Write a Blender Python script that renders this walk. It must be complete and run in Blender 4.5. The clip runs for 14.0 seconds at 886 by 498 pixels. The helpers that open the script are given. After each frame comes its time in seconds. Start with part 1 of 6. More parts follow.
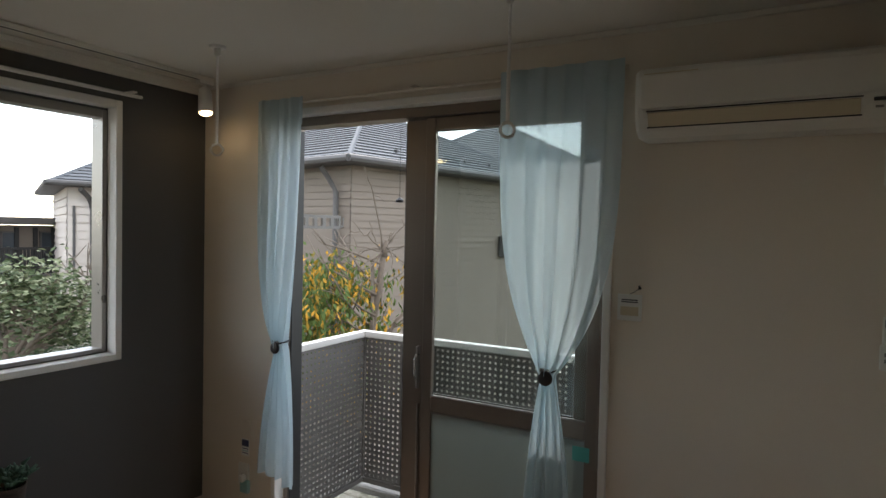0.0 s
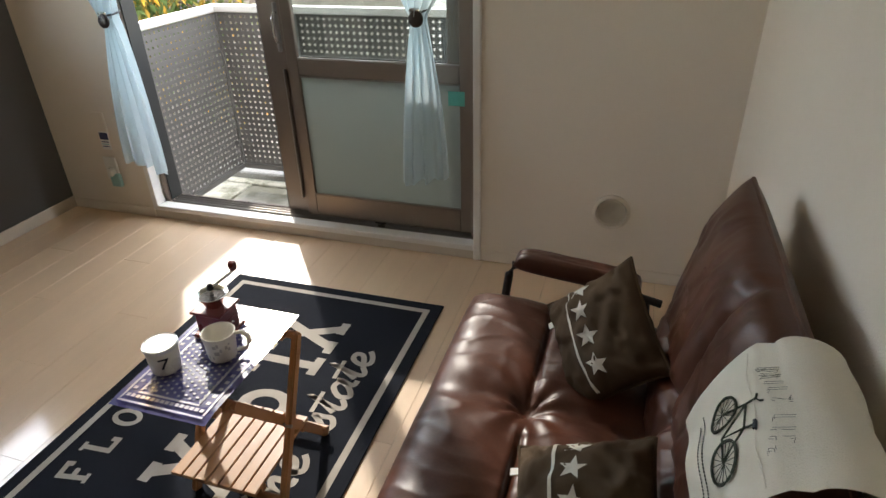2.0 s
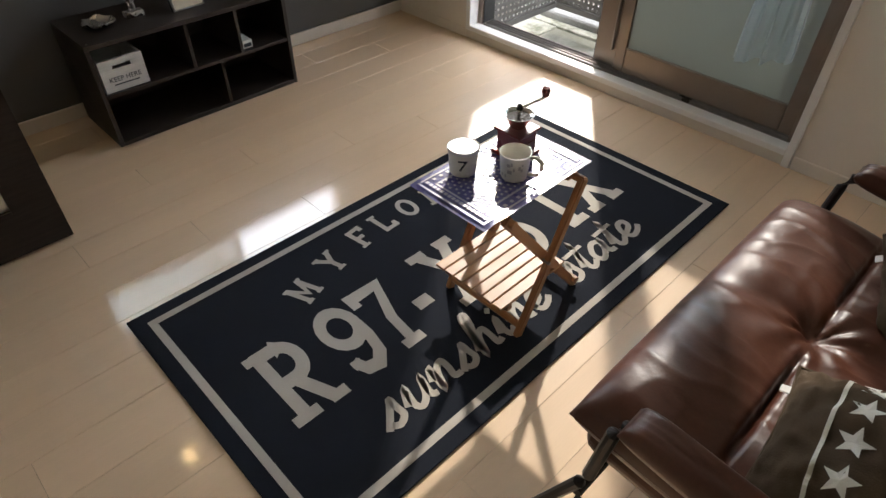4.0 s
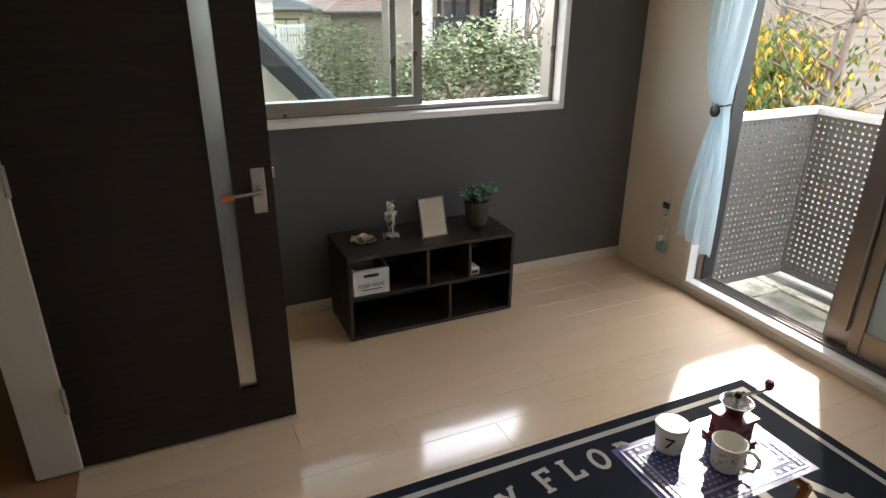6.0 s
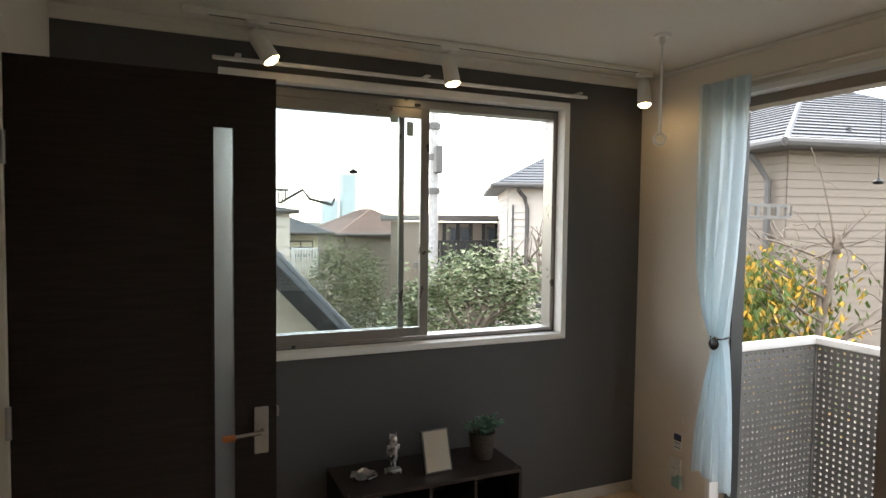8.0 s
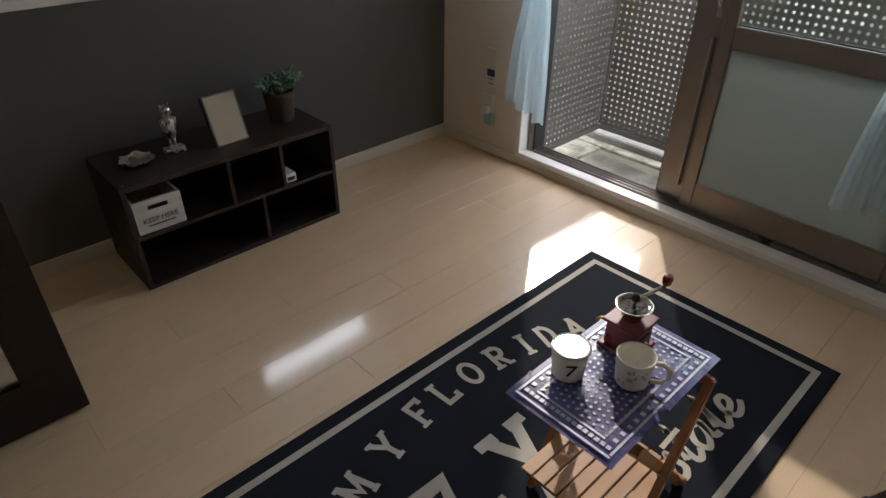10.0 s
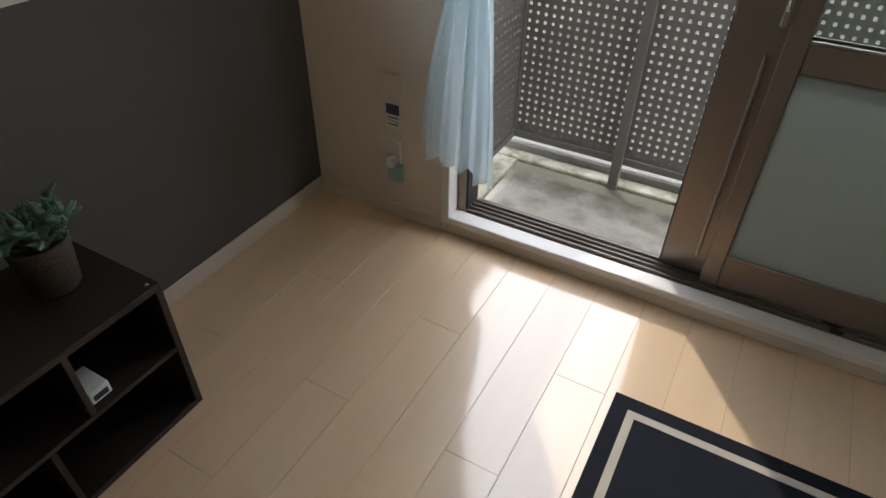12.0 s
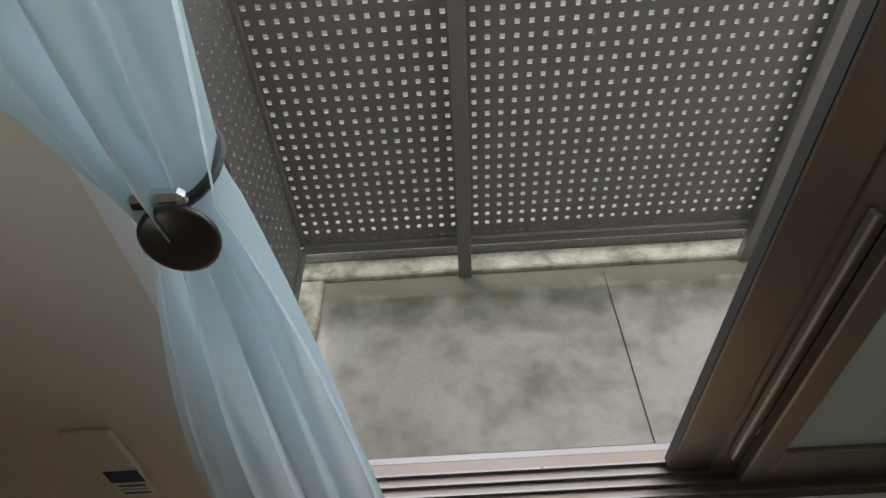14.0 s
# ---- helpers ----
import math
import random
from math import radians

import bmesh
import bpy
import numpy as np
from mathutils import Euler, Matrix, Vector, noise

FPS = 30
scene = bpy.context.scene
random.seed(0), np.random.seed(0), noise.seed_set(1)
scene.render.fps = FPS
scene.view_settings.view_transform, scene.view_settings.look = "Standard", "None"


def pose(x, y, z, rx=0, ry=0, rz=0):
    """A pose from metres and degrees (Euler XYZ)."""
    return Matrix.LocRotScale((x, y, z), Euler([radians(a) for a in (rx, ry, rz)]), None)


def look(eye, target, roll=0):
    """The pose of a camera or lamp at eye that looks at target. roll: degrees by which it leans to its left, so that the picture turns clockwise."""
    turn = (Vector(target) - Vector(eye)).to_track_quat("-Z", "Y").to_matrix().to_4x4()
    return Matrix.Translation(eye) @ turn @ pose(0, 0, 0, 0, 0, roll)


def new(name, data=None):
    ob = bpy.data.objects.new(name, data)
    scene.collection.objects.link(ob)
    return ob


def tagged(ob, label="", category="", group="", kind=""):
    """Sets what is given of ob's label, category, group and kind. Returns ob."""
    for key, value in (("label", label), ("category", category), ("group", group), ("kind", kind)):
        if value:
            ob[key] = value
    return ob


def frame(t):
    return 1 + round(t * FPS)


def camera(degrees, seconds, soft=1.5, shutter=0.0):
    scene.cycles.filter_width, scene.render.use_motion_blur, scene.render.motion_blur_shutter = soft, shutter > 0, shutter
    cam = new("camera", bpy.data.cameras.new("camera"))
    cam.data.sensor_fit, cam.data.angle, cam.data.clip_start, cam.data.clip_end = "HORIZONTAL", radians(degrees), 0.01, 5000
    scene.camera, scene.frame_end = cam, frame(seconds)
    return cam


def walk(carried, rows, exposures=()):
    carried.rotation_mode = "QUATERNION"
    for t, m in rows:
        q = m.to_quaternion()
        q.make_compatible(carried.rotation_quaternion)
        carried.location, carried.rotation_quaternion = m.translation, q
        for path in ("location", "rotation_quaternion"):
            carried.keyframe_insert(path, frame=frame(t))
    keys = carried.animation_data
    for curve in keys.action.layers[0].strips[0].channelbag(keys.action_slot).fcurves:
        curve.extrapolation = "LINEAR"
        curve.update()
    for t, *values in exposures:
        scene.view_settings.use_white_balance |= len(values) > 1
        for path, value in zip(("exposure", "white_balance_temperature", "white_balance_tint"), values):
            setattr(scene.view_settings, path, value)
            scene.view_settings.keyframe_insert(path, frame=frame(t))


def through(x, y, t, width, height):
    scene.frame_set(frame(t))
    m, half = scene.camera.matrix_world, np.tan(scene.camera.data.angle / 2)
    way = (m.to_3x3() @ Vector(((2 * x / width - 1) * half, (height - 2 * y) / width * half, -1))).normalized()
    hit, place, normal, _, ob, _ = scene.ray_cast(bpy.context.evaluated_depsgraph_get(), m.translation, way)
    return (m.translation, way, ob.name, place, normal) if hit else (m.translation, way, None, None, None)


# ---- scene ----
cam = camera(71.6, 14.0)
PATH = [
    (0, (2.87, -2.369, 1.603), (1.894, -0.624, 1.541), 1.2),
    (0.5, (2.906, -2.342, 1.606), (2.253, -0.453, 1.542), 0.5),
    (1, (2.907, -2.33, 1.587), (2.289, -0.436, 1.411), 0.4),
    (1.5, (2.881, -2.301, 1.509), (2.296, -0.481, 0.919), -0.2),
    (2, (2.872, -2.311, 1.404), (2.329, -0.657, 0.42), -1.7),
    (2.5, (2.866, -2.314, 1.34), (2.371, -0.867, 0.051), -1.8),
    (3, (2.857, -2.312, 1.329), (2.353, -0.94, -0.035), -0.6),
    (3.5, (2.821, -2.314, 1.314), (2.039, -1.062, -0.034), -1.2),
    (3.7, (2.791, -2.346, 1.324), (1.879, -1.182, -0.023), -0.4),
    (5.8, (2.756, -2.434, 1.441), (1.123, -1.695, 0.555), -0.0),
    (6, (2.767, -2.441, 1.481), (1.082, -1.68, 0.718), 0.5),
    (6.5, (2.776, -2.448, 1.535), (0.994, -1.668, 1.069), 0.2),
    (7, (2.785, -2.452, 1.562), (0.973, -1.628, 1.37), 1.1),
    (7.5, (2.788, -2.453, 1.571), (0.968, -1.628, 1.474), 0.9),
    (8, (2.784, -2.452, 1.571), (0.955, -1.649, 1.474), 0.7),
    (8.5, (2.772, -2.447, 1.56), (0.952, -1.643, 1.358), 0.6),
    (9, (2.722, -2.453, 1.516), (1.025, -1.495, 1.067), 1.5),
    (9.2, (2.681, -2.44, 1.474), (1.09, -1.416, 0.826), 1.6),
    (11.3, (1.745, -1.834, 1.345), (0.767, -0.584, 0.128), -0.9),
    (11.5, (1.645, -1.773, 1.354), (0.696, -0.511, 0.125), 0.7),
    (12, (1.394, -1.551, 1.336), (0.645, -0.185, 0.082), 1.0),
    (12.5, (1.209, -1.266, 1.303), (0.59, 0.109, -0.012), -0.2),
    (13, (1.025, -1.006, 1.29), (0.499, 0.401, -0.03), 0.5),
    (13.5, (0.898, -0.742, 1.299), (0.774, 0.72, -0.061), 0.6),
    (13.7, (0.882, -0.618, 1.294), (0.761, 0.85, -0.059), -2.4),
    (14, (0.858, -0.443, 1.289), (0.835, 0.983, -0.114), -4.0),
]
walk(cam, [(t, look(eye, target, roll)) for t, eye, target, roll in PATH], exposures=[(0, 1.91, 6500, 10), (0.5, 2.48, 6700, 10), (1, 2.66, 6800, 10), (1.5, 3.09, 6900, 10), (2.5, 3.14, 6700, 10), (3.7, 3.21, 6700, 10), (5.8, 3.2, 6700, 10), (6.5, 3.25, 6800, 10), (7, 3.07, 6800, 10), (7.5, 3.01, 6800, 10), (8, 2.76, 6800, 10), (8.5, 2.52, 6800, 10), (9, 2.72, 6700, 10), (9.2, 2.62, 6700, 10), (11.3, 2.52, 6700, 10), (12.5, 2.52, 6800, 10), (13.5, 2.37, 6900, 10), (14, 2.12, 6800, 10)])

# ---- light ----
world = bpy.data.worlds.new("sky_world")
scene.world = world
world.use_nodes = True
wn = world.node_tree
sky = wn.nodes.new("ShaderNodeTexSky")
sky.sky_type, sky.sun_disc = "NISHITA", False
SUN_EL, SUN_AZ = 36.0, math.degrees(math.atan2(-0.6, 0.8))
sky.sun_elevation, sky.sun_rotation = radians(SUN_EL), radians(SUN_AZ)
sky.air_density, sky.dust_density, sky.ozone_density = 1.0, 0.4, 1.0
# thin bright cloud over the whole sky
veil = wn.nodes.new("ShaderNodeMix")
veil.data_type = "RGBA"
veil.inputs[0].default_value = 0.5
veil.inputs[7].default_value = (6.6, 6.5, 6.3, 1)
wn.links.new(sky.outputs["Color"], veil.inputs[6])
wn.links.new(veil.outputs[2], wn.nodes["Background"].inputs["Color"])
wn.nodes["Background"].inputs["Strength"].default_value = 0.15
sun = bpy.data.lights.new("sun", "SUN")
sun.energy, sun.angle, sun.color = 0.42, radians(1.5), (1.0, 0.95, 0.88)
sun_ob = new("sun", sun)
sun_ob.matrix_world = look((-8, 12, 9), (-8 + 0.6 * math.cos(radians(SUN_EL)), 12 - 0.8 * math.cos(radians(SUN_EL)), 9 - math.sin(radians(SUN_EL))))


# ---- materials ----
def mat(name, color, rough=0.6, metal=0.0, var=0.12, scale=6.0, bump=0.05, fine=120.0, stretch=(1, 1, 1), per=0.0, spec=0.5, coat=0.0, stain=None):
    """A procedural surface: two scales of colour variation, fine bump, and a change from object to object."""
    m = bpy.data.materials.new(name)
    m.use_nodes = True
    nt = m.node_tree
    b = nt.nodes["Principled BSDF"]
    b.inputs["Metallic"].default_value = metal
    b.inputs["Specular IOR Level"].default_value = spec
    co = nt.nodes.new("ShaderNodeTexCoord")
    mp = nt.nodes.new("ShaderNodeMapping")
    mp.inputs["Scale"].default_value = stretch
    nt.links.new(co.outputs["Object"], mp.inputs["Vector"])
    n1, n2 = nt.nodes.new("ShaderNodeTexNoise"), nt.nodes.new("ShaderNodeTexNoise")
    n1.inputs["Scale"].default_value, n1.inputs["Detail"].default_value = scale, 5
    n2.inputs["Scale"].default_value, n2.inputs["Detail"].default_value = fine, 3
    for n in (n1, n2):
        nt.links.new(mp.outputs["Vector"], n.inputs["Vector"])
    info = nt.nodes.new("ShaderNodeObjectInfo")
    a1 = nt.nodes.new("ShaderNodeMath")
    a1.operation = "MULTIPLY_ADD"
    nt.links.new(n2.outputs["Fac"], a1.inputs[0])
    a1.inputs[1].default_value = 0.5
    nt.links.new(n1.outputs["Fac"], a1.inputs[2])
    a2 = nt.nodes.new("ShaderNodeMath")
    a2.operation = "MULTIPLY_ADD"
    nt.links.new(info.outputs["Random"], a2.inputs[0])
    a2.inputs[1].default_value = per
    nt.links.new(a1.outputs[0], a2.inputs[2])
    ramp = nt.nodes.new("ShaderNodeMapRange")
    ramp.inputs["From Min"].default_value, ramp.inputs["From Max"].default_value = 0.35 , 1.15 + per
    ramp.inputs["To Min"].default_value, ramp.inputs["To Max"].default_value = 1 - var, 1 + var
    nt.links.new(a2.outputs[0], ramp.inputs["Value"])
    mix = nt.nodes.new("ShaderNodeVectorMath")
    mix.operation = "SCALE"
    mix.inputs[0].default_value = color
    nt.links.new(ramp.outputs["Result"], mix.inputs["Scale"])
    last = mix.outputs["Vector"]
    if stain:
        n3, sr, mx = nt.nodes.new("ShaderNodeTexNoise"), nt.nodes.new("ShaderNodeMapRange"), nt.nodes.new("ShaderNodeMix")
        mx.data_type = "RGBA"
        n3.inputs["Scale"].default_value, n3.inputs["Detail"].default_value = stain[1], 8
        n3.inputs["Roughness"].default_value = 0.65
        nt.links.new(co.outputs["Object"], n3.inputs["Vector"])
        sr.inputs["From Min"].default_value, sr.inputs["From Max"].default_value = 0.46, 0.68
        sr.inputs["To Max"].default_value = stain[2]
        nt.links.new(n3.outputs["Fac"], sr.inputs["Value"])
        nt.links.new(sr.outputs["Result"], mx.inputs[0])
        nt.links.new(last, mx.inputs[6])
        mx.inputs[7].default_value = (*stain[0], 1)
        last = mx.outputs[2]
    nt.links.new(last, b.inputs["Base Color"])
    if coat:
        b.inputs["Coat Weight"].default_value, b.inputs["Coat Roughness"].default_value, b.inputs["Coat IOR"].default_value = 1.0, coat, 1.9
    rr = nt.nodes.new("ShaderNodeMapRange")
    rr.inputs["From Min"].default_value, rr.inputs["From Max"].default_value = 0.3, 0.7
    rr.inputs["To Min"].default_value, rr.inputs["To Max"].default_value = max(rough - 0.06, 0.02), min(rough + 0.06, 1)
    nt.links.new(n1.outputs["Fac"], rr.inputs["Value"])
    nt.links.new(rr.outputs["Result"], b.inputs["Roughness"])
    if bump:
        bu = nt.nodes.new("ShaderNodeBump")
        bu.inputs["Strength"].default_value, bu.inputs["Distance"].default_value = bump, 0.01
        nt.links.new(a1.outputs[0], bu.inputs["Height"])
        nt.links.new(bu.outputs["Normal"], b.inputs["Normal"])
    return m


def glass_mat(name, rough=0.0, tint=(1, 1, 1), clear=0.85):
    """A thin pane: mostly lets light through, with a surface reflection."""
    m = bpy.data.materials.new(name)
    m.use_nodes = True
    nt = m.node_tree
    nt.nodes.remove(nt.nodes["Principled BSDF"])
    gl, tr, mx = nt.nodes.new("ShaderNodeBsdfGlossy"), nt.nodes.new("ShaderNodeBsdfTransparent"), nt.nodes.new("ShaderNodeMixShader")
    fr = nt.nodes.new("ShaderNodeFresnel")
    fr.inputs["IOR"].default_value = 1.45
    gl.inputs["Roughness"].default_value = rough
    tr.inputs["Color"].default_value = (*[c * clear for c in tint], 1)
    nt.links.new(fr.outputs[0], mx.inputs[0])
    nt.links.new(tr.outputs[0], mx.inputs[1])
    nt.links.new(gl.outputs[0], mx.inputs[2])
    nt.links.new(mx.outputs[0], nt.nodes["Material Output"].inputs["Surface"])
    return m


def sheer_mat(name, color, through, rough=0.9, gap=0.25):
    """Thin cloth or frosted glass: light soaks through it."""
    m = bpy.data.materials.new(name)
    m.use_nodes = True
    nt = m.node_tree
    nt.nodes.remove(nt.nodes["Principled BSDF"])
    df, tl, tr = nt.nodes.new("ShaderNodeBsdfDiffuse"), nt.nodes.new("ShaderNodeBsdfTranslucent"), nt.nodes.new("ShaderNodeBsdfTransparent")
    no = nt.nodes.new("ShaderNodeTexNoise")
    no.inputs["Scale"].default_value, no.inputs["Detail"].default_value = 900, 2
    bu = nt.nodes.new("ShaderNodeBump")
    bu.inputs["Strength"].default_value, bu.inputs["Distance"].default_value = 0.2, 0.002
    nt.links.new(no.outputs["Fac"], bu.inputs["Height"])
    nt.links.new(bu.outputs["Normal"], df.inputs["Normal"])
    df.inputs["Color"].default_value = tl.inputs["Color"].default_value = (*color, 1)
    m1, m2 = nt.nodes.new("ShaderNodeMixShader"), nt.nodes.new("ShaderNodeMixShader")
    m1.inputs[0].default_value, m2.inputs[0].default_value = through, gap
    nt.links.new(df.outputs[0], m1.inputs[1])
    nt.links.new(tl.outputs[0], m1.inputs[2])
    nt.links.new(m1.outputs[0], m2.inputs[1])
    nt.links.new(tr.outputs[0], m2.inputs[2])
    nt.links.new(m2.outputs[0], nt.nodes["Material Output"].inputs["Surface"])
    return m


def glow_mat(name, color, strength):
    m = bpy.data.materials.new(name)
    m.use_nodes = True
    b = m.node_tree.nodes["Principled BSDF"]
    b.inputs["Base Color"].default_value = (*color, 1)
    b.inputs["Emission Color"].default_value = (*color, 1)
    b.inputs["Emission Strength"].default_value = strength
    return m


M_WALL = mat("cream_wallpaper", (0.77, 0.695, 0.60), 0.85, var=0.03, scale=2, bump=0.25, fine=260)
M_GREY = mat("grey_wallpaper", (0.102, 0.098, 0.096), 0.8, var=0.05, scale=2, bump=0.2, fine=260)
M_CEIL = mat("ceiling_paper", (0.78, 0.74, 0.67), 0.9, var=0.03, scale=2, bump=0.2, fine=220)
M_TRIM = mat("white_trim", (0.82, 0.80, 0.77), 0.45, var=0.03, scale=4, bump=0.02)
M_BASE = mat("cream_baseboard", (0.68, 0.61, 0.52), 0.45, var=0.04, scale=4, bump=0.02)
M_PLANK = mat("maple_plank", (0.82, 0.60, 0.395), 0.33, var=0.09, scale=3, bump=0.012, fine=40, stretch=(6, 0.5, 1), per=0.35, coat=0.10)
M_SUBFLOOR = mat("floor_joint", (0.34, 0.23, 0.14), 0.7)
M_ALU = mat("bronze_aluminium", (0.25, 0.207, 0.175), 0.35, metal=0.7, var=0.05, scale=8, bump=0.01)
M_SILVER = mat("silver_aluminium", (0.31, 0.29, 0.27), 0.32, metal=0.7, var=0.05, scale=8, bump=0.01)
M_BLACK = mat("black_rubber", (0.02, 0.02, 0.02), 0.5, var=0.1)
M_CHROME = mat("chrome", (0.75, 0.74, 0.72), 0.14, metal=1.0, var=0.03, bump=0)
M_BLACKMETAL = mat("black_metal", (0.025, 0.024, 0.024), 0.35, metal=0.6, var=0.08, bump=0.01)
M_WENGE = mat("dark_wood", (0.026, 0.018, 0.0145), 0.5, var=0.65, spec=0.25, scale=5, bump=0.06, fine=60, stretch=(1, 1, 14))
M_WENGE_H = mat("dark_wood_board", (0.024, 0.0175, 0.0145), 0.4, var=0.25, scale=5, bump=0.05, fine=60, stretch=(1, 0.12, 1))
M_PLASTIC = mat("white_plastic", (0.76, 0.74, 0.69), 0.4, var=0.02, bump=0.01)
M_ACFLAP = mat("beige_flap", (0.62, 0.53, 0.38), 0.45, var=0.03, bump=0.01)
M_LEATHER = mat("brown_leather", (0.076, 0.024, 0.012), 0.38, var=0.35, scale=7, bump=0.06, fine=150)
M_RUG = mat("navy_rug_pile", (0.014, 0.017, 0.025), 0.95, var=0.25, scale=9, bump=0.5, fine=500, spec=0.2)
M_RUGLET = mat("cream_rug_pile", (0.52, 0.48, 0.42), 0.95, var=0.12, scale=9, bump=0.5, fine=500, spec=0.2)
M_WOOD = mat("oiled_wood", (0.36, 0.17, 0.07), 0.4, var=0.2, scale=5, bump=0.05, fine=70, stretch=(1, 8, 1), per=0.2)
M_SLAT = mat("pale_slat_wood", (0.42, 0.22, 0.095), 0.42, var=0.18, scale=5, bump=0.05, fine=70, stretch=(8, 1, 1), per=0.25)
M_CONC = mat("balcony_concrete", (0.40, 0.38, 0.33), 0.8, var=0.2, scale=4, bump=0.3, fine=80, stain=((0.17, 0.16, 0.12), 5.0, 0.8))


def moss_edge(m, y0, y1, color):
    """Moss that creeps in from the kerb, broken up by noise."""
    nt = m.node_tree
    b = nt.nodes["Principled BSDF"]
    old = b.inputs["Base Color"].links[0].from_socket
    co, sep, no, ad, mr, mx = (nt.nodes.new(k) for k in ("ShaderNodeTexCoord", "ShaderNodeSeparateXYZ", "ShaderNodeTexNoise", "ShaderNodeMath", "ShaderNodeMapRange", "ShaderNodeMix"))
    mx.data_type = "RGBA"
    no.inputs["Scale"].default_value, no.inputs["Detail"].default_value = 9.0, 8
    nt.links.new(co.outputs["Object"], sep.inputs[0])
    nt.links.new(co.outputs["Object"], no.inputs["Vector"])
    ad.operation = "MULTIPLY_ADD"
    nt.links.new(no.outputs["Fac"], ad.inputs[0])
    ad.inputs[1].default_value = 0.32
    nt.links.new(sep.outputs["Y"], ad.inputs[2])
    mr.inputs["From Min"].default_value, mr.inputs["From Max"].default_value = y0 + 0.16, y1 + 0.16
    mr.inputs["To Max"].default_value = 0.95
    nt.links.new(ad.outputs[0], mr.inputs["Value"])
    nt.links.new(mr.outputs["Result"], mx.inputs[0])
    nt.links.new(old, mx.inputs[6])
    mx.inputs[7].default_value = (*color, 1)
    nt.links.new(mx.outputs[2], b.inputs["Base Color"])


moss_edge(M_CONC, 0.72, 0.92, (0.085, 0.082, 0.05))
M_PANEL = mat("grey_panel", (0.15, 0.143, 0.136), 0.5, metal=0.3, var=0.06, scale=6, bump=0.02)
M_RAIL = mat("pale_rail", (0.72, 0.70, 0.68), 0.35, metal=0.3, var=0.04, bump=0.01)
M_GLASS = glass_mat("window_glass", 0.0, (0.97, 1.0, 0.99), 0.90)
M_FROST = sheer_mat("frosted_glass", (0.40, 0.435, 0.41), 0.45, gap=0.02)
M_CURTAIN = sheer_mat("aqua_voile", (0.68, 0.79, 0.83), 0.5, gap=0.2)


# ---- mesh helpers ----
def mesh_ob(name, bm, material, smooth=False):
    bmesh.ops.recalc_face_normals(bm, faces=bm.faces)
    me = bpy.data.meshes.new(name)
    bm.to_mesh(me)
    bm.free()
    if smooth:
        for p in me.polygons:
            p.use_smooth = True
    if material:
        me.materials.append(material)
    return new(name, me)


def part(name, bm, material, parent, label="", smooth=False):
    ob = mesh_ob(name, bm, material, smooth)
    ob.parent = parent
    if label:
        ob["label"] = label
    return ob


def thing(name, label, category, group="", at=None, kind=""):
    e = new(name)
    e.empty_display_size = 0.05
    if at is not None:
        e.matrix_basis = at
    return tagged(e, label, category, group, kind)


def structure(ob, label, category):
    return tagged(ob, label, category, kind="structure")


def add_box(bm, x0, x1, y0, y1, z0, z1, bevel=0.0, seg=1):
    r = bmesh.ops.create_cube(bm, size=1.0, matrix=Matrix.Translation(((x0 + x1) / 2, (y0 + y1) / 2, (z0 + z1) / 2)) @ Matrix.Diagonal((abs(x1 - x0), abs(y1 - y0), abs(z1 - z0), 1)))
    if bevel:
        es = list({e for v in r["verts"] for e in v.link_edges})
        bmesh.ops.bevel(bm, geom=es, offset=bevel, segments=seg, affect="EDGES", profile=0.5)
    return bm


def box(x0, x1, y0, y1, z0, z1, bevel=0.0, seg=1):
    return add_box(bmesh.new(), x0, x1, y0, y1, z0, z1, bevel, seg)


def add_tube(bm, pts, r, sides=10, caps=True, taper=None):
    """A round bar along the points."""
    pts = [Vector(p) for p in pts]
    rings = []
    for i, p in enumerate(pts):
        d = (pts[min(i + 1, len(pts) - 1)] - pts[max(i - 1, 0)]).normalized()
        up = Vector((0, 0, 1)) if abs(d.z) < 0.95 else Vector((1, 0, 0))
        a = d.cross(up).normalized()
        b = d.cross(a)
        rad = r if taper is None else r + (taper - r) * i / (len(pts) - 1)
        rings.append([bm.verts.new(p + rad * (a * math.cos(2 * math.pi * k / sides) + b * math.sin(2 * math.pi * k / sides))) for k in range(sides)])
    for u, v in zip(rings, rings[1:]):
        for k in range(sides):
            bm.faces.new((u[k], u[(k + 1) % sides], v[(k + 1) % sides], v[k]))
    if caps:
        bm.faces.new(rings[0][::-1])
        bm.faces.new(rings[-1])
    return bm


def tube(pts, r, sides=10, taper=None):
    return add_tube(bmesh.new(), pts, r, sides, True, taper)


def add_lathe(bm, prof, sides=24, at=(0, 0, 0)):
    """A turned body from (radius, height) pairs."""
    rings = []
    for r, z in prof:
        rings.append([bm.verts.new((at[0] + r * math.cos(2 * math.pi * k / sides), at[1] + r * math.sin(2 * math.pi * k / sides), at[2] + z)) for k in range(sides)])
    for u, v in zip(rings, rings[1:]):
        for k in range(sides):
            bm.faces.new((u[k], u[(k + 1) % sides], v[(k + 1) % sides], v[k]))
    bm.faces.new(rings[0][::-1])
    bm.faces.new(rings[-1])
    return bm


def lathe(prof, sides=24, at=(0, 0, 0)):
    return add_lathe(bmesh.new(), prof, sides, at)


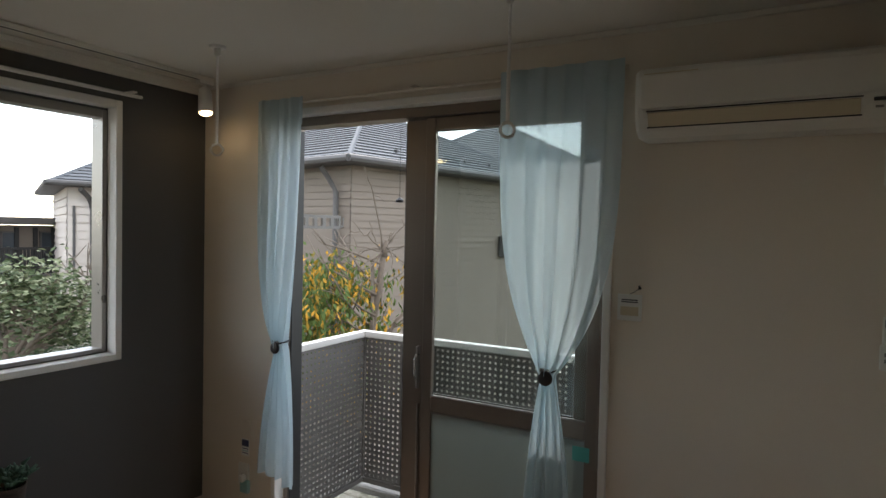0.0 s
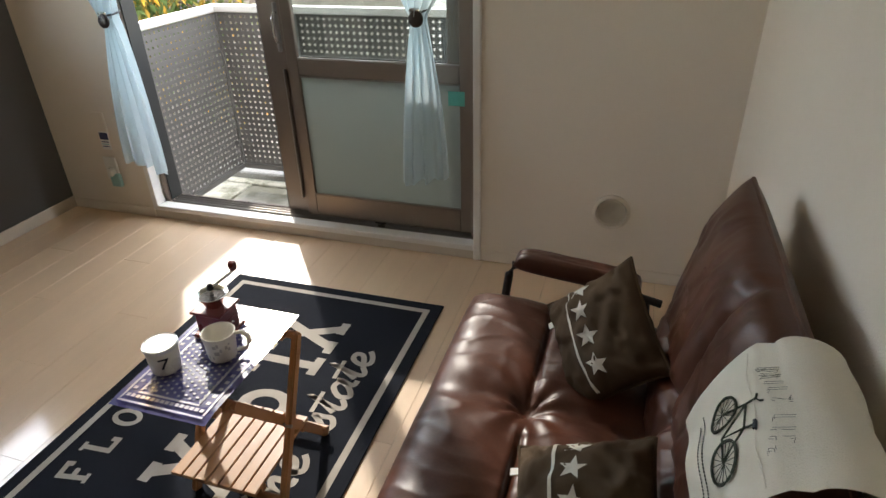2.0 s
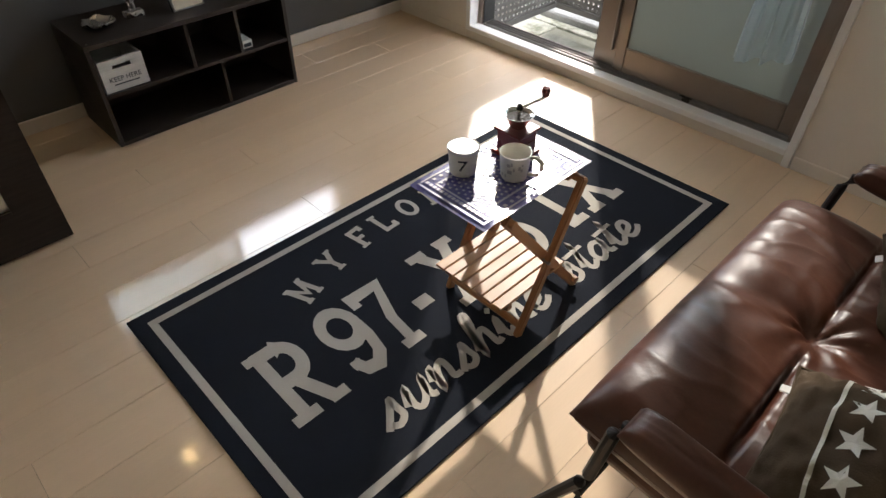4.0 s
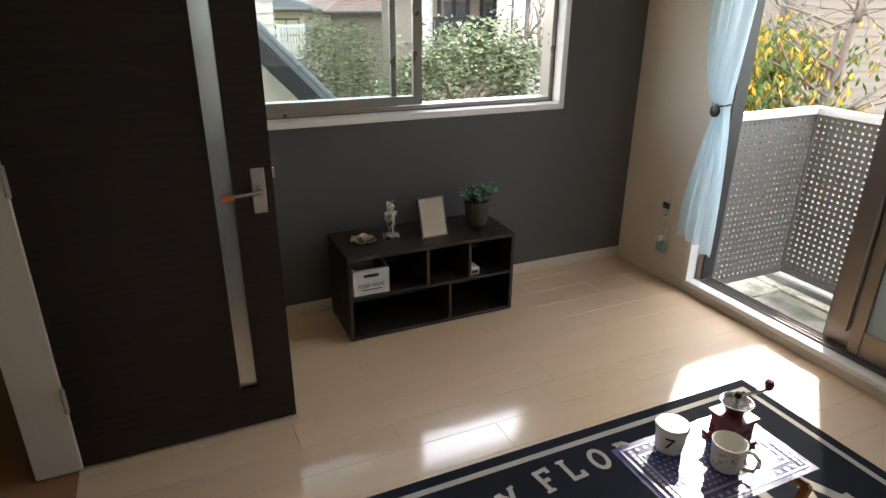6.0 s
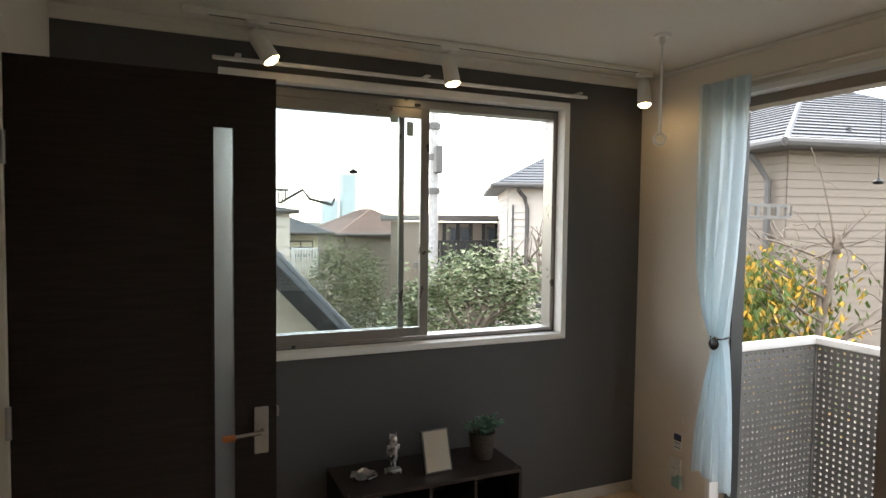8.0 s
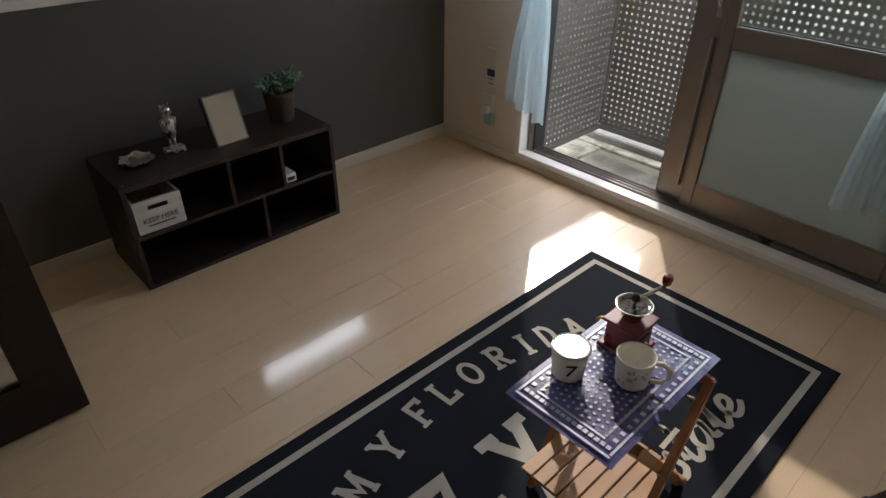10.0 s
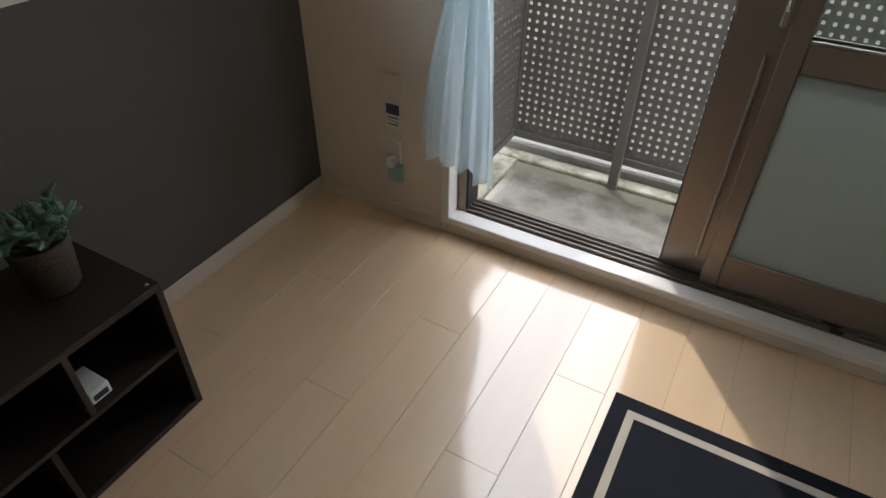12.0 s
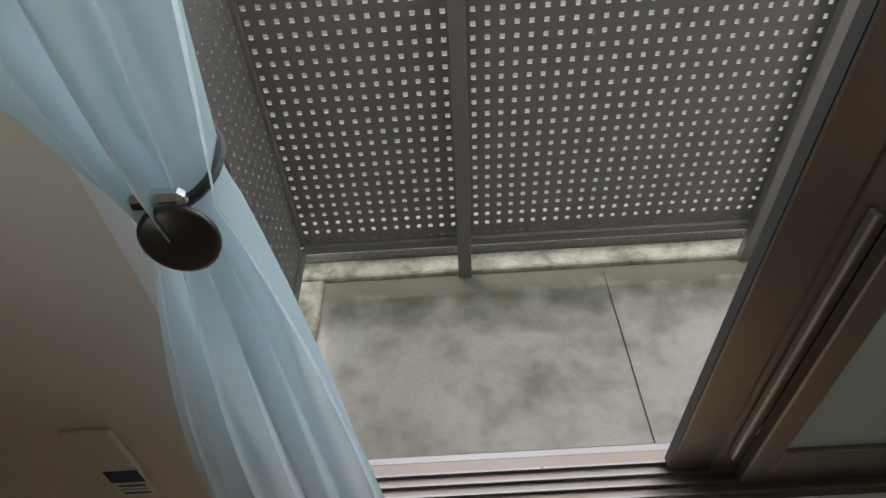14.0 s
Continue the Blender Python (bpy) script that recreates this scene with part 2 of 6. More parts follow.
def wall_mesh(axis, face, back, a0, a1, z0, z1, holes=()):
    """A wall between two planes of the axis, with openings (a, b, low, high)."""
    bm = bmesh.new()
    cuts = sorted({a0, a1, *[h[0] for h in holes], *[h[1] for h in holes]})
    lev = sorted({z0, z1, *[h[2] for h in holes], *[h[3] for h in holes]})
    inside = lambda a, z: any(h[0] < a < h[1] and h[2] < z < h[3] for h in holes)
    solid = {(i, j): not inside((cuts[i] + cuts[i + 1]) / 2, (lev[j] + lev[j + 1]) / 2) for i in range(len(cuts) - 1) for j in range(len(lev) - 1)}
    P = lambda d, a, z: bm.verts.new((d, a, z) if axis == "x" else (a, d, z))
    Q = lambda *c: bm.faces.new([P(*p) for p in c])
    for (i, j), s in solid.items():
        if not s:
            continue
        a, b, l, h = cuts[i], cuts[i + 1], lev[j], lev[j + 1]
        for d in (face, back):
            Q((d, a, l), (d, b, l), (d, b, h), (d, a, h))
        for (di, dj), (p, q) in {(-1, 0): ((a, l), (a, h)), (1, 0): ((b, l), (b, h)), (0, -1): ((a, l), (b, l)), (0, 1): ((a, h), (b, h))}.items():
            if not solid.get((i + di, j + dj), False):
                Q((face, *p), (face, *q), (back, *q), (back, *p))
    bmesh.ops.remove_doubles(bm, verts=bm.verts, dist=1e-5)
    return bm


# ---- setting ----
RX, RY, RZ = 3.235, -2.88, 2.375
wn_ob = structure(mesh_ob("wall_north", wall_mesh("y", 0, 0.16, -0.16, RX + 0.12, -0.3, RZ + 0.1, [(0.565, 2.265, 0.04, 2.175)]), M_WALL), "cream papered wall around the balcony door", "wall")
ww_ob = structure(mesh_ob("wall_west", wall_mesh("x", 0, -0.16, RY - 0.12, 0, -0.3, RZ + 0.1, [(-2.245, -0.527, 0.96, 2.168)]), M_GREY), "dark grey papered accent wall with a wide window", "wall")
we_ob = structure(mesh_ob("wall_east", wall_mesh("x", RX, RX + 0.12, RY - 0.12, 0, -0.02, RZ + 0.1), M_WALL), "cream papered wall behind the sofa", "wall")
ws_ob = structure(mesh_ob("wall_south", wall_mesh("y", RY, RY - 0.12, 0, RX, -0.02, RZ + 0.1, [(0.79, 1.57, -0.02, 2.03)]), M_WALL), "cream papered wall with a doorway", "wall")
ce_ob = structure(mesh_ob("ceiling", box(0, RX, RY, 0, RZ, RZ + 0.08), M_CEIL), "cream papered ceiling", "ceiling")
fl_ob = structure(mesh_ob("floor", box(0, RX, RY, 0, -0.05, -0.004), M_SUBFLOOR), "pale maple plank floor with a soft gloss", "floor")
# floor planks run towards the balcony
def plank_mesh(w, l):
    bm = box(-w / 2, w / 2, -l / 2, l / 2, -0.004, 0.0)
    top = [e for e in bm.edges if all(v.co.z > -0.001 for v in e.verts)]
    bmesh.ops.bevel(bm, geom=top, offset=0.0007, segments=1, affect="EDGES")
    me = bpy.data.meshes.new("plank")
    bm.to_mesh(me)
    bm.free()
    me.materials.append(M_PLANK)
    return me


def lay_floor():
    pitch, edges = 0.1463, []
    x = 0.109 - 0.1463
    while x < RX:
        edges.append((max(x, 0.0), min(x + pitch, RX)))
        x += pitch
    shared = {}
    for i, (a, b) in enumerate(edges):
        y = -0.78 if i % 3 == 1 else (-0.42 if i % 3 == 2 else -1.12)
        cuts = [0.0]
        while y > RY:
            cuts.append(y)
            y -= 1.06
        cuts.append(RY)
        for u, v in zip(cuts, cuts[1:]):
            key = (round(b - a - 0.0006, 4), round(u - v - 0.0006, 4))
            if key[1] < 0.03 or key[0] < 0.01:
                continue
            if key not in shared:
                shared[key] = plank_mesh(*key)
            p = new("plank", shared[key])
            p.parent = fl_ob
            p.location = ((a + b) / 2, (u + v) / 2, 0)


# trims
def strip(name, label, category, *boxes, m=None, bevel=0.003):
    bm = bmesh.new()
    for bx in boxes:
        add_box(bm, *bx, bevel=bevel)
    return structure(mesh_ob(name, bm, m or M_BASE), label, category)


strip("baseboard_west", "cream baseboard along the grey wall", "baseboard", (0.001, 0.011, RY, -0.001, 0.001, 0.062))
strip("baseboard_north", "cream baseboard beside the balcony door", "baseboard", (0.012, 0.538, -0.009, -0.0005, 0.001, 0.055), (2.292, RX, -0.009, -0.0005, 0.001, 0.055), m=M_WALL)
strip("baseboard_east", "cream baseboard behind the sofa", "baseboard", (RX - 0.01, RX - 0.001, RY, -0.01, 0.001, 0.06), m=M_WALL)
strip("baseboard_south", "cream baseboard beside the doorway", "baseboard", (0.012, 0.74, RY + 0.001, RY + 0.01, 0.001, 0.06), (1.62, RX - 0.012, RY + 0.001, RY + 0.01, 0.001, 0.06))
strip("trim_cornice_west", "cream cornice over the grey wall", "trim", (0.001, 0.022, RY, -0.001, 2.318, 2.374), (0.001, 0.03, RY, -0.001, 2.352, 2.3735), m=M_CEIL)
strip("trim_cornice_north", "cream cornice over the balcony door", "trim", (0.03, RX - 0.03, -0.012, -0.001, 2.352, 2.374), m=M_CEIL)
strip("trim_cornice_east", "cream cornice", "trim", (RX - 0.022, RX - 0.001, RY, -0.001, 2.33, 2.374), m=M_CEIL)
strip("trim_rail_east", "slim cream picture rail on the wall", "trim", (RX - 0.014, RX - 0.001, RY, -0.001, 1.722, 1.75), (RX - 0.006, RX - 0.001, RY, -0.001, 1.708, 1.721), m=M_WALL)

# ---- west window ----
M_TAPE = mat("turquoise_tape", (0.10, 0.42, 0.36), 0.6)
M_FOAM = mat("pale_teal_pad", (0.30, 0.40, 0.39), 0.7)


def west_window():
    w = structure(new("window_1"), "white-trimmed sliding window with one half open", "window")
    bm = bmesh.new()
    for bx in ((-0.06, 0.014, -2.275, -2.24, 0.93, 2.2), (-0.06, 0.014, -0.532, -0.5, 0.93, 2.2), (-0.06, 0.018, -2.239, -0.533, 0.93, 0.962), (-0.06, 0.014, -2.239, -0.533, 2.164, 2.2)):
        add_box(bm, *bx, bevel=0.003)
    part("window_trim", bm, M_TRIM, w)
    bm = bmesh.new()
    for bx in ((-0.15, -0.06, -2.239, -2.215, 0.965, 2.155), (-0.15, -0.06, -0.556, -0.533, 0.965, 2.155), (-0.15, -0.06, -2.214, -0.557, 0.965, 0.985), (-0.15, -0.06, -2.214, -0.557, 2.115, 2.155)):
        add_box(bm, *bx, bevel=0.002)
    part("window_frame", bm, M_SILVER, w, "bronze aluminium window frame")
    for x0, y0, y1, st in ((-0.085, -2.213, -1.282, 0.045), (-0.12, -2.14, -1.40, 0.028)):
        bm = bmesh.new()
        x1 = x0 + 0.024
        for bx in ((x0, x1, y0, y0 + st, 0.987, 2.113), (x0, x1, y1 - st, y1, 0.987, 2.113), (x0, x1, y0 + st, y1 - st, 0.987, 1.03), (x0, x1, y0 + st, y1 - st, 2.065, 2.113)):
            add_box(bm, *bx, bevel=0.002)
        s = part("sash", bm, M_SILVER, w)
        p = part("pane", box(x0 + 0.009, x0 + 0.013, y0 + st - 0.004, y1 - st + 0.004, 1.026, 2.069), M_GLASS, s)
        p.visible_shadow = False
    part("tape", box(-0.061, -0.058, -1.49, -1.45, 2.035, 2.072), M_FOAM, w, "pale teal pad on the sash")
    part("tape", box(-0.061, -0.058, -1.405, -1.37, 1.975, 2.045), M_FOAM, w, "pale teal pad on the sash")
    part("latch", box(-0.06, -0.05, -1.365, -1.335, 2.12, 2.135, 0.002), M_BLACK, w)
    bm = tube([(-0.10, -1.66, 2.12), (-0.10, -1.66, 1.80)], 0.0012, 5)
    part("pull_cord", bm, M_BLACK, w)
    part("cord_weight", lathe([(0.004, -0.012), (0.02, -0.01), (0.022, 0.0), (0.012, 0.006), (0.003, 0.012)], 12, (-0.10, -1.66, 1.795)), M_BLACK, w)


west_window()


def curtain_rail(name, label, boxes_at, m=M_TRIM):
    r = thing(name, label, "curtain rail")
    for bx in boxes_at:
        part("rail", box(*bx, 0.004), m, r)
    return r


r = curtain_rail("curtain_rail", "white double curtain rail over the wide window", [(0.03, 0.046, -2.30, -0.435, 2.222, 2.238), (0.062, 0.078, -2.30, -0.435, 2.216, 2.232)])
for yy in (-2.2, -1.35, -0.48):
    part("bracket", box(0.0, 0.08, yy - 0.012, yy + 0.012, 2.2385, 2.247, 0.001), M_TRIM, r)
r = curtain_rail("curtain_rail", "cream double curtain rail over the balcony door", [(0.46, 2.335, -0.028, -0.016, 2.222, 2.236), (0.46, 2.335, -0.052, -0.04, 2.216, 2.23)], M_BASE)
for xx in (0.55, 1.4, 2.28):
    part("bracket", box(xx - 0.012, xx + 0.012, -0.054, 0.0, 2.2365, 2.244, 0.001), M_BASE, r)


# ---- balcony door ----
def balcony_door():
    w = structure(new("window_2"), "sliding balcony door, one half open", "glass door")
    bm = bmesh.new()
    for bx in ((0.539, 0.57, -0.012, 0.05, 0.06, 2.2), (2.258, 2.289, -0.012, 0.05, 0.0, 2.2), (0.571, 2.257, -0.012, 0.05, 2.166, 2.2)):
        add_box(bm, *bx, bevel=0.003)
    part("door_trim", bm, M_TRIM, w)
    bm = bmesh.new()
    add_box(bm, 0.539, 2.257, -0.012, 0.05, 0.045, 0.072, 0.003)
    part("sill", bm, M_TRIM, w, "white sill board")
    part("sill_face", box(0.541, 2.256, -0.003, 0.04, 0.001, 0.0445), M_BASE, w)
    bm = bmesh.new()
    for bx in ((0.571, 0.6, 0.051, 0.15, 0.072, 2.165), (2.232, 2.257, 0.051, 0.15, 0.072, 2.165), (0.601, 2.231, 0.051, 0.15, 2.12, 2.165), (0.601, 2.231, 0.051, 0.165, 0.04, 0.066)):
        add_box(bm, *bx, bevel=0.002)
    part("door_frame", bm, M_ALU, w, "bronze aluminium door frame")
    for yy in (0.062, 0.085, 0.108, 0.131):
        part("track", box(0.601, 2.231, yy, yy + 0.004, 0.0665, 0.078), M_SILVER, w)
    part("gasket", box(0.601, 0.607, 0.06, 0.14, 0.08, 2.11), M_BLACK, w)
    part("step", box(0.565, 2.265, 0.151, 0.205, -0.05, 0.02, 0.004), M_SILVER, w)
    for y0, x0, x1, k in ((0.078, 1.40, 2.23, 0), (0.112, 1.272, 2.17, 1)):
        y1, st, sl = y0 + 0.027, 0.052, 0.052 + 0.08 * k
        bm = bmesh.new()
        for bx in ((x0, x0 + sl, y0, y1, 0.082, 2.118), (x1 - st, x1, y0, y1, 0.082, 2.118), (x0 + sl, x1 - st, y0, y1, 0.082, 0.195), (x0 + sl, x1 - st, y0, y1, 0.757, 0.832), (x0 + sl, x1 - st, y0, y1, 2.06, 2.118)):
            add_box(bm, *bx, bevel=0.003)
        s = part("sash", bm, M_ALU, w)
        p = part("pane", box(x0 + sl - 0.003, x1 - st + 0.003, y0 + 0.011, y0 + 0.015, 0.828, 2.064), M_GLASS, s, "clear upper pane")
        p.visible_shadow = False
        p = part("pane", box(x0 + sl - 0.003, x1 - st + 0.003, y0 + 0.011, y0 + 0.015, 0.19, 0.76), M_FROST if k == 0 else M_GLASS, s, "frosted lower pane" if k == 0 else "")
        if k:
            p.visible_shadow = False
        bm = bmesh.new()
        for zz in (0.1955, 0.752, 0.8325):
            add_box(bm, x0 + sl, x1 - st, y0 - 0.001, y0 + 0.004, zz, zz + 0.005)
        part("glazing_bead", bm, M_BLACK if k else M_SILVER, s)
    part("stile_cover", box(1.352, 1.40, 0.1058, 0.1115, 0.085, 2.115), M_ALU, w)
    # pull handle and latch on the inner stile
    part("gasket", box(1.2695, 1.2715, 0.114, 0.137, 0.085, 2.11), M_BLACK, w)
    part("pull_handle", box(1.366, 1.376, 0.088, 0.1055, 0.16, 0.78, 0.003), M_SILVER, w)
    part("pull_handle", box(1.376, 1.39, 0.06, 0.082, 0.86, 1.06, 0.004), M_SILVER, w, "silver crescent latch plate")
    part("latch", tube([(1.383, 0.058, 0.9), (1.383, 0.04, 0.93), (1.383, 0.04, 1.0), (1.383, 0.058, 1.02)], 0.006, 8), M_CHROME, w)
    part("sticker", box(2.13, 2.2, 0.0765, 0.0778, 0.67, 0.73), M_TAPE, w, "turquoise sticker on the glass")
    bm = tube([(1.2, 0.17, 2.1), (1.2, 0.17, 1.75)], 0.0013, 5)
    part("pull_cord", bm, M_BLACK, w)
    part("cord_weight", lathe([(0.004, -0.012), (0.018, -0.01), (0.02, 0.0), (0.012, 0.006), (0.003, 0.014)], 12, (1.2, 0.17, 1.745)), M_BLACK, w)


balcony_door()


# ---- inner door ----
M_STEEL = mat("brushed_steel", (0.45, 0.43, 0.41), 0.3, metal=0.9, var=0.05, bump=0.02)
M_ORANGE = mat("orange_wood_grip", (0.65, 0.20, 0.05), 0.45, var=0.1)
M_SLIT = bpy.data.materials.new("slit_glass")
M_SLIT.use_nodes = True
sb = M_SLIT.node_tree.nodes["Principled BSDF"]
sb.inputs["Base Color"].default_value, sb.inputs["Roughness"].default_value = (0.95, 0.97, 0.98, 1), 0.55
sb.inputs["Transmission Weight"].default_value, sb.inputs["IOR"].default_value = 0.95, 1.22


def inner_door():
    d = structure(new("door_1"), "dark wood-grain door with a frosted slit, standing open", "door")
    x0, x1, y0, y1 = 0.762, 0.797, -2.866, -2.155
    part("leaf", wall_mesh("x", x0, x1, y0, y1, 0.01, 2.0, [(-2.34, -2.281, 0.17, 1.842)]), M_WENGE, d)
    part("slit_pane", box(0.777, 0.783, -2.342, -2.279, 0.168, 1.844), M_SLIT, d, "tall narrow frosted pane")
    bm = bmesh.new()
    for bx in ((0.7965, 0.801, -2.346, -2.34, 0.164, 1.848), (0.7965, 0.801, -2.281, -2.275, 0.164, 1.848)):
        add_box(bm, *bx)
    part("slit_bead", bm, M_WENGE, d)
    h = part("handle_plate", box(0.797, 0.804, -2.224, -2.180, 0.822, 0.972, 0.003), M_STEEL, d, "brushed steel handle plate")
    part("lever", tube([(0.80, -2.205, 0.905), (0.85, -2.205, 0.905), (0.853, -2.22, 0.905), (0.853, -2.30, 0.9)], 0.0075, 10), M_STEEL, h)
    part("lever_grip", tube([(0.853, -2.285, 0.9), (0.853, -2.322, 0.899)], 0.010, 10), M_ORANGE, h, "orange lever tip")
    part("lever", tube([(0.76, -2.205, 0.925), (0.71, -2.205, 0.925), (0.707, -2.22, 0.925), (0.707, -2.30, 0.922)], 0.0075, 10), M_STEEL, d)
    part("latch", box(0.775, 0.785, -2.156, -2.146, 0.93, 0.965, 0.002), M_CHROME, d)
    part("handle_plate", box(0.755, 0.762, -2.224, -2.180, 0.822, 0.972, 0.003), M_STEEL, d)
    for zz in (0.28, 1.0, 1.75):
        part("hinge", tube([(0.802, -2.868, zz - 0.045), (0.802, -2.868, zz + 0.045)], 0.008, 10), M_STEEL, d)
    fr = structure(mesh_ob("door_frame_1", bmesh.new(), M_TRIM), "cream door frame around the open doorway", "door frame")
    for bx in ((0.72, 0.80, RY - 0.125, RY + 0.012, 0.0, 2.06), (1.56, 1.62, RY - 0.125, RY + 0.012, 0.0, 2.06), (0.801, 1.559, RY - 0.125, RY + 0.012, 2.015, 2.06)):
        part("jamb", box(*bx, 0.003), M_BASE, fr)


inner_door()
M_HALL = mat("hall_floor", (0.32, 0.16, 0.08), 0.4, var=0.15, scale=3, stretch=(1, 6, 1), bump=0.02)
structure(mesh_ob("floor_hall", box(-0.1, 2.3, RY - 1.3, RY - 0.0, -0.06, -0.006), M_HALL), "brown hall floor beyond the doorway", "floor")
structure(mesh_ob("wall_hall_south", box(-0.1, 2.3, RY - 1.4, RY - 1.3, -0.06, 2.4), M_WALL), "cream hall wall", "wall")
structure(mesh_ob("wall_hall_west", box(-0.2, -0.1, RY - 1.4, RY - 0.12, -0.06, 2.4), M_WALL), "cream hall wall", "wall")
structure(mesh_ob("wall_hall_east", box(2.3, 2.4, RY - 1.4, RY - 0.12, -0.06, 2.4), M_WALL), "cream hall wall", "wall")
structure(mesh_ob("ceiling_hall", box(-0.2, 2.4, RY - 1.4, RY - 0.12, 2.4, 2.46), M_CEIL), "cream hall ceiling", "ceiling")


# ---- balcony ----
def perforated(axis, d0, d1, a0, a1, z0, z1, pitch, hole):
    """A sheet with rows of square holes."""
    bm = bmesh.new()
    na, nz = max(1, round((a1 - a0) / pitch)), max(1, round((z1 - z0) / pitch))
    pa, pz = (a1 - a0) / na, (z1 - z0) / nz
    P = lambda d, a, z: bm.verts.new((d, a, z) if axis == "x" else (a, d, z))
    quad = lambda *c: bm.faces.new([P(*p) for p in c])
    for i in range(na):
        for j in range(nz):
            A, B, L, H = a0 + i * pa, a0 + (i + 1) * pa, z0 + j * pz, z0 + (j + 1) * pz
            m, n = (A + B) / 2, (L + H) / 2
            a, b, l, h = m - hole / 2, m + hole / 2, n - hole / 2, n + hole / 2
            out, inn = ((A, L), (B, L), (B, H), (A, H)), ((a, l), (b, l), (b, h), (a, h))
            for k in range(4):
                o1, o2, i1, i2 = out[k], out[(k + 1) % 4], inn[k], inn[(k + 1) % 4]
                for d in (d0, d1):
                    quad((d, *o1), (d, *o2), (d, *i2), (d, *i1))
                quad((d0, *i1), (d0, *i2), (d1, *i2), (d1, *i1))
    me = bpy.data.meshes.new("panel")
    bm.to_mesh(me)
    bm.free()
    me.materials.append(M_PANEL)
    return me


def balcony():
    fl = structure(mesh_ob("floor_balcony", box(0.2, 3.4, 0.16, 1.003, -0.5, -0.26, 0.004), M_CONC), "weathered grey concrete balcony floor", "floor")
    M_MOSS = mat("mossy_concrete", (0.30, 0.285, 0.23), 0.9, var=0.4, scale=12, bump=0.8, fine=90, stain=((0.09, 0.09, 0.05), 7.0, 1.0))
    M_PEBBLE = mat("pebbledash", (0.26, 0.25, 0.23), 0.9, var=0.5, scale=160, bump=1.0, fine=300)
    bm = bmesh.new()
    add_box(bm, 0.2, 3.4, 1.003, 1.09, -0.5, -0.245, 0.012, 2)
    add_box(bm, 0.2, 0.42, 0.16, 1.002, -0.5, -0.248, 0.01, 2)
    part("kerb", bm, M_MOSS, fl, "mossy pale concrete kerb")
    bm = bmesh.new()
    add_box(bm, 0.05, 3.4, 1.092, 1.30, -0.6, -0.205, 0.01)
    add_box(bm, 0.05, 0.198, 0.16, 1.09, -0.6, -0.25, 0.01)
    part("ledge", bm, M_PEBBLE, fl, "rough pebbledash ledge")
    part("joint", box(1.372, 1.376, 0.17, 0.98, -0.262, -0.2585), M_BLACK, fl)
    b = structure(new("balcony_rail"), "grey perforated balcony screen with a pale handrail", "railing")
    for nm, me in (("panel", perforated("y", 1.03, 1.036, 0.375, 3.03, -0.105, 0.855, 0.0370, 0.0135)), ("panel", perforated("x", 0.362, 0.368, 0.18, 1.025, -0.105, 0.855, 0.0370, 0.0135))):
        o = new(nm, me)
        o.parent = b
    part("handrail", box(0.335, 3.06, 1.008, 1.058, 0.862, 0.905, 0.006, 2), M_RAIL, b, "pale aluminium handrail")
    part("handrail", box(0.338, 0.388, 0.165, 1.007, 0.862, 0.905, 0.006, 2), M_RAIL, b)
    part("bottom_rail", box(0.375, 3.03, 1.018, 1.048, -0.14, -0.105, 0.003), M_PANEL, b)
    part("bottom_rail", box(0.35, 0.38, 0.17, 1.017, -0.14, -0.105, 0.003), M_PANEL, b)
    for xx in (0.905, 1.86, 2.81):
        part("post", box(xx - 0.022, xx + 0.022, 0.985, 1.017, -0.262, 0.861, 0.003), M_PANEL, b)
    part("post", box(0.332, 0.361, 0.175, 0.205, -0.25, 0.861, 0.003), M_PANEL, b)
    part("corner_trim", box(0.3685, 0.382, 1.0175, 1.0295, -0.105, 0.861, 0.002), M_PANEL, b)
    for zz in (-0.105, 0.84):
        part("cross_bar", box(0.376, 3.03, 1.0365, 1.0465, zz, zz + 0.02, 0.002), M_PANEL, b)
    # laundry arm on the outer wall
    a = thing("laundry_bracket", "grey metal laundry pole bracket on the outer wall", "bracket")
    o = new("arm", perforated("x", 0.33, 0.345, 0.30, 0.78, 1.595, 1.68, 0.085, 0.05))
    o.parent = a
    part("wall_plate", box(0.315, 0.36, 0.16, 0.30, 1.56, 1.7, 0.004), M_PANEL, a)
    part("hook", tube([(0.338, 0.78, 1.61), (0.338, 0.81, 1.61), (0.338, 0.815, 1.67)], 0.008, 8), M_PANEL, a)


balcony()
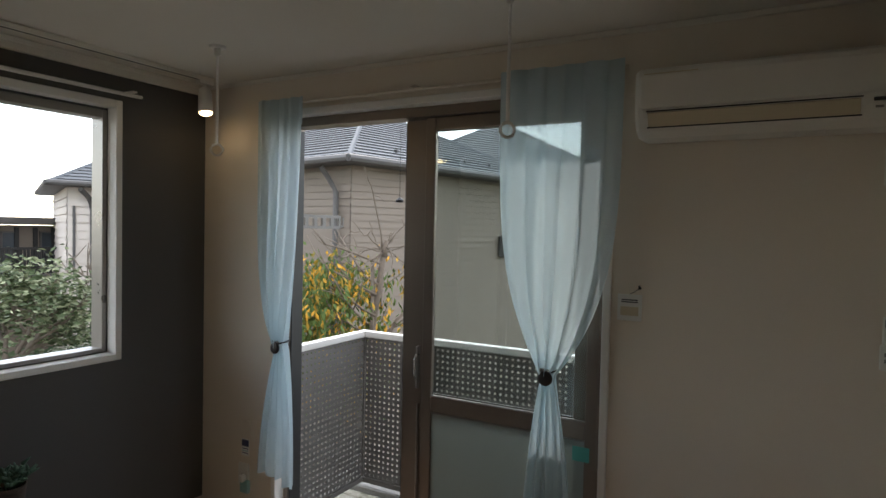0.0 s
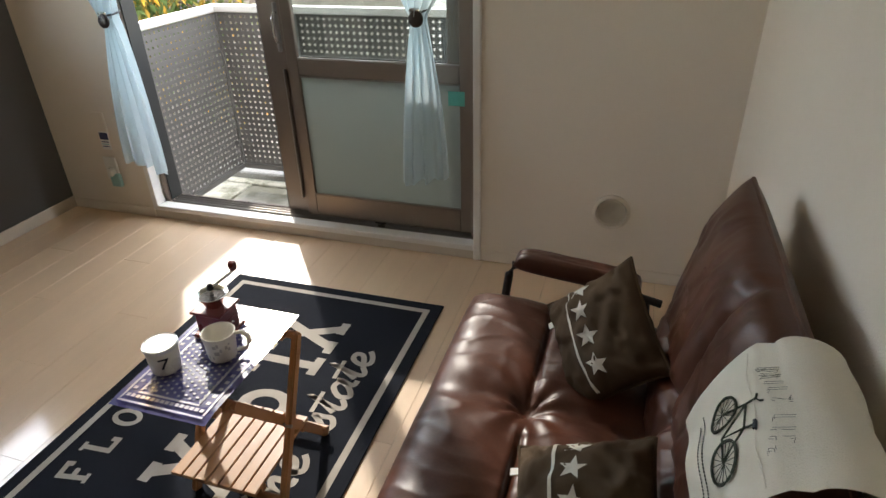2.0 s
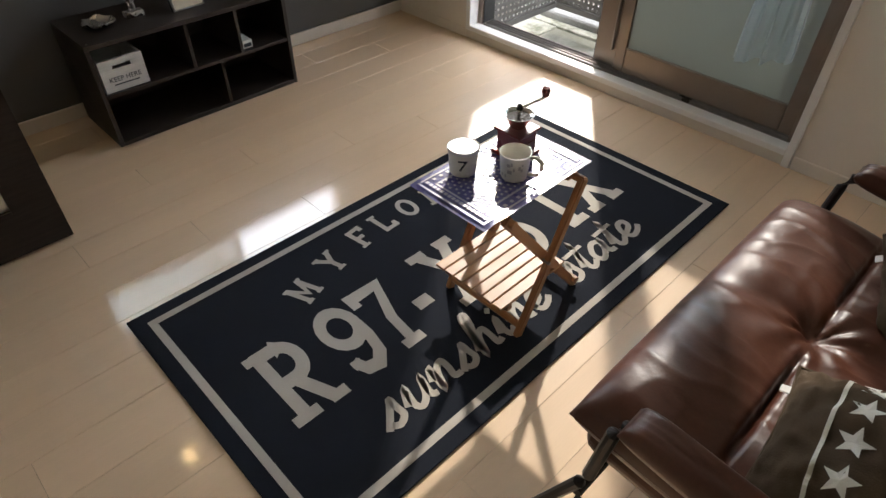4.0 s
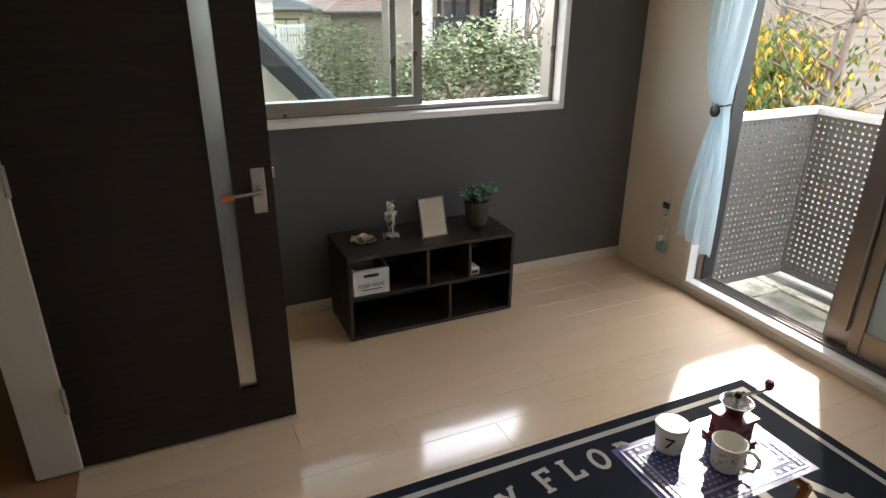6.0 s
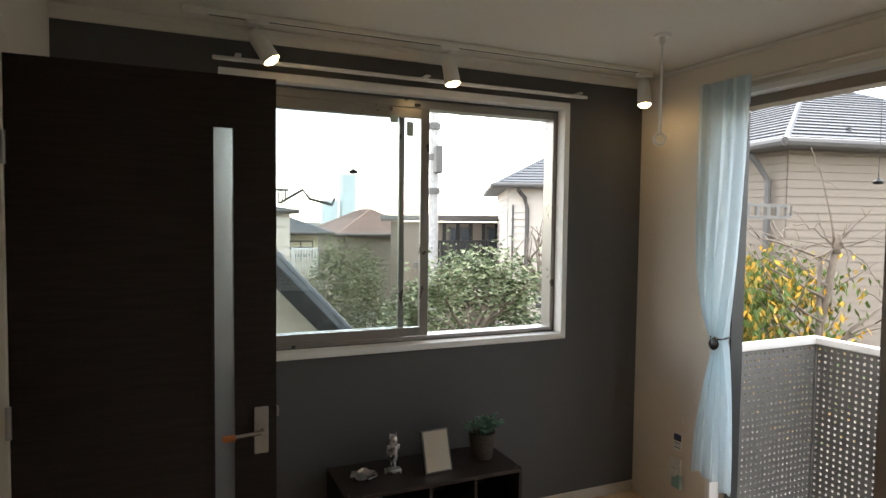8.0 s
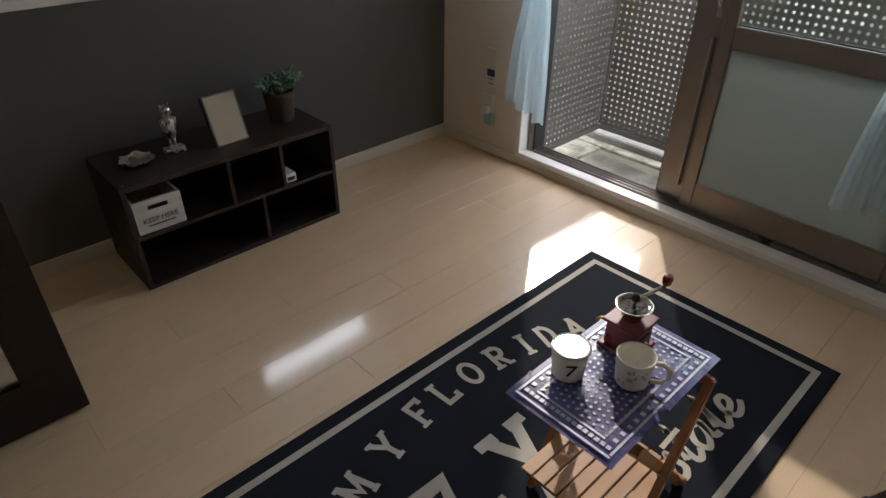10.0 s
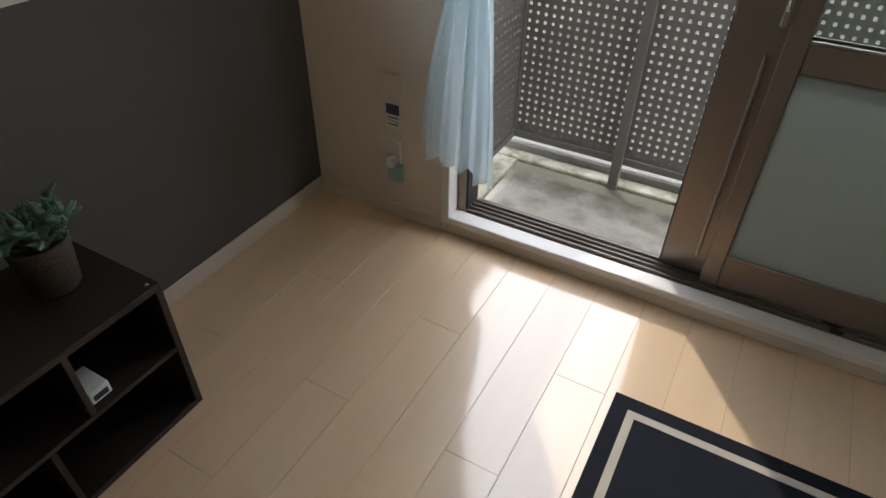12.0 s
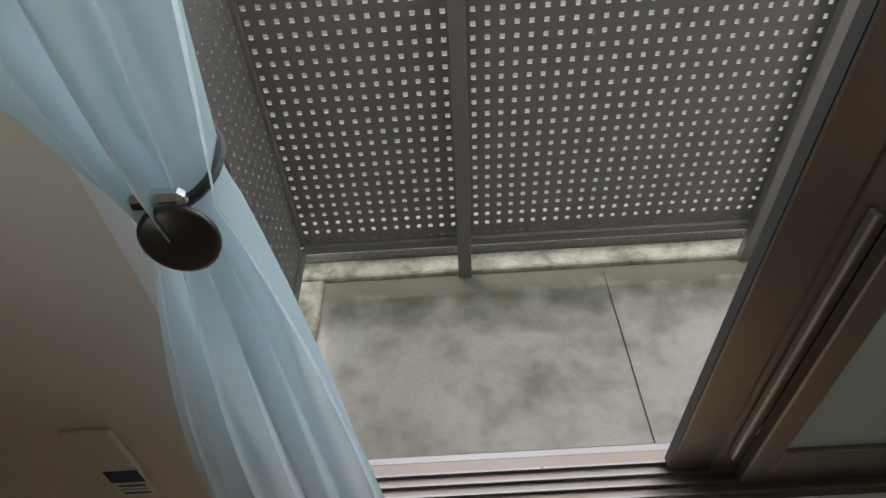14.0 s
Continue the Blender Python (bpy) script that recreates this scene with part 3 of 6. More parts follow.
# ---- curtains ----
def curtain(label, top, tie, low, side, seed):
    """A voile curtain gathered by a magnetic tieback. top and low: (x0, x1, z); tie: (x, z)."""
    rnd = random.Random(seed)
    c = thing("curtain", label, "curtain", "curtains at the balcony door")
    nu, nv, bm = 120, 70, bmesh.new()
    ph = [rnd.uniform(0, 6.28) for _ in range(4)]
    grid = []
    for j in range(nv + 1):
        v = j / nv
        z = top[2] + (low[2] - top[2]) * v
        vt = (top[2] - tie[1]) / (top[2] - low[2])
        if v < vt:
            s = v / vt
            kl, kr = 1 - s ** (7.0 if side < 0 else 4.2), 1 - s ** (2.2 if side < 0 else 4.2)
            x0 = tie[0] - 0.028 + (top[0] - tie[0] + 0.028) * kl
            x1 = tie[0] + 0.028 + (top[1] - tie[0] - 0.028) * kr
            depth = 0.030 + 0.028 * s ** 3
        else:
            s = (v - vt) / (1 - vt)
            k = math.sin(min(s * 1.45, 1.57)) ** 0.8
            x0 = tie[0] - 0.028 + (low[0] - tie[0] + 0.028) * k
            x1 = tie[0] + 0.028 + (low[1] - tie[0] - 0.028) * k
            depth = 0.05 - 0.012 * s
        row = []
        for i in range(nu + 1):
            u = i / nu
            fold = math.sin(2 * math.pi * 4.6 * u + ph[0] + 0.9 * math.sin(2.5 * v + ph[1])) * 0.75 + 0.25 * math.sin(2 * math.pi * 10.3 * u + ph[2] + 3 * v) * (0.4 + 0.6 * v)
            flat = min(1, 0.62 + v * 1.6)
            y = -0.068 - (0.03 * s ** 3 * math.sin(math.pi * u) if v < vt else 0) + depth * 0.62 * fold * flat + 0.004 * math.sin(9 * u + 5 * v + ph[3])
            x = x0 + (x1 - x0) * (u + 0.012 * math.sin(2 * math.pi * 6.5 * u + ph[1]))
            hem = (0.011 * math.sin(2 * math.pi * 3 * u + ph[2]) + side * 0.06 * (u - 0.5)) * max(0, (v - 0.75) / 0.25)
            row.append(bm.verts.new((x, min(y, -0.016), z + hem)))
        grid.append(row)
    for a, b in zip(grid, grid[1:]):
        for i in range(nu):
            bm.faces.new((a[i], a[i + 1], b[i + 1], b[i]))
    header = [[v.co + Vector((0, 0.006, 0.004)) for v in row] for row in grid[:6]]
    part("cloth", bm, M_CURTAIN, c, smooth=True)
    bm = bmesh.new()
    band = [[bm.verts.new(p) for p in row] for row in header]
    for a, b in zip(band, band[1:]):
        for i in range(nu):
            bm.faces.new((a[i], a[i + 1], b[i + 1], b[i]))
    part("header", bm, M_CURTAIN, c, "doubled cloth header", True)
    t = thing("curtain_tieback", "black disc tieback clipped round the curtain", "tieback", "curtain tiebacks")
    ring = [(tie[0] + 0.031 * math.cos(a), -0.068 + 0.045 * math.sin(a), tie[1] + 0.03 + 0.006 * math.sin(a)) for a in [k * math.pi / 12 for k in range(25)]]
    part("strap", tube(ring, 0.0045, 6), M_BLACK, t)
    d = lathe([(0.001, -0.006), (0.024, -0.006), (0.0285, -0.002), (0.0285, 0.003), (0.024, 0.006), (0.001, 0.0065)], 28)
    bmesh.ops.rotate(d, verts=d.verts, cent=(0, 0, 0), matrix=Matrix.Rotation(radians(84), 3, "X"))
    bmesh.ops.translate(d, verts=d.verts, vec=(tie[0] + 0.008, -0.122, tie[1] + 0.004))
    part("disc", d, M_DARKDISC, t, "dark brown disc", True)
    part("clip", box(tie[0] - 0.02, tie[0] + 0.02, -0.12, -0.106, tie[1] + 0.026, tie[1] + 0.04, 0.004), M_CHROME, t)


M_DARKDISC = mat("dark_disc", (0.018, 0.012, 0.010), 0.35, var=0.2)
curtain("sheer pale aqua curtain gathered beside the grey wall", (0.475, 0.78, 2.24), (0.66, 0.995), (0.49, 0.757, 0.315), -1, 3)
curtain("sheer pale aqua curtain gathered over the closed sash", (1.835, 2.33, 2.245), (2.068, 1.035), (1.965, 2.175, 0.385), 1, 8)


# ---- air conditioner ----
def air_conditioner():
    a = thing("air_conditioner", "white wall-mounted air conditioner above the sofa", "air conditioner")
    x0, x1 = 2.40, 3.15
    prof = [(0.0, 1.945), (-0.13, 1.945), (-0.175, 1.965), (-0.205, 2.01), (-0.212, 2.06), (-0.212, 2.17), (-0.205, 2.19), (-0.185, 2.205), (-0.03, 2.215), (0.0, 2.215)]
    bm = bmesh.new()
    ends = []
    for x, s in ((x0, 0.93), (x0 + 0.012, 0.985), (x0 + 0.03, 1), (x1 - 0.03, 1), (x1 - 0.012, 0.985), (x1, 0.93)):
        ends.append([bm.verts.new((x, y * s, 2.08 + (z - 2.08) * (0.5 + s / 2))) for y, z in prof])
    for a1, b1 in zip(ends, ends[1:]):
        for k in range(len(prof)):
            bm.faces.new((a1[k], a1[(k + 1) % len(prof)], b1[(k + 1) % len(prof)], b1[k]))
    bm.faces.new(ends[0])
    bm.faces.new(ends[-1][::-1])
    bmesh.ops.translate(bm, verts=bm.verts, vec=(0, -0.002, 0))
    part("body", bm, M_PLASTIC, a)
    part("front_panel", box(x0 + 0.02, x1 - 0.02, -0.222, -0.2135, 2.045, 2.172, 0.003, 2), M_PLASTIC, a)
    # beige strip painted in for the slight shadow at the top lip
    part("seam", box(x0 + 0.03, x0 + 0.2, -0.216, -0.2125, 2.1765, 2.179), M_ACFLAP, a)
    fl = box(-0.30, 0.30, -0.004, 0.004, -0.027, 0.027, 0.003, 2)
    bmesh.ops.rotate(fl, verts=fl.verts, cent=(0, 0, 0), matrix=Matrix.Rotation(radians(20), 3, "X"))
    bmesh.ops.translate(fl, verts=fl.verts, vec=(2.745, -0.206, 2.005))
    part("flap", fl, M_ACFLAP, a, "beige air outlet flap")
    bm = bmesh.new()
    for zz, yy in ((2.034, -0.2135), (1.976, -0.192)):
        add_box(bm, 2.44, 3.05, yy - 0.001, yy + 0.006, zz, zz + 0.004)
    part("outlet_slot", bm, M_BLACK, a)
    part("indicator", box(3.075, 3.105, -0.2155, -0.211, 2.018, 2.030, 0.001), M_BLACK, a)
    part("indicator", box(3.08, 3.1, -0.2135, -0.208, 1.995, 2.003, 0.001), M_SILVER, a)
    for o in a.children:
        o.data.transform(Matrix.Translation((0, 0, 1.937)) @ Matrix.Diagonal((1, 1, 0.88, 1)) @ Matrix.Translation((0, 0, -1.945)))


air_conditioner()
M_PAPER = mat("white_card", (0.80, 0.79, 0.76), 0.7, var=0.04)
M_INK = mat("dark_ink", (0.03, 0.035, 0.045), 0.8, var=0.1)
M_NAVYINK = mat("navy_print", (0.05, 0.06, 0.13), 0.7)
M_AQUA = mat("aqua_print", (0.30, 0.50, 0.50), 0.6)


def socket_plate(name, label, x, z, w, h, holes=2, m=M_PLASTIC):
    s = thing(name, label, "socket")
    part("plate", box(x - w / 2, x + w / 2, -0.012, -0.0005, z - h / 2, z + h / 2, 0.003, 2), m, s)
    for k in range(holes):
        zz = z + (k - (holes - 1) / 2) * h * 0.42
        part("outlet", box(x - w * 0.22, x + w * 0.22, -0.0145, -0.0122, zz - h * 0.14, zz + h * 0.14, 0.002), M_PLASTIC, s)
        for dx in (-0.006, 0.006):
            part("slot", box(x + dx - 0.0012, x + dx + 0.0012, -0.0155, -0.0146, zz - 0.005, zz + 0.005), M_BLACK, s)
    return s


socket_plate("wall_socket", "cream double wall socket below the air conditioner", 3.166, 1.83, 0.072, 0.12)
s = socket_plate("wall_socket", "cream wall socket with an aqua cover near the floor", 0.338, 0.255, 0.075, 0.12, 1)
part("aqua_cover", box(0.335, 0.395, -0.034, -0.0125, 0.165, 0.235, 0.006, 2), M_AQUA, s, "pale aqua plug cover")
part("plug", box(0.34, 0.37, -0.05, -0.0156, 0.225, 0.262, 0.008, 2), M_PLASTIC, s)
s = thing("switch_plate", "cream socket plate with a printed label hanging", "switch plate")
part("plate", box(0.31, 0.38, -0.010, -0.0005, 0.43, 0.55, 0.003, 2), M_WALL, s)
part("label_card", box(0.325, 0.382, -0.0125, -0.0105, 0.36, 0.452), M_PAPER, s, "white label with navy print")
part("print", box(0.328, 0.379, -0.0135, -0.0127, 0.412, 0.448), M_NAVYINK, s)
for k in range(3):
    part("print_line", box(0.332, 0.374, -0.0135, -0.0127, 0.398 - 0.012 * k, 0.402 - 0.012 * k), M_AQUA if k == 1 else M_NAVYINK, s)

s = thing("notice_card", "white printed card hanging from a wall hook", "card")
part("card", box(2.315, 2.405, -0.006, -0.002, 1.275, 1.375, 0.001), M_PAPER, s)
for k in range(2):
    part("print_line", box(2.33, 2.39, -0.0072, -0.0062, 1.352 - 0.008 * k, 1.356 - 0.008 * k), M_INK, s)
part("picture", box(2.327, 2.393, -0.0072, -0.0062, 1.295, 1.328), M_ACFLAP, s)
part("hook", tube([(2.397, -0.002, 1.40), (2.397, -0.018, 1.4), (2.397, -0.02, 1.41)], 0.005, 8), M_BLACK, s)
part("string", tube([(2.397, -0.012, 1.398), (2.36, -0.004, 1.376)], 0.0012, 5), M_INK, s)

s = thing("remote_control", "white remote control in a wall holder", "remote control")
part("holder", box(3.137, 3.193, -0.026, -0.0005, 1.19, 1.27, 0.005, 2), M_PLASTIC, s)
part("handset", box(3.142, 3.188, -0.02, -0.006, 1.24, 1.36, 0.006, 2), M_PLASTIC, s)
part("display", box(3.147, 3.183, -0.0215, -0.0201, 1.325, 1.352, 0.001), M_SILVER, s)
for k in range(6):
    part("button", box(3.147 + 0.013 * (k % 3), 3.156 + 0.013 * (k % 3), -0.0285, -0.0262, 1.235 - 0.02 * (k // 3), 1.247 - 0.02 * (k // 3), 0.001), M_BLACK if k == 1 else M_SILVER, s)


def round_vent():
    v = thing("wall_vent", "round cream louvred wall vent beside the sofa", "vent")
    turn = Matrix.Rotation(radians(90), 3, "X")

    def put(name, prof, m):
        b = lathe(prof, 40)
        bmesh.ops.rotate(b, verts=b.verts, cent=(0, 0, 0), matrix=turn)
        bmesh.ops.translate(b, verts=b.verts, vec=(2.829, 0, 0.304))
        return part(name, b, m, v, smooth=False)

    put("flange", [(0.074, 0.001), (0.074, 0.010), (0.062, 0.014), (0.058, 0.010), (0.058, 0.001)], M_BASE)
    put("backing", [(0.057, 0.001), (0.057, 0.003), (0.001, 0.004)], M_INK)
    for k in range(8):
        r = 0.056 - 0.0064 * k
        put("louvre", [(r - 0.0024, 0.004), (r, 0.004), (r, 0.011), (r - 0.0012, 0.013), (r - 0.0024, 0.011)], M_BASE)
    put("hub", [(0.006, 0.005), (0.006, 0.014), (0.001, 0.016)], M_BASE)


round_vent()


# ---- ceiling fittings ----
M_BULB = glow_mat("warm_bulb", (1.0, 0.70, 0.34), 5.0)


def track_lights():
    t = thing("track_rail", "cream ceiling light track along the grey wall", "light track")
    part("rail", box(0.185, 0.215, -2.33, -0.12, 2.352, 2.374, 0.003), M_CEIL, t)
    part("groove", box(0.196, 0.204, -2.32, -0.13, 2.3505, 2.3518), M_BLACK, t)
    part("feed_box", box(0.175, 0.225, -2.42, -2.331, 2.345, 2.374, 0.004), M_CEIL, t)
    for y, dy, dx in ((-2.14, 0.62, 0.25), (-1.30, 0.12, 0.20), (-0.17, -0.10, 0.20)):
        s = thing("spotlight", "white track spotlight with a warm lit bulb", "spotlight", "track spotlights")
        part("adapter", box(0.182, 0.218, y - 0.045, y + 0.045, 2.333, 2.3515, 0.003), M_PLASTIC, s)
        part("stem", tube([(0.2, y, 2.335), (0.2, y, 2.285)], 0.008, 10), M_PLASTIC, s)
        d = Vector((dx, dy, -1)).normalized()
        c = Vector((0.2, y, 2.285)) - 0.03 * d
        rot = Vector((0, 0, -1)).rotation_difference(d).to_matrix()

        def put(name, prof, m, label=""):
            b = lathe(prof, 24)
            bmesh.ops.rotate(b, verts=b.verts, cent=(0, 0, 0), matrix=rot)
            bmesh.ops.translate(b, verts=b.verts, vec=c)
            part(name, b, m, s, label, True)

        put("head", [(0.001, 0.0), (0.026, -0.004), (0.033, -0.03), (0.037, -0.135), (0.034, -0.135), (0.030, -0.10), (0.001, -0.10)], M_PLASTIC)
        put("bulb", [(0.001, -0.101), (0.028, -0.105), (0.031, -0.130), (0.026, -0.142), (0.001, -0.147)], M_BULB, "glowing warm bulb")


track_lights()


def hanging_pole(x, y):
    p = thing("laundry_pole_hanger", "slim white ceiling hanger with a ring end", "pole hanger", "ceiling laundry hangers")
    part("mount", lathe([(0.032, -0.01), (0.036, -0.003), (0.036, 0.0), (0.001, 0.0)], 20, (x, y, RZ - 0.0005)), M_TRIM, p)
    part("socket", lathe([(0.007, -0.045), (0.012, -0.04), (0.014, -0.008), (0.014, -0.0062)], 16, (x, y, RZ)), M_PLASTIC, p)
    part("rod", tube([(x, y, RZ - 0.044), (x, y, 2.12)], 0.005, 10), M_TRIM, p)
    part("rod", tube([(x, y, 2.12), (x, y, 1.958)], 0.0065, 10), M_TRIM, p)
    d = Vector((0.72, 0.69, 0)).normalized()
    ring = [Vector((x, y, 1.93)) + 0.024 * (d * math.cos(a) + Vector((0, 0, 1)) * math.sin(a)) for a in [k * math.pi / 10 for k in range(21)]]
    part("ring", tube(ring, 0.0055, 8), M_TRIM, p)


hanging_pole(0.70, -0.518)
hanging_pole(2.07, -0.53)
# ---- shelf unit and what stands on it ----
def shelf_unit():
    c = thing("shelf_unit", "low dark wood cube shelf against the grey wall", "shelf")
    x0, x1, y0, y1, h, t = 0.02, 0.36, -1.812, -0.968, 0.415, 0.018
    part("top", box(x0, x1, y0, y1, h - t, h, 0.0015), M_WENGE_H, c)
    part("bottom", box(x0, x1, y0 + t, y1 - t, 0.0, t, 0.0015), M_WENGE_H, c)
    part("side", box(x0, x1, y0, y0 + t - 0.0005, 0.0, h - t - 0.0005, 0.0015), M_WENGE_H, c)
    part("side", box(x0, x1, y1 - t + 0.0005, y1, 0.0, h - t - 0.0005, 0.0015), M_WENGE_H, c)
    part("back", box(x0, x0 + 0.006, y0 + t, y1 - t, t, h - t), M_WENGE_H, c)
    part("shelf", box(x0 + 0.007, x1 - 0.004, y0 + t, y1 - t, 0.202, 0.216, 0.001), M_WENGE_H, c)
    for yy, z0, z1 in ((-1.426, 0.2165, h - t - 0.0005), (-1.208, 0.2165, h - t - 0.0005), (-1.31, t + 0.0005, 0.2015)):
        part("divider", box(x0 + 0.007, x1 - 0.004, yy - 0.007, yy + 0.007, z0, z1, 0.001), M_WENGE_H, c)
    for yy in (y0 + 0.02, y1 - 0.02):
        part("screw_cap", lathe([(0.005, 0.0), (0.004, 0.0012), (0.001, 0.0014)], 10, (x1 - 0.02, yy, h)), M_SILVER, c)


shelf_unit()
M_SILVERLEAF = mat("silver_leaf", (0.60, 0.58, 0.56), 0.28, metal=0.9, var=0.15, scale=30, bump=0.1)
M_MIRROR = mat("mirror_glass", (0.85, 0.85, 0.84), 0.02, metal=1.0, var=0.01, bump=0)
M_POT = mat("brown_pot", (0.08, 0.058, 0.042), 0.7, var=0.6, scale=45, bump=0.6, fine=160, stretch=(1, 1, 2.5))
M_SOIL = mat("potting_soil", (0.03, 0.02, 0.014), 0.95, var=0.4, scale=80, bump=0.8)
M_SUCC = mat("grey_green_leaf", (0.11, 0.21, 0.16), 0.55, var=0.35, scale=20, bump=0.1)

d = thing("dish", "shiny silver dish with a wavy rim", "dish")
bm = bmesh.new()
rings = []
for r, z in ((0.001, 0.003), (0.03, 0.002), (0.045, 0.008), (0.058, 0.016), (0.06, 0.018), (0.057, 0.014), (0.044, 0.005), (0.03, 0.0), (0.001, 0.0)):
    rings.append([bm.verts.new((0.19 + r * (1 + 0.06 * math.sin(7 * a)) * math.cos(a), -1.685 + r * (1 + 0.06 * math.sin(7 * a)) * math.sin(a), 0.4155 + z + (0.004 * math.sin(5 * a) if r > 0.05 else 0))) for a in [k * math.pi / 20 for k in range(40)]])
for a, b in zip(rings, rings[1:]):
    for k in range(40):
        bm.faces.new((a[k], a[(k + 1) % 40], b[(k + 1) % 40], b[k]))
part("bowl", bm, M_SILVERLEAF, d, smooth=True)


def owl():
    """A small standing bird of silver leaf on a block."""
    bm = bmesh.new()
    x, y = 0.19, -1.548
    add_box(bm, x - 0.02, x + 0.02, y - 0.036, y + 0.036, 0.4155, 0.4375, 0.004, 2)
    for dy in (-0.009, 0.009):
        add_tube(bm, [(x, y + dy, 0.436), (x, y + dy, 0.468)], 0.0045, 8)
    add_lathe(bm, [(0.004, 0.462), (0.016, 0.475), (0.022, 0.497), (0.024, 0.52), (0.021, 0.54), (0.015, 0.553), (0.019, 0.562), (0.021, 0.574), (0.017, 0.588), (0.006, 0.594)], 20, (x, y, 0))
    for dy in (-0.013, 0.013):
        add_tube(bm, [(x, y + dy * 0.9, 0.584), (x, y + dy * 1.2, 0.602)], 0.006, 8, True, 0.001)
        add_tube(bm, [(x + 0.004, y + dy * 1.7, 0.545), (x - 0.002, y + dy * 1.8, 0.515), (x - 0.012, y + dy * 0.9, 0.475)], 0.009, 8, True, 0.002)
    add_tube(bm, [(x - 0.012, y, 0.5), (x - 0.022, y, 0.455)], 0.01, 8, True, 0.004)
    add_tube(bm, [(x + 0.02, y, 0.575), (x + 0.027, y, 0.568)], 0.003, 6, True, 0.001)
    tagged(mesh_ob("owl_figurine", bm, M_SILVERLEAF, True), "small silver owl figurine on a block", "figurine")


owl()


def stand_mirror():
    m = thing("stand_mirror", "small black-framed mirror leaning on its stand", "mirror")
    w, h, t = 0.135, 0.19, 0.012
    at = Matrix.Translation((0.262, -1.348, 0.4165)) @ Matrix.Rotation(radians(4), 4, "Z") @ Matrix.Rotation(radians(-17), 4, "Y")

    def put(name, b, mm, label=""):
        bmesh.ops.transform(b, matrix=at, verts=b.verts)
        part(name, b, mm, m, label)

    b = bmesh.new()
    for bx in ((-t, 0, -w / 2, -w / 2 + 0.006, 0, h), (-t, 0, w / 2 - 0.006, w / 2, 0, h), (-t, 0, -w / 2 + 0.006, w / 2 - 0.006, 0, 0.006), (-t, 0, -w / 2 + 0.006, w / 2 - 0.006, h - 0.006, h)):
        add_box(b, *bx, bevel=0.0015)
    put("frame", b, M_SILVER, "slim silver frame")
    put("glass", box(-0.006, -0.002, -w / 2 + 0.006, w / 2 - 0.006, 0.006, h - 0.006), M_MIRROR)
    put("back", box(-t - 0.005, -t - 0.0005, -w / 2 - 0.004, w / 2 + 0.004, 0.0, h - 0.002, 0.001), M_BLACK)
    part("strut", tube([(0.198, -1.348, 0.53), (0.125, -1.348, 0.4165)], 0.005, 8), M_BLACK, m)


stand_mirror()


def potted_plant():
    p = thing("potted_plant", "grey-green succulent in a mottled brown pot", "plant")
    x, y, z = 0.17, -1.085, 0.4155
    part("pot", lathe([(0.042, 0.0), (0.045, 0.004), (0.055, 0.09), (0.057, 0.105), (0.053, 0.105), (0.05, 0.088), (0.001, 0.086)], 28, (x, y, z)), M_POT, p, smooth=True)
    part("soil", lathe([(0.001, 0.0865), (0.0495, 0.0875), (0.001, 0.092)], 20, (x, y, z)), M_SOIL, p)
    rnd = random.Random(4)
    for k in range(20):
        a, tilt, l = rnd.uniform(0, 6.28), rnd.uniform(0.15, 1.1), rnd.uniform(0.045, 0.085)
        bm = bmesh.new()
        o = Vector((x + 0.016 * math.cos(a), y + 0.016 * math.sin(a), z + 0.088))
        d = Vector((math.cos(a) * math.sin(tilt), math.sin(a) * math.sin(tilt), math.cos(tilt)))
        add_tube(bm, [o, o + d * l * 0.6, o + d * l], 0.003, 6, True, 0.002)
        for q in range(7):
            b = rnd.uniform(0, 6.28)
            e = (d * 0.6 + Vector((math.cos(b), math.sin(b), rnd.uniform(-0.2, 0.5)))).normalized()
            s0 = o + d * l * rnd.uniform(0.5, 1.0)
            add_tube(bm, [s0, s0 + e * 0.012, s0 + e * 0.024, s0 + e * 0.034], 0.0085, 6, True, 0.0015)
        part("sprig", bm, M_SUCC, p, smooth=True)
    for piece in p.children:
        piece.data.transform(Matrix.Translation((x, y, z)) @ Matrix.Diagonal((1.14, 1.14, 1.2, 1)) @ Matrix.Translation((-x, -y, -z)))


potted_plant()
M_WHITEWASH = mat("whitewashed_wood", (0.62, 0.60, 0.57), 0.75, var=0.18, scale=14, bump=0.2, fine=90, stretch=(1, 0.3, 3))


def text_mesh(words, size, extrude=0.0004, spacing=1.0, shear=0.0):
    """Lettering in the built-in font, centred, as a mesh in the xy plane."""
    cu = bpy.data.curves.new("lettering", "FONT")
    cu.body, cu.size, cu.extrude, cu.align_x, cu.align_y = words, size, extrude, "CENTER", "CENTER"
    cu.space_character, cu.shear = spacing, shear
    tmp = bpy.data.objects.new("lettering", cu)
    scene.collection.objects.link(tmp)
    me = bpy.data.meshes.new_from_object(tmp.evaluated_get(bpy.context.evaluated_depsgraph_get()))
    bpy.data.objects.remove(tmp)
    return me


def lettering(words, size, m, at, parent, spacing=1.0, name="lettering", shear=0.0):
    me = text_mesh(words, size, 0.0004, spacing, shear)
    me.transform(at)
    me.materials.clear()
    me.materials.append(m)
    o = new(name, me)
    o.parent = parent
    return o


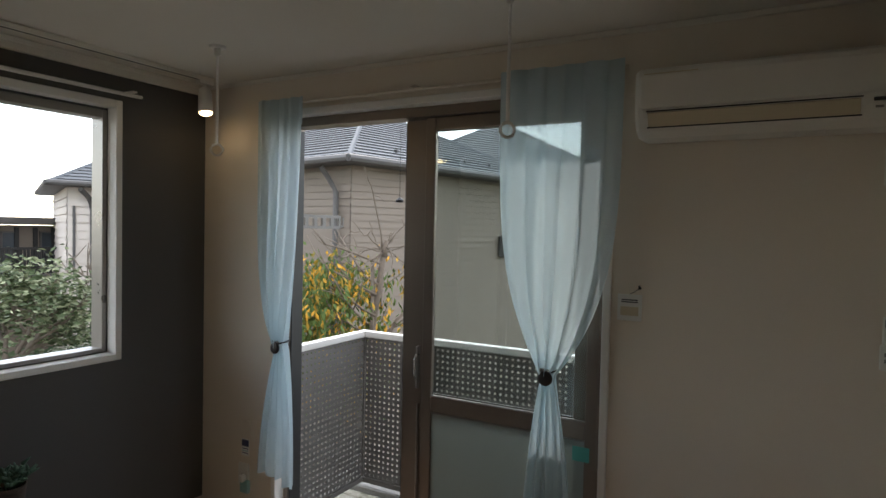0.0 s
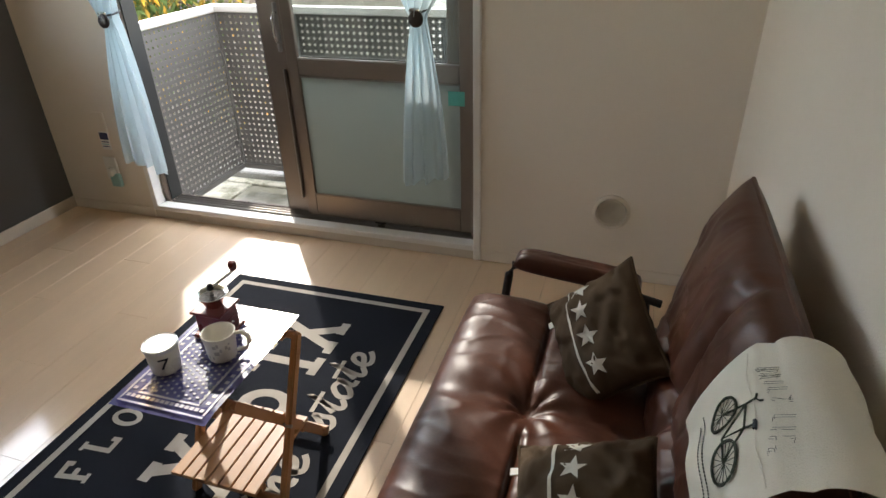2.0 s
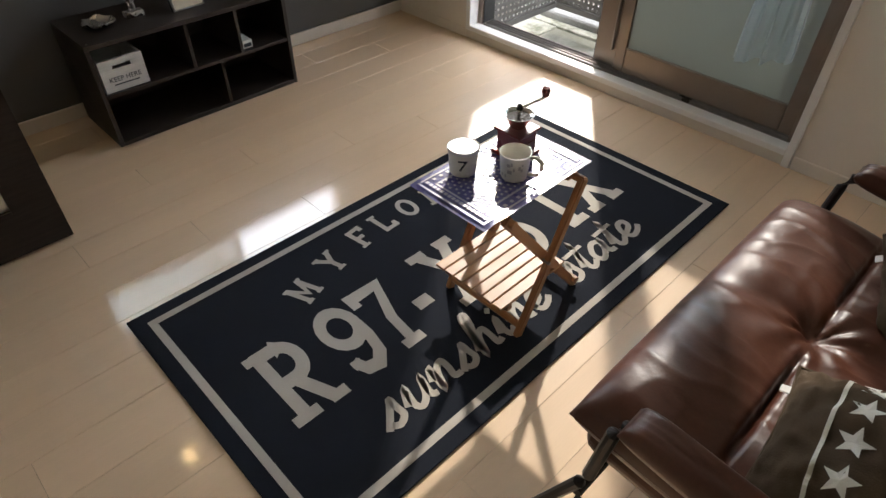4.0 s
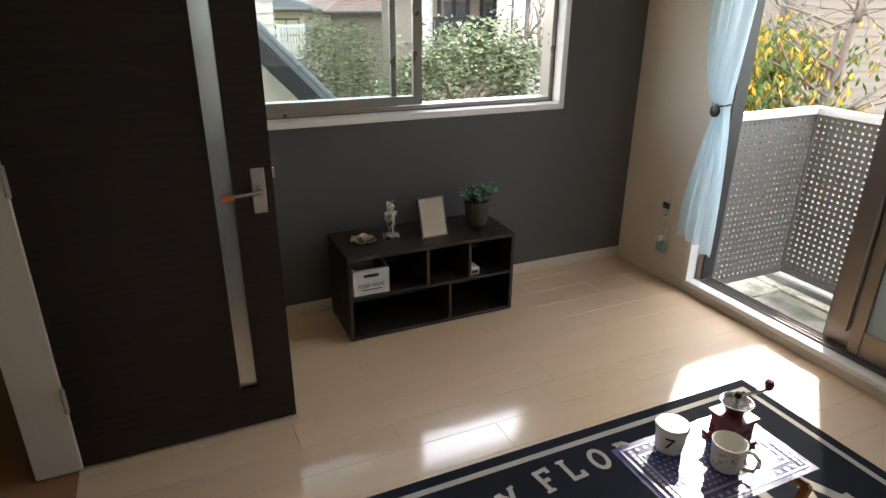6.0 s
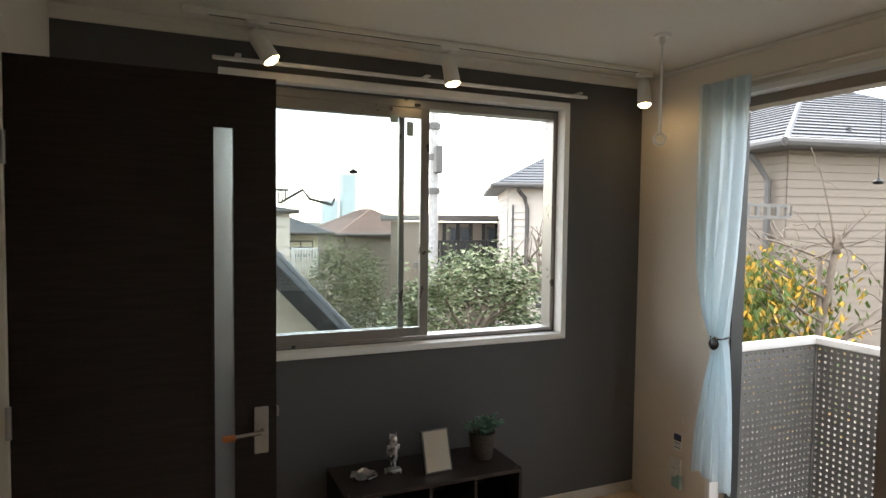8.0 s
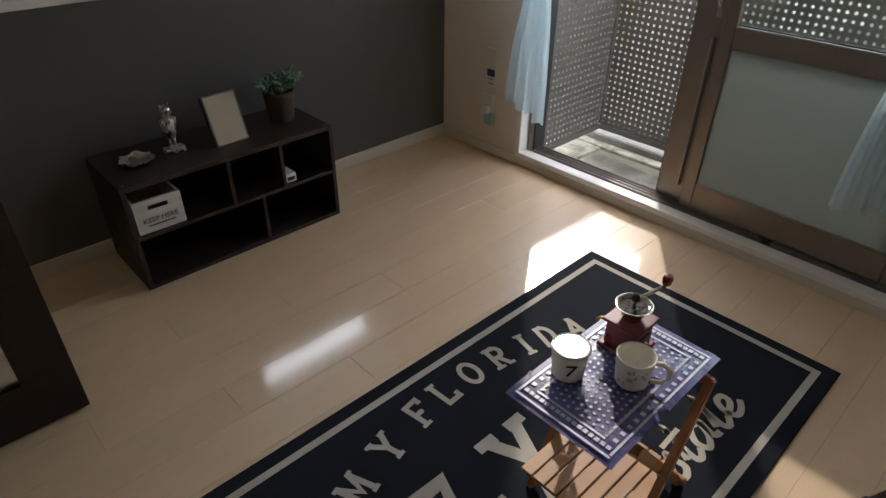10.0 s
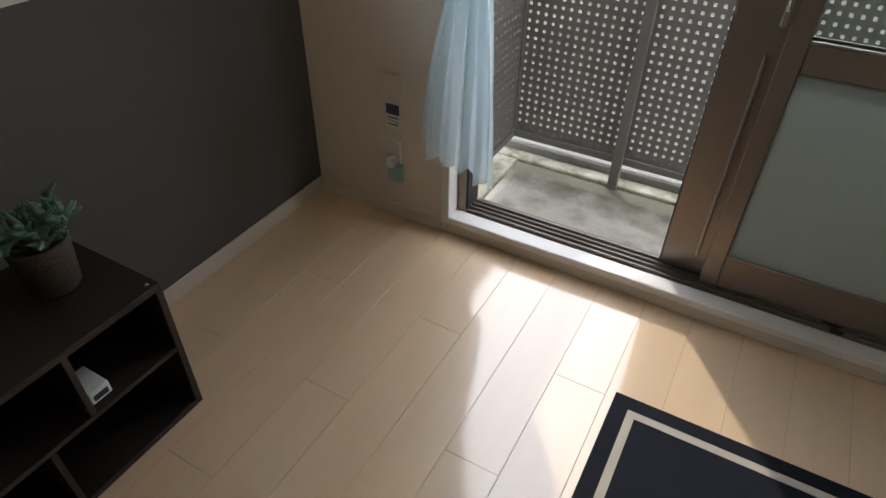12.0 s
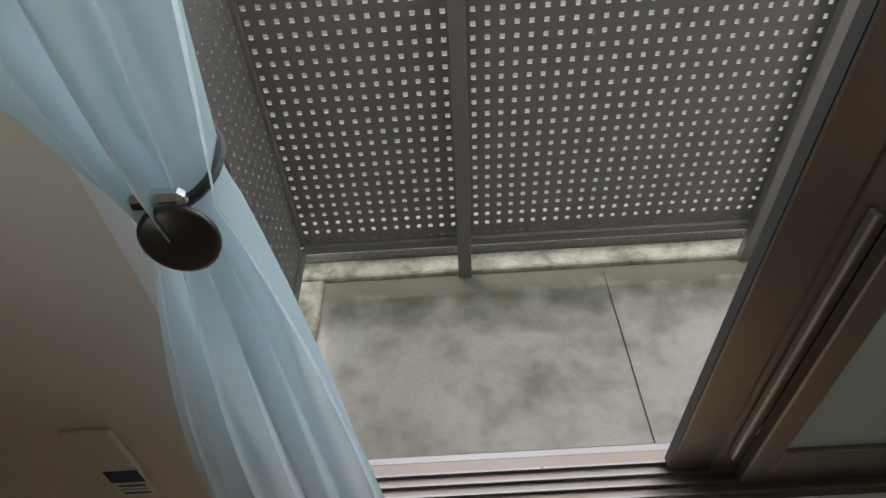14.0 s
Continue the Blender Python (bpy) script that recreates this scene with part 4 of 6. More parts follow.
def keep_box():
    b = thing("storage_box", "whitewashed wooden box lettered in black, on the shelf", "box")
    x0, x1, y0, y1, z0, z1 = 0.12, 0.342, -1.785, -1.615, 0.2165, 0.34
    part("front", wall_mesh("x", x1 - 0.01, x1, y0, y1, z0, z1, [(-1.735, -1.665, 0.302, 0.318)]), M_WHITEWASH, b)
    part("back", box(x0, x0 + 0.01, y0, y1, z0, z1, 0.001), M_WHITEWASH, b)
    part("side", box(x0 + 0.0105, x1 - 0.0105, y0, y0 + 0.009, z0, z1, 0.001), M_WHITEWASH, b)
    part("side", box(x0 + 0.0105, x1 - 0.0105, y1 - 0.009, y1, z0, z1, 0.001), M_WHITEWASH, b)
    part("base", box(x0 + 0.0105, x1 - 0.0105, y0 + 0.0095, y1 - 0.0095, z0, z0 + 0.008), M_WHITEWASH, b)
    face = Matrix.Translation((x1 + 0.0008, -1.70, 0.262)) @ Matrix.Rotation(radians(90), 4, "Z") @ Matrix.Rotation(radians(90), 4, "X")
    lettering("KEEP HERE", 0.026, M_INK, face, b)
    part("small_print", box(x1 + 0.0002, x1 + 0.001, -1.748, -1.65, 0.240, 0.2445), M_INK, b)


keep_box()
t = thing("small_box", "small white printed box on the shelf", "box")
part("carton", box(0.25, 0.335, -1.193, -1.145, 0.2165, 0.252, 0.002), M_PAPER, t)
part("print", box(0.3352, 0.336, -1.187, -1.152, 0.224, 0.24), M_INK, t)


# ---- rug ----
def ribbon(bm, pts, w, z, taper=False):
    """A flat stroke of width w through the points."""
    pts = [Vector((p[0], p[1], 0)) for p in pts]
    L, R = [], []
    for i, p in enumerate(pts):
        a = (pts[i] - pts[i - 1]).normalized() if i else (pts[1] - pts[0]).normalized()
        b = (pts[i + 1] - pts[i]).normalized() if i < len(pts) - 1 else a
        d = (a + b).normalized() if (a + b).length > 1e-6 else a
        n = Vector((-d.y, d.x, 0))
        k = min(1 / max(n.dot(Vector((-a.y, a.x, 0))), 0.5), 1.6)
        L.append(bm.verts.new((p + n * w / 2 * k) + Vector((0, 0, z))))
        R.append(bm.verts.new((p - n * w / 2 * k) + Vector((0, 0, z))))
    for i in range(len(pts) - 1):
        bm.faces.new((R[i], R[i + 1], L[i + 1], L[i]))


def smooth_line(pts, n=6):
    out = []
    for i in range(len(pts) - 1):
        p0, p1, p2, p3 = (Vector(pts[max(0, min(len(pts) - 1, i + k))]) for k in (-1, 0, 1, 2))
        for k in range(n):
            t = k / n
            out.append(0.5 * ((2 * p1) + (p2 - p0) * t + (2 * p0 - 5 * p1 + 4 * p2 - p3) * t * t + (3 * p1 - p0 - 3 * p2 + p3) * t ** 3))
    return out + [Vector(pts[-1])]


def arc(cx, cy, rx, ry, a0, a1, n=18):
    return [(cx + rx * math.cos(radians(a0 + (a1 - a0) * k / n)), cy + ry * math.sin(radians(a0 + (a1 - a0) * k / n))) for k in range(n + 1)]


# slab letters in a box 0.7 wide and 1 high: strokes, then feet (x, y, width)
SLAB = {
    "M": ([[(0.1, 0), (0.1, 1)], [(0.1, 0.95), (0.36, 0.3), (0.62, 0.95)], [(0.62, 0), (0.62, 1)]], [(0.1, 0.05, 0.26), (0.62, 0.05, 0.26), (0.06, 0.95, 0.2), (0.66, 0.95, 0.2)]),
    "Y": ([[(0.08, 0.95), (0.35, 0.48)], [(0.62, 0.95), (0.35, 0.48)], [(0.35, 0.5), (0.35, 0)]], [(0.08, 0.95, 0.26), (0.62, 0.95, 0.26), (0.35, 0.05, 0.3)]),
    "F": ([[(0.17, 0), (0.17, 1)], [(0.1, 0.94), (0.62, 0.94), (0.62, 0.74)], [(0.17, 0.5), (0.46, 0.5)]], [(0.17, 0.05, 0.34), (0.46, 0.5, 0.06)]),
    "L": ([[(0.17, 0), (0.17, 1)], [(0.1, 0.06), (0.62, 0.06), (0.62, 0.28)]], [(0.17, 0.95, 0.34)]),
    "O": ([arc(0.35, 0.5, 0.28, 0.44, 0, 360)], []),
    "R": ([[(0.16, 0), (0.16, 1)], [(0.1, 0.93), (0.38, 0.93)] + arc(0.38, 0.71, 0.2, 0.22, 90, -90, 10) + [(0.16, 0.49)], [(0.34, 0.48), (0.56, 0.05)]], [(0.16, 0.06, 0.34), (0.60, 0.06, 0.24), (0.08, 0.94, 0.16)]),
    "I": ([[(0.35, 0), (0.35, 1)]], [(0.35, 0.05, 0.34), (0.35, 0.95, 0.34)]),
    "D": ([[(0.17, 0), (0.17, 1)], [(0.08, 0.94), (0.3, 0.94)] + arc(0.3, 0.5, 0.3, 0.44, 90, -90, 12) + [(0.08, 0.06)]], []),
    "A": ([[(0.1, 0.05), (0.35, 0.95)], [(0.35, 0.95), (0.6, 0.05)], [(0.2, 0.32), (0.5, 0.32)]], [(0.1, 0.05, 0.26), (0.6, 0.05, 0.26), (0.3, 0.95, 0.2)]),
    "9": ([arc(0.35, 0.69, 0.25, 0.25, 0, 360), [(0.6, 0.72), (0.6, 0.45), (0.53, 0.2), (0.38, 0.07), (0.2, 0.1), (0.12, 0.24)]], [(0.14, 0.2, 0.16)]),
    "7": ([[(0.1, 0.78), (0.1, 0.93), (0.62, 0.93), (0.36, 0.45), (0.3, 0.05)]], [(0.31, 0.06, 0.36)]),
    "5": ([[(0.58, 0.93), (0.16, 0.93), (0.14, 0.56)] + arc(0.34, 0.32, 0.26, 0.26, 130, -150, 16)], [(0.14, 0.2, 0.16)]),
    "T": ([[(0.08, 0.76), (0.08, 0.93), (0.62, 0.93), (0.62, 0.76)], [(0.35, 0.95), (0.35, 0)]], [(0.35, 0.06, 0.4)]),
    "X": ([[(0.1, 0.05), (0.6, 0.95)], [(0.6, 0.05), (0.1, 0.95)]], [(0.1, 0.06, 0.3), (0.6, 0.06, 0.3), (0.1, 0.94, 0.3), (0.6, 0.94, 0.3)]),
    "-": ([[(0.2, 0.38), (0.5, 0.38)]], []),
}
# joined handwriting: each letter is one line in units of the x-height, with its advance
SCRIPT = {
    "s": ([(0.0, 0.0), (0.35, 0.75), (0.45, 1.0), (0.5, 0.6), (0.55, 0.2), (0.35, -0.02), (0.12, 0.12)], 0.75),
    "u": ([(0.0, 0.3), (0.2, 1.0), (0.18, 0.25), (0.35, 0.0), (0.6, 0.3), (0.75, 1.0), (0.72, 0.2), (0.9, 0.05)], 0.95),
    "n": ([(0.0, 0.5), (0.15, 1.0), (0.15, 0.0), (0.3, 0.75), (0.55, 1.0), (0.62, 0.6), (0.62, 0.15), (0.85, 0.1)], 0.9),
    "h": ([(0.0, 0.3), (0.35, 1.4), (0.42, 2.0), (0.25, 1.9), (0.15, 0.9), (0.12, 0.0), (0.3, 0.8), (0.55, 1.0), (0.62, 0.5), (0.65, 0.1), (0.85, 0.15)], 0.9),
    "i": ([(0.0, 0.3), (0.2, 1.0), (0.18, 0.25), (0.3, 0.0), (0.5, 0.25)], 0.5),
    "e": ([(0.0, 0.25), (0.45, 0.55), (0.45, 0.95), (0.2, 0.95), (0.08, 0.45), (0.25, 0.02), (0.55, 0.1), (0.75, 0.35)], 0.78),
    "t": ([(0.0, 0.3), (0.22, 1.2), (0.26, 1.75), (0.2, 0.8), (0.2, 0.15), (0.35, 0.0), (0.55, 0.25)], 0.55),
    "a": ([(0.6, 0.9), (0.3, 1.0), (0.05, 0.5), (0.2, 0.02), (0.5, 0.35), (0.65, 0.95), (0.62, 0.2), (0.85, 0.1)], 0.88),
}


def slab_letter(bm, ch, at, h, weight):
    strokes, feet = SLAB[ch]
    z = 0.0
    one = bmesh.new()
    for st in strokes:
        ribbon(one, [(x, y) for x, y in st], weight, z)
        z += 0.00012 / h
    for x, y, w in feet:
        ribbon(one, [(x - w / 2, y), (x + w / 2, y)], 0.12 if weight < 0.18 else 0.15, z)
        z += 0.00012 / h
    bmesh.ops.transform(one, verts=one.verts, matrix=at @ Matrix.Diagonal((h, h, h, 1)))
    tmp = bpy.data.meshes.new("letter")
    one.to_mesh(tmp)
    one.free()
    bm.from_mesh(tmp)
    bpy.data.meshes.remove(tmp)


def rug():
    r = thing("rug", "navy rug with cream lettering and border", "rug")
    x0, x1, y0, y1 = 1.303, 2.242, -2.197, -0.40
    part("rug_body", box(x0, x1, y0, y1, 0.0008, 0.008, 0.003, 2), M_RUG, r)
    bm = bmesh.new()
    a, b = 0.044, 0.066
    for bx in ((x0 + a, x0 + b, y0 + a, y1 - a), (x1 - b, x1 - a, y0 + a, y1 - a), (x0 + b, x1 - b, y0 + a, y0 + b), (x0 + b, x1 - b, y1 - b, y1 - a)):
        add_box(bm, *bx, 0.006, 0.0088)
    part("border", bm, M_RUGLET, r, "cream border line")
    turn = Matrix.Rotation(radians(90), 4, "Z")
    Z = 0.0088
    for ch, y, w in (("R", -2.035, 0.7), ("9", -1.838, 0.62), ("7", -1.70, 0.6), ("-", -1.59, 0.6), ("X", -1.435, 0.72), ("5", -1.155, 0.66), ("T", -0.95, 0.72), ("X", -0.785, 0.72)):
        bm = bmesh.new()
        slab_letter(bm, ch, Matrix.Translation((1.938, y, Z)) @ turn @ Matrix.Diagonal((w / 0.88, 1, 1, 1)), 0.278, 0.16)
        part("letter", bm, M_RUGLET, r)
    for ch, y in zip("MYFLORIDA", (-1.755, -1.615, -1.47, -1.365, -1.25, -1.135, -1.025, -0.94, -0.835)):
        bm = bmesh.new()
        u = y + 1.29
        at = Matrix.Translation((1.455 + 0.43 * u * u, y, Z)) @ turn @ Matrix.Rotation(-math.atan(0.86 * u), 4, "Z") @ Matrix.Translation((-0.037, -0.05, 0))
        slab_letter(bm, ch, at, 0.098, 0.17)
        part("letter", bm, M_RUGLET, r)
    for word, y, end in (("sunshine", -1.882, -1.235), ("state", -1.145, -0.745)):
        total = sum(SCRIPT[c][1] for c in word)
        k, pen = (end - y) / total, 0.0
        for n, c in enumerate(word):
            pts, adv = SCRIPT[c]
            bm = bmesh.new()
            hgt = 0.072
            line = smooth_line([((pen + px + 0.12 * py) * k, py * hgt) for px, py in pts], 5)
            ribbon(bm, line, 0.0195, 0.0001 * n)
            if c == "t":
                ribbon(bm, [((pen - 0.12) * k, 1.25 * hgt), ((pen + 0.7) * k, 1.3 * hgt)], 0.015, 0.0011)
            if c == "i":
                ribbon(bm, [((pen + 0.3) * k, 1.4 * hgt), ((pen + 0.45) * k, 1.62 * hgt)], 0.016, 0.0011)
            bmesh.ops.transform(bm, verts=bm.verts, matrix=Matrix.Translation((2.10, y, Z)) @ turn)
            part("letter", bm, M_RUGLET, r)
            pen += adv


rug()
# ---- sofa ----
def pad(sx, sy, th, nx=26, ny=40, power=5.0, crease=None, wrinkle=0.006, seed=0.0):
    """A stuffed pad lying flat, sx by sy and th thick, with creases where it is sewn."""
    bm = bmesh.new()
    tops, bots = [], []
    for i in range(nx + 1):
        rt, rb = [], []
        for j in range(ny + 1):
            u, v = 2 * i / nx - 1, 2 * j / ny - 1
            e = max((1 - abs(u) ** power) * (1 - abs(v) ** power), 0.0) ** 0.42
            h = th * 0.5 * e
            q = noise.noise(Vector((u * 2.2 + seed, v * 3.0, seed)))
            ridge = lambda a, b, c, k: (1 - abs(noise.noise(Vector((a + seed, b + 0.8 * q, c))))) ** k
            w = wrinkle * (0.7 * q + 0.5 * ridge(u * 1.2 + 2 * v, v * 6, 3.1, 6) + 0.22 * ridge(u * 2.2 - 2 * v, v * 3.4 + u, 5.7, 9) - 0.22 * ridge(u * 1.4, v * 8 + 1.5 * u, 8.2, 12))
            dip = crease(u, v) if crease else 0.0
            x, y = u * sx / 2, v * sy / 2
            rt.append(bm.verts.new((x, y, h * (1 - dip) + w * e)))
            rb.append(rt[-1] if i in (0, nx) or j in (0, ny) else bm.verts.new((x, y, -h * 0.62)))
        tops.append(rt)
        bots.append(rb)
    for g, flip in ((tops, False), (bots, True)):
        for i in range(nx):
            for j in range(ny):
                q = (g[i][j], g[i + 1][j], g[i + 1][j + 1], g[i][j + 1])
                bm.faces.new(q[::-1] if flip else q)
    return bm


def groove(d, width):
    return math.exp(-(d / width) ** 2)


def placed(bm, m):
    bmesh.ops.transform(bm, verts=bm.verts, matrix=m)
    return bm


SEAT_TILT, BACK_LEAN = 4.0, 77.0
SY = -1.318
SEAT = Matrix.Translation((2.767, SY, 0.368)) @ Matrix.Rotation(radians(SEAT_TILT), 4, "Y")
BACK = Matrix.Translation((3.082, SY - 0.045, 0.594)) @ Matrix.Rotation(radians(-BACK_LEAN), 4, "Y")


def tufts(u, v):
    side = 1 - groove(v, 0.2)
    w = 0.16 * groove(v, 0.10) + 0.30 * groove(u + 0.15, 0.022) * side * groove(abs(v) - 0.5, 0.42) + 0.10 * groove(u + 0.15, 0.16)
    pucker = math.cos(9 * math.atan2(u + 0.15, v * 1.6)) * groove(math.hypot(u + 0.15, 1.6 * v), 0.42)
    return min(w + 0.22 * groove(math.hypot(u + 0.15, 1.3 * v), 0.12), 0.6) + 0.045 * pucker


def back_tufts(u, v):
    return min(0.30 * groove(v, 0.05) + 0.28 * groove(u + 0.2, 0.07) + 0.25 * groove(math.hypot(u + 0.2, v), 0.12), 0.6)


def sofa():
    s = thing("sofa", "brown leather two-seat sofa with black metal legs", "sofa")
    part("seat", placed(pad(0.56, 0.90, 0.185, 90, 140, 7.0, tufts, 0.008, 1.3), SEAT), M_LEATHER, s, smooth=True)
    part("seat_base", placed(box(-0.25, 0.25, -0.43, 0.43, -0.10, -0.03, 0.03, 3), SEAT), M_LEATHER, s)
    part("backrest", placed(pad(0.53, 0.935, 0.155, 84, 130, 4.4, back_tufts, 0.013, 7.7), BACK), M_LEATHER, s, smooth=True)
    rim = []
    for u, v in ((-1, -1), (1, -1), (1, 1), (-1, 1), (-1, -1)):
        rim.append((u * 0.267, v * 0.445, 0.0))
    part("piping", placed(tube(rim, 0.006, 8), SEAT), M_LEATHER, s)
    rim = [(u * 0.262, v * 0.462, 0.0) for u, v in ((-1, -1), (1, -1), (1, 1), (-1, 1), (-1, -1))]
    part("piping", placed(tube(rim, 0.006, 8), BACK), M_LEATHER, s)
    part("back_shell", placed(box(-0.25, 0.22, -0.43, 0.43, -0.055, -0.02, 0.016, 3), BACK), M_LEATHER, s)
    for k, y in ((0, -1.812), (1, -0.862)):
        arm = part("armrest", placed(pad(0.34, 0.07, 0.064, 50, 16, 6.0, None, 0.004, k), Matrix.Translation((2.775, y, 0.523)) @ Matrix.Rotation(radians(6), 4, "Y")), M_LEATHER, s, smooth=True)
        part("arm_bar", tube([(2.615, y, 0.532), (2.64, y, 0.53), (2.92, y, 0.478), (3.0, y, 0.46)], 0.011, 10), M_BLACKMETAL, arm)
        part("leg", tube([(2.635, y, 0.528), (2.605, y, 0.522), (2.59, y, 0.49), (2.572, y, 0.34), (2.56, y, 0.30), (2.45, y + 0.02, 0.005)], 0.012, 10), M_BLACKMETAL, s)
        part("leg", tube([(2.96, y, 0.465), (2.97, y, 0.32), (3.05, y, 0.005)], 0.012, 10), M_BLACKMETAL, s)
        part("side_bar", tube([(2.56, y, 0.235), (2.985, y, 0.235)], 0.011, 8), M_BLACKMETAL, s)
        part("foot_cap", lathe([(0.015, 0.0), (0.016, 0.012), (0.013, 0.018)], 12, (2.45, y + 0.02, 0.0)), M_BLACK, s)
        part("foot_cap", lathe([(0.015, 0.0), (0.016, 0.012), (0.013, 0.018)], 12, (3.05, y, 0.0)), M_BLACK, s)
    part("cross_bar", tube([(2.56, -1.812, 0.26), (2.56, -0.862, 0.26)], 0.011, 8), M_BLACKMETAL, s)
    part("cross_bar", tube([(2.97, -1.812, 0.25), (2.97, -0.862, 0.25)], 0.011, 8), M_BLACKMETAL, s)


sofa()
M_KHAKI = mat("brown_cotton", (0.085, 0.058, 0.036), 0.95, var=0.2, scale=10, bump=0.3, fine=420, spec=0.2)
M_PRINT = mat("cream_print", (0.70, 0.68, 0.62), 0.9, var=0.08, bump=0.15, fine=400)


def cushion(label, m, deep, size, seed):
    """A square cushion with a stripe and a row of stars. Local x runs from the striped edge to the back edge."""
    c = thing("cushion", label, "cushion", "cushions on the sofa", m)
    th, n = 0.125, 44

    def spot(u, v, lift=0.0):
        pinch = 1 - 0.07 * (1 - abs(v) ** 2.2) * abs(u) ** 3
        pinch2 = 1 - 0.07 * (1 - abs(u) ** 2.2) * abs(v) ** 3
        e = max((1 - abs(u) ** 2.6) * (1 - abs(v) ** 2.6), 0.0) ** 0.6
        w = 0.011 * noise.noise(Vector((u * 3.2 + seed, v * 3.2, seed))) + 0.008 * noise.noise(Vector((u * 7 + seed, v * 6, 2.0))) * (abs(v) + abs(u))
        return Vector((u * deep / 2 * pinch, v * size / 2 * pinch2, th / 2 * e + w * min(1, 3 * e) + lift))

    bm = bmesh.new()
    tops, bots = [], []
    for i in range(n + 1):
        rt, rb = [], []
        for j in range(n + 1):
            u, v = 2 * i / n - 1, 2 * j / n - 1
            p = spot(u, v)
            rt.append(bm.verts.new(p))
            rb.append(rt[-1] if i in (0, n) or j in (0, n) else bm.verts.new((p.x, p.y, -p.z)))
        tops.append(rt)
        bots.append(rb)
    for g, f in ((tops, 1), (bots, -1)):
        for i in range(n):
            for j in range(n):
                bm.faces.new((g[i][j], g[i + 1][j], g[i + 1][j + 1], g[i][j + 1])[::f])
    part("cover", bm, M_KHAKI, c, smooth=True)
    edge = [spot(u, v) for u, v in [(-1, k / 10 - 1) for k in range(21)] + [(k / 10 - 1, 1) for k in range(21)] + [(1, 1 - k / 10) for k in range(21)] + [(1 - k / 10, -1) for k in range(21)]]
    part("seam", tube(edge, 0.0035, 6), M_KHAKI, c)
    bm = bmesh.new()
    a = [bm.verts.new(spot(-0.34, k / 14 * 0.93, 0.0016)) for k in range(-14, 15)]
    b = [bm.verts.new(spot(-0.29, k / 14 * 0.93, 0.0016)) for k in range(-14, 15)]
    for i in range(28):
        bm.faces.new((a[i], b[i], b[i + 1], a[i + 1]))
    part("stripe", bm, M_PRINT, c, "cream stripe")
    for v0 in (-0.56, -0.09, 0.36, 0.79):
        bm = bmesh.new()
        mid = bm.verts.new(spot(-0.02, v0, 0.0022))
        ring = []
        for k in range(10):
            r = 0.21 if k % 2 == 0 else 0.088
            an = radians(36 * k + 8)
            ring.append(bm.verts.new(spot(-0.02 + r * math.cos(an), min(v0 + r * deep / size * math.sin(an), 0.97), 0.0022)))
        for k in range(10):
            bm.faces.new((mid, ring[k], ring[(k + 1) % 10]))
        part("star", bm, M_PRINT, c, "cream star")
    part("tag", box(-deep / 2 - 0.012, -deep / 2 + 0.006, size * 0.28, size * 0.33, -0.002, 0.002), M_PAPER, c)


def frame_from(fn, fs, bn, bs):
    """A pose from four corners: striped edge north and south, back edge north and south."""
    fn, fs, bn, bs = map(Vector, (fn, fs, bn, bs))
    x = ((bn + bs) - (fn + fs)).normalized()
    y = ((fn + bn) - (fs + bs)).normalized()
    z = x.cross(y).normalized()
    y = z.cross(x)
    m = Matrix((x, y, z)).transposed().to_4x4()
    m.translation = (fn + fs + bn + bs) / 4
    return m


cushion("brown cushion with stars, tilted against the sofa back", frame_from((2.752, -1.482, 0.482), (2.775, -1.742, 0.472), (2.963, -1.498, 0.60), (3.0, -1.712, 0.51)), 0.25, 0.265, 2.0)
cushion("brown cushion with stars, propped in the sofa corner", frame_from((2.733, -1.02, 0.505), (2.848, -1.275, 0.44), (2.872, -1.085, 0.665), (3.01, -1.235, 0.57)), 0.25, 0.28, 5.0)
M_LINEN = mat("natural_linen", (0.76, 0.72, 0.63), 0.95, var=0.07, scale=12, bump=0.35, fine=500, spec=0.2)


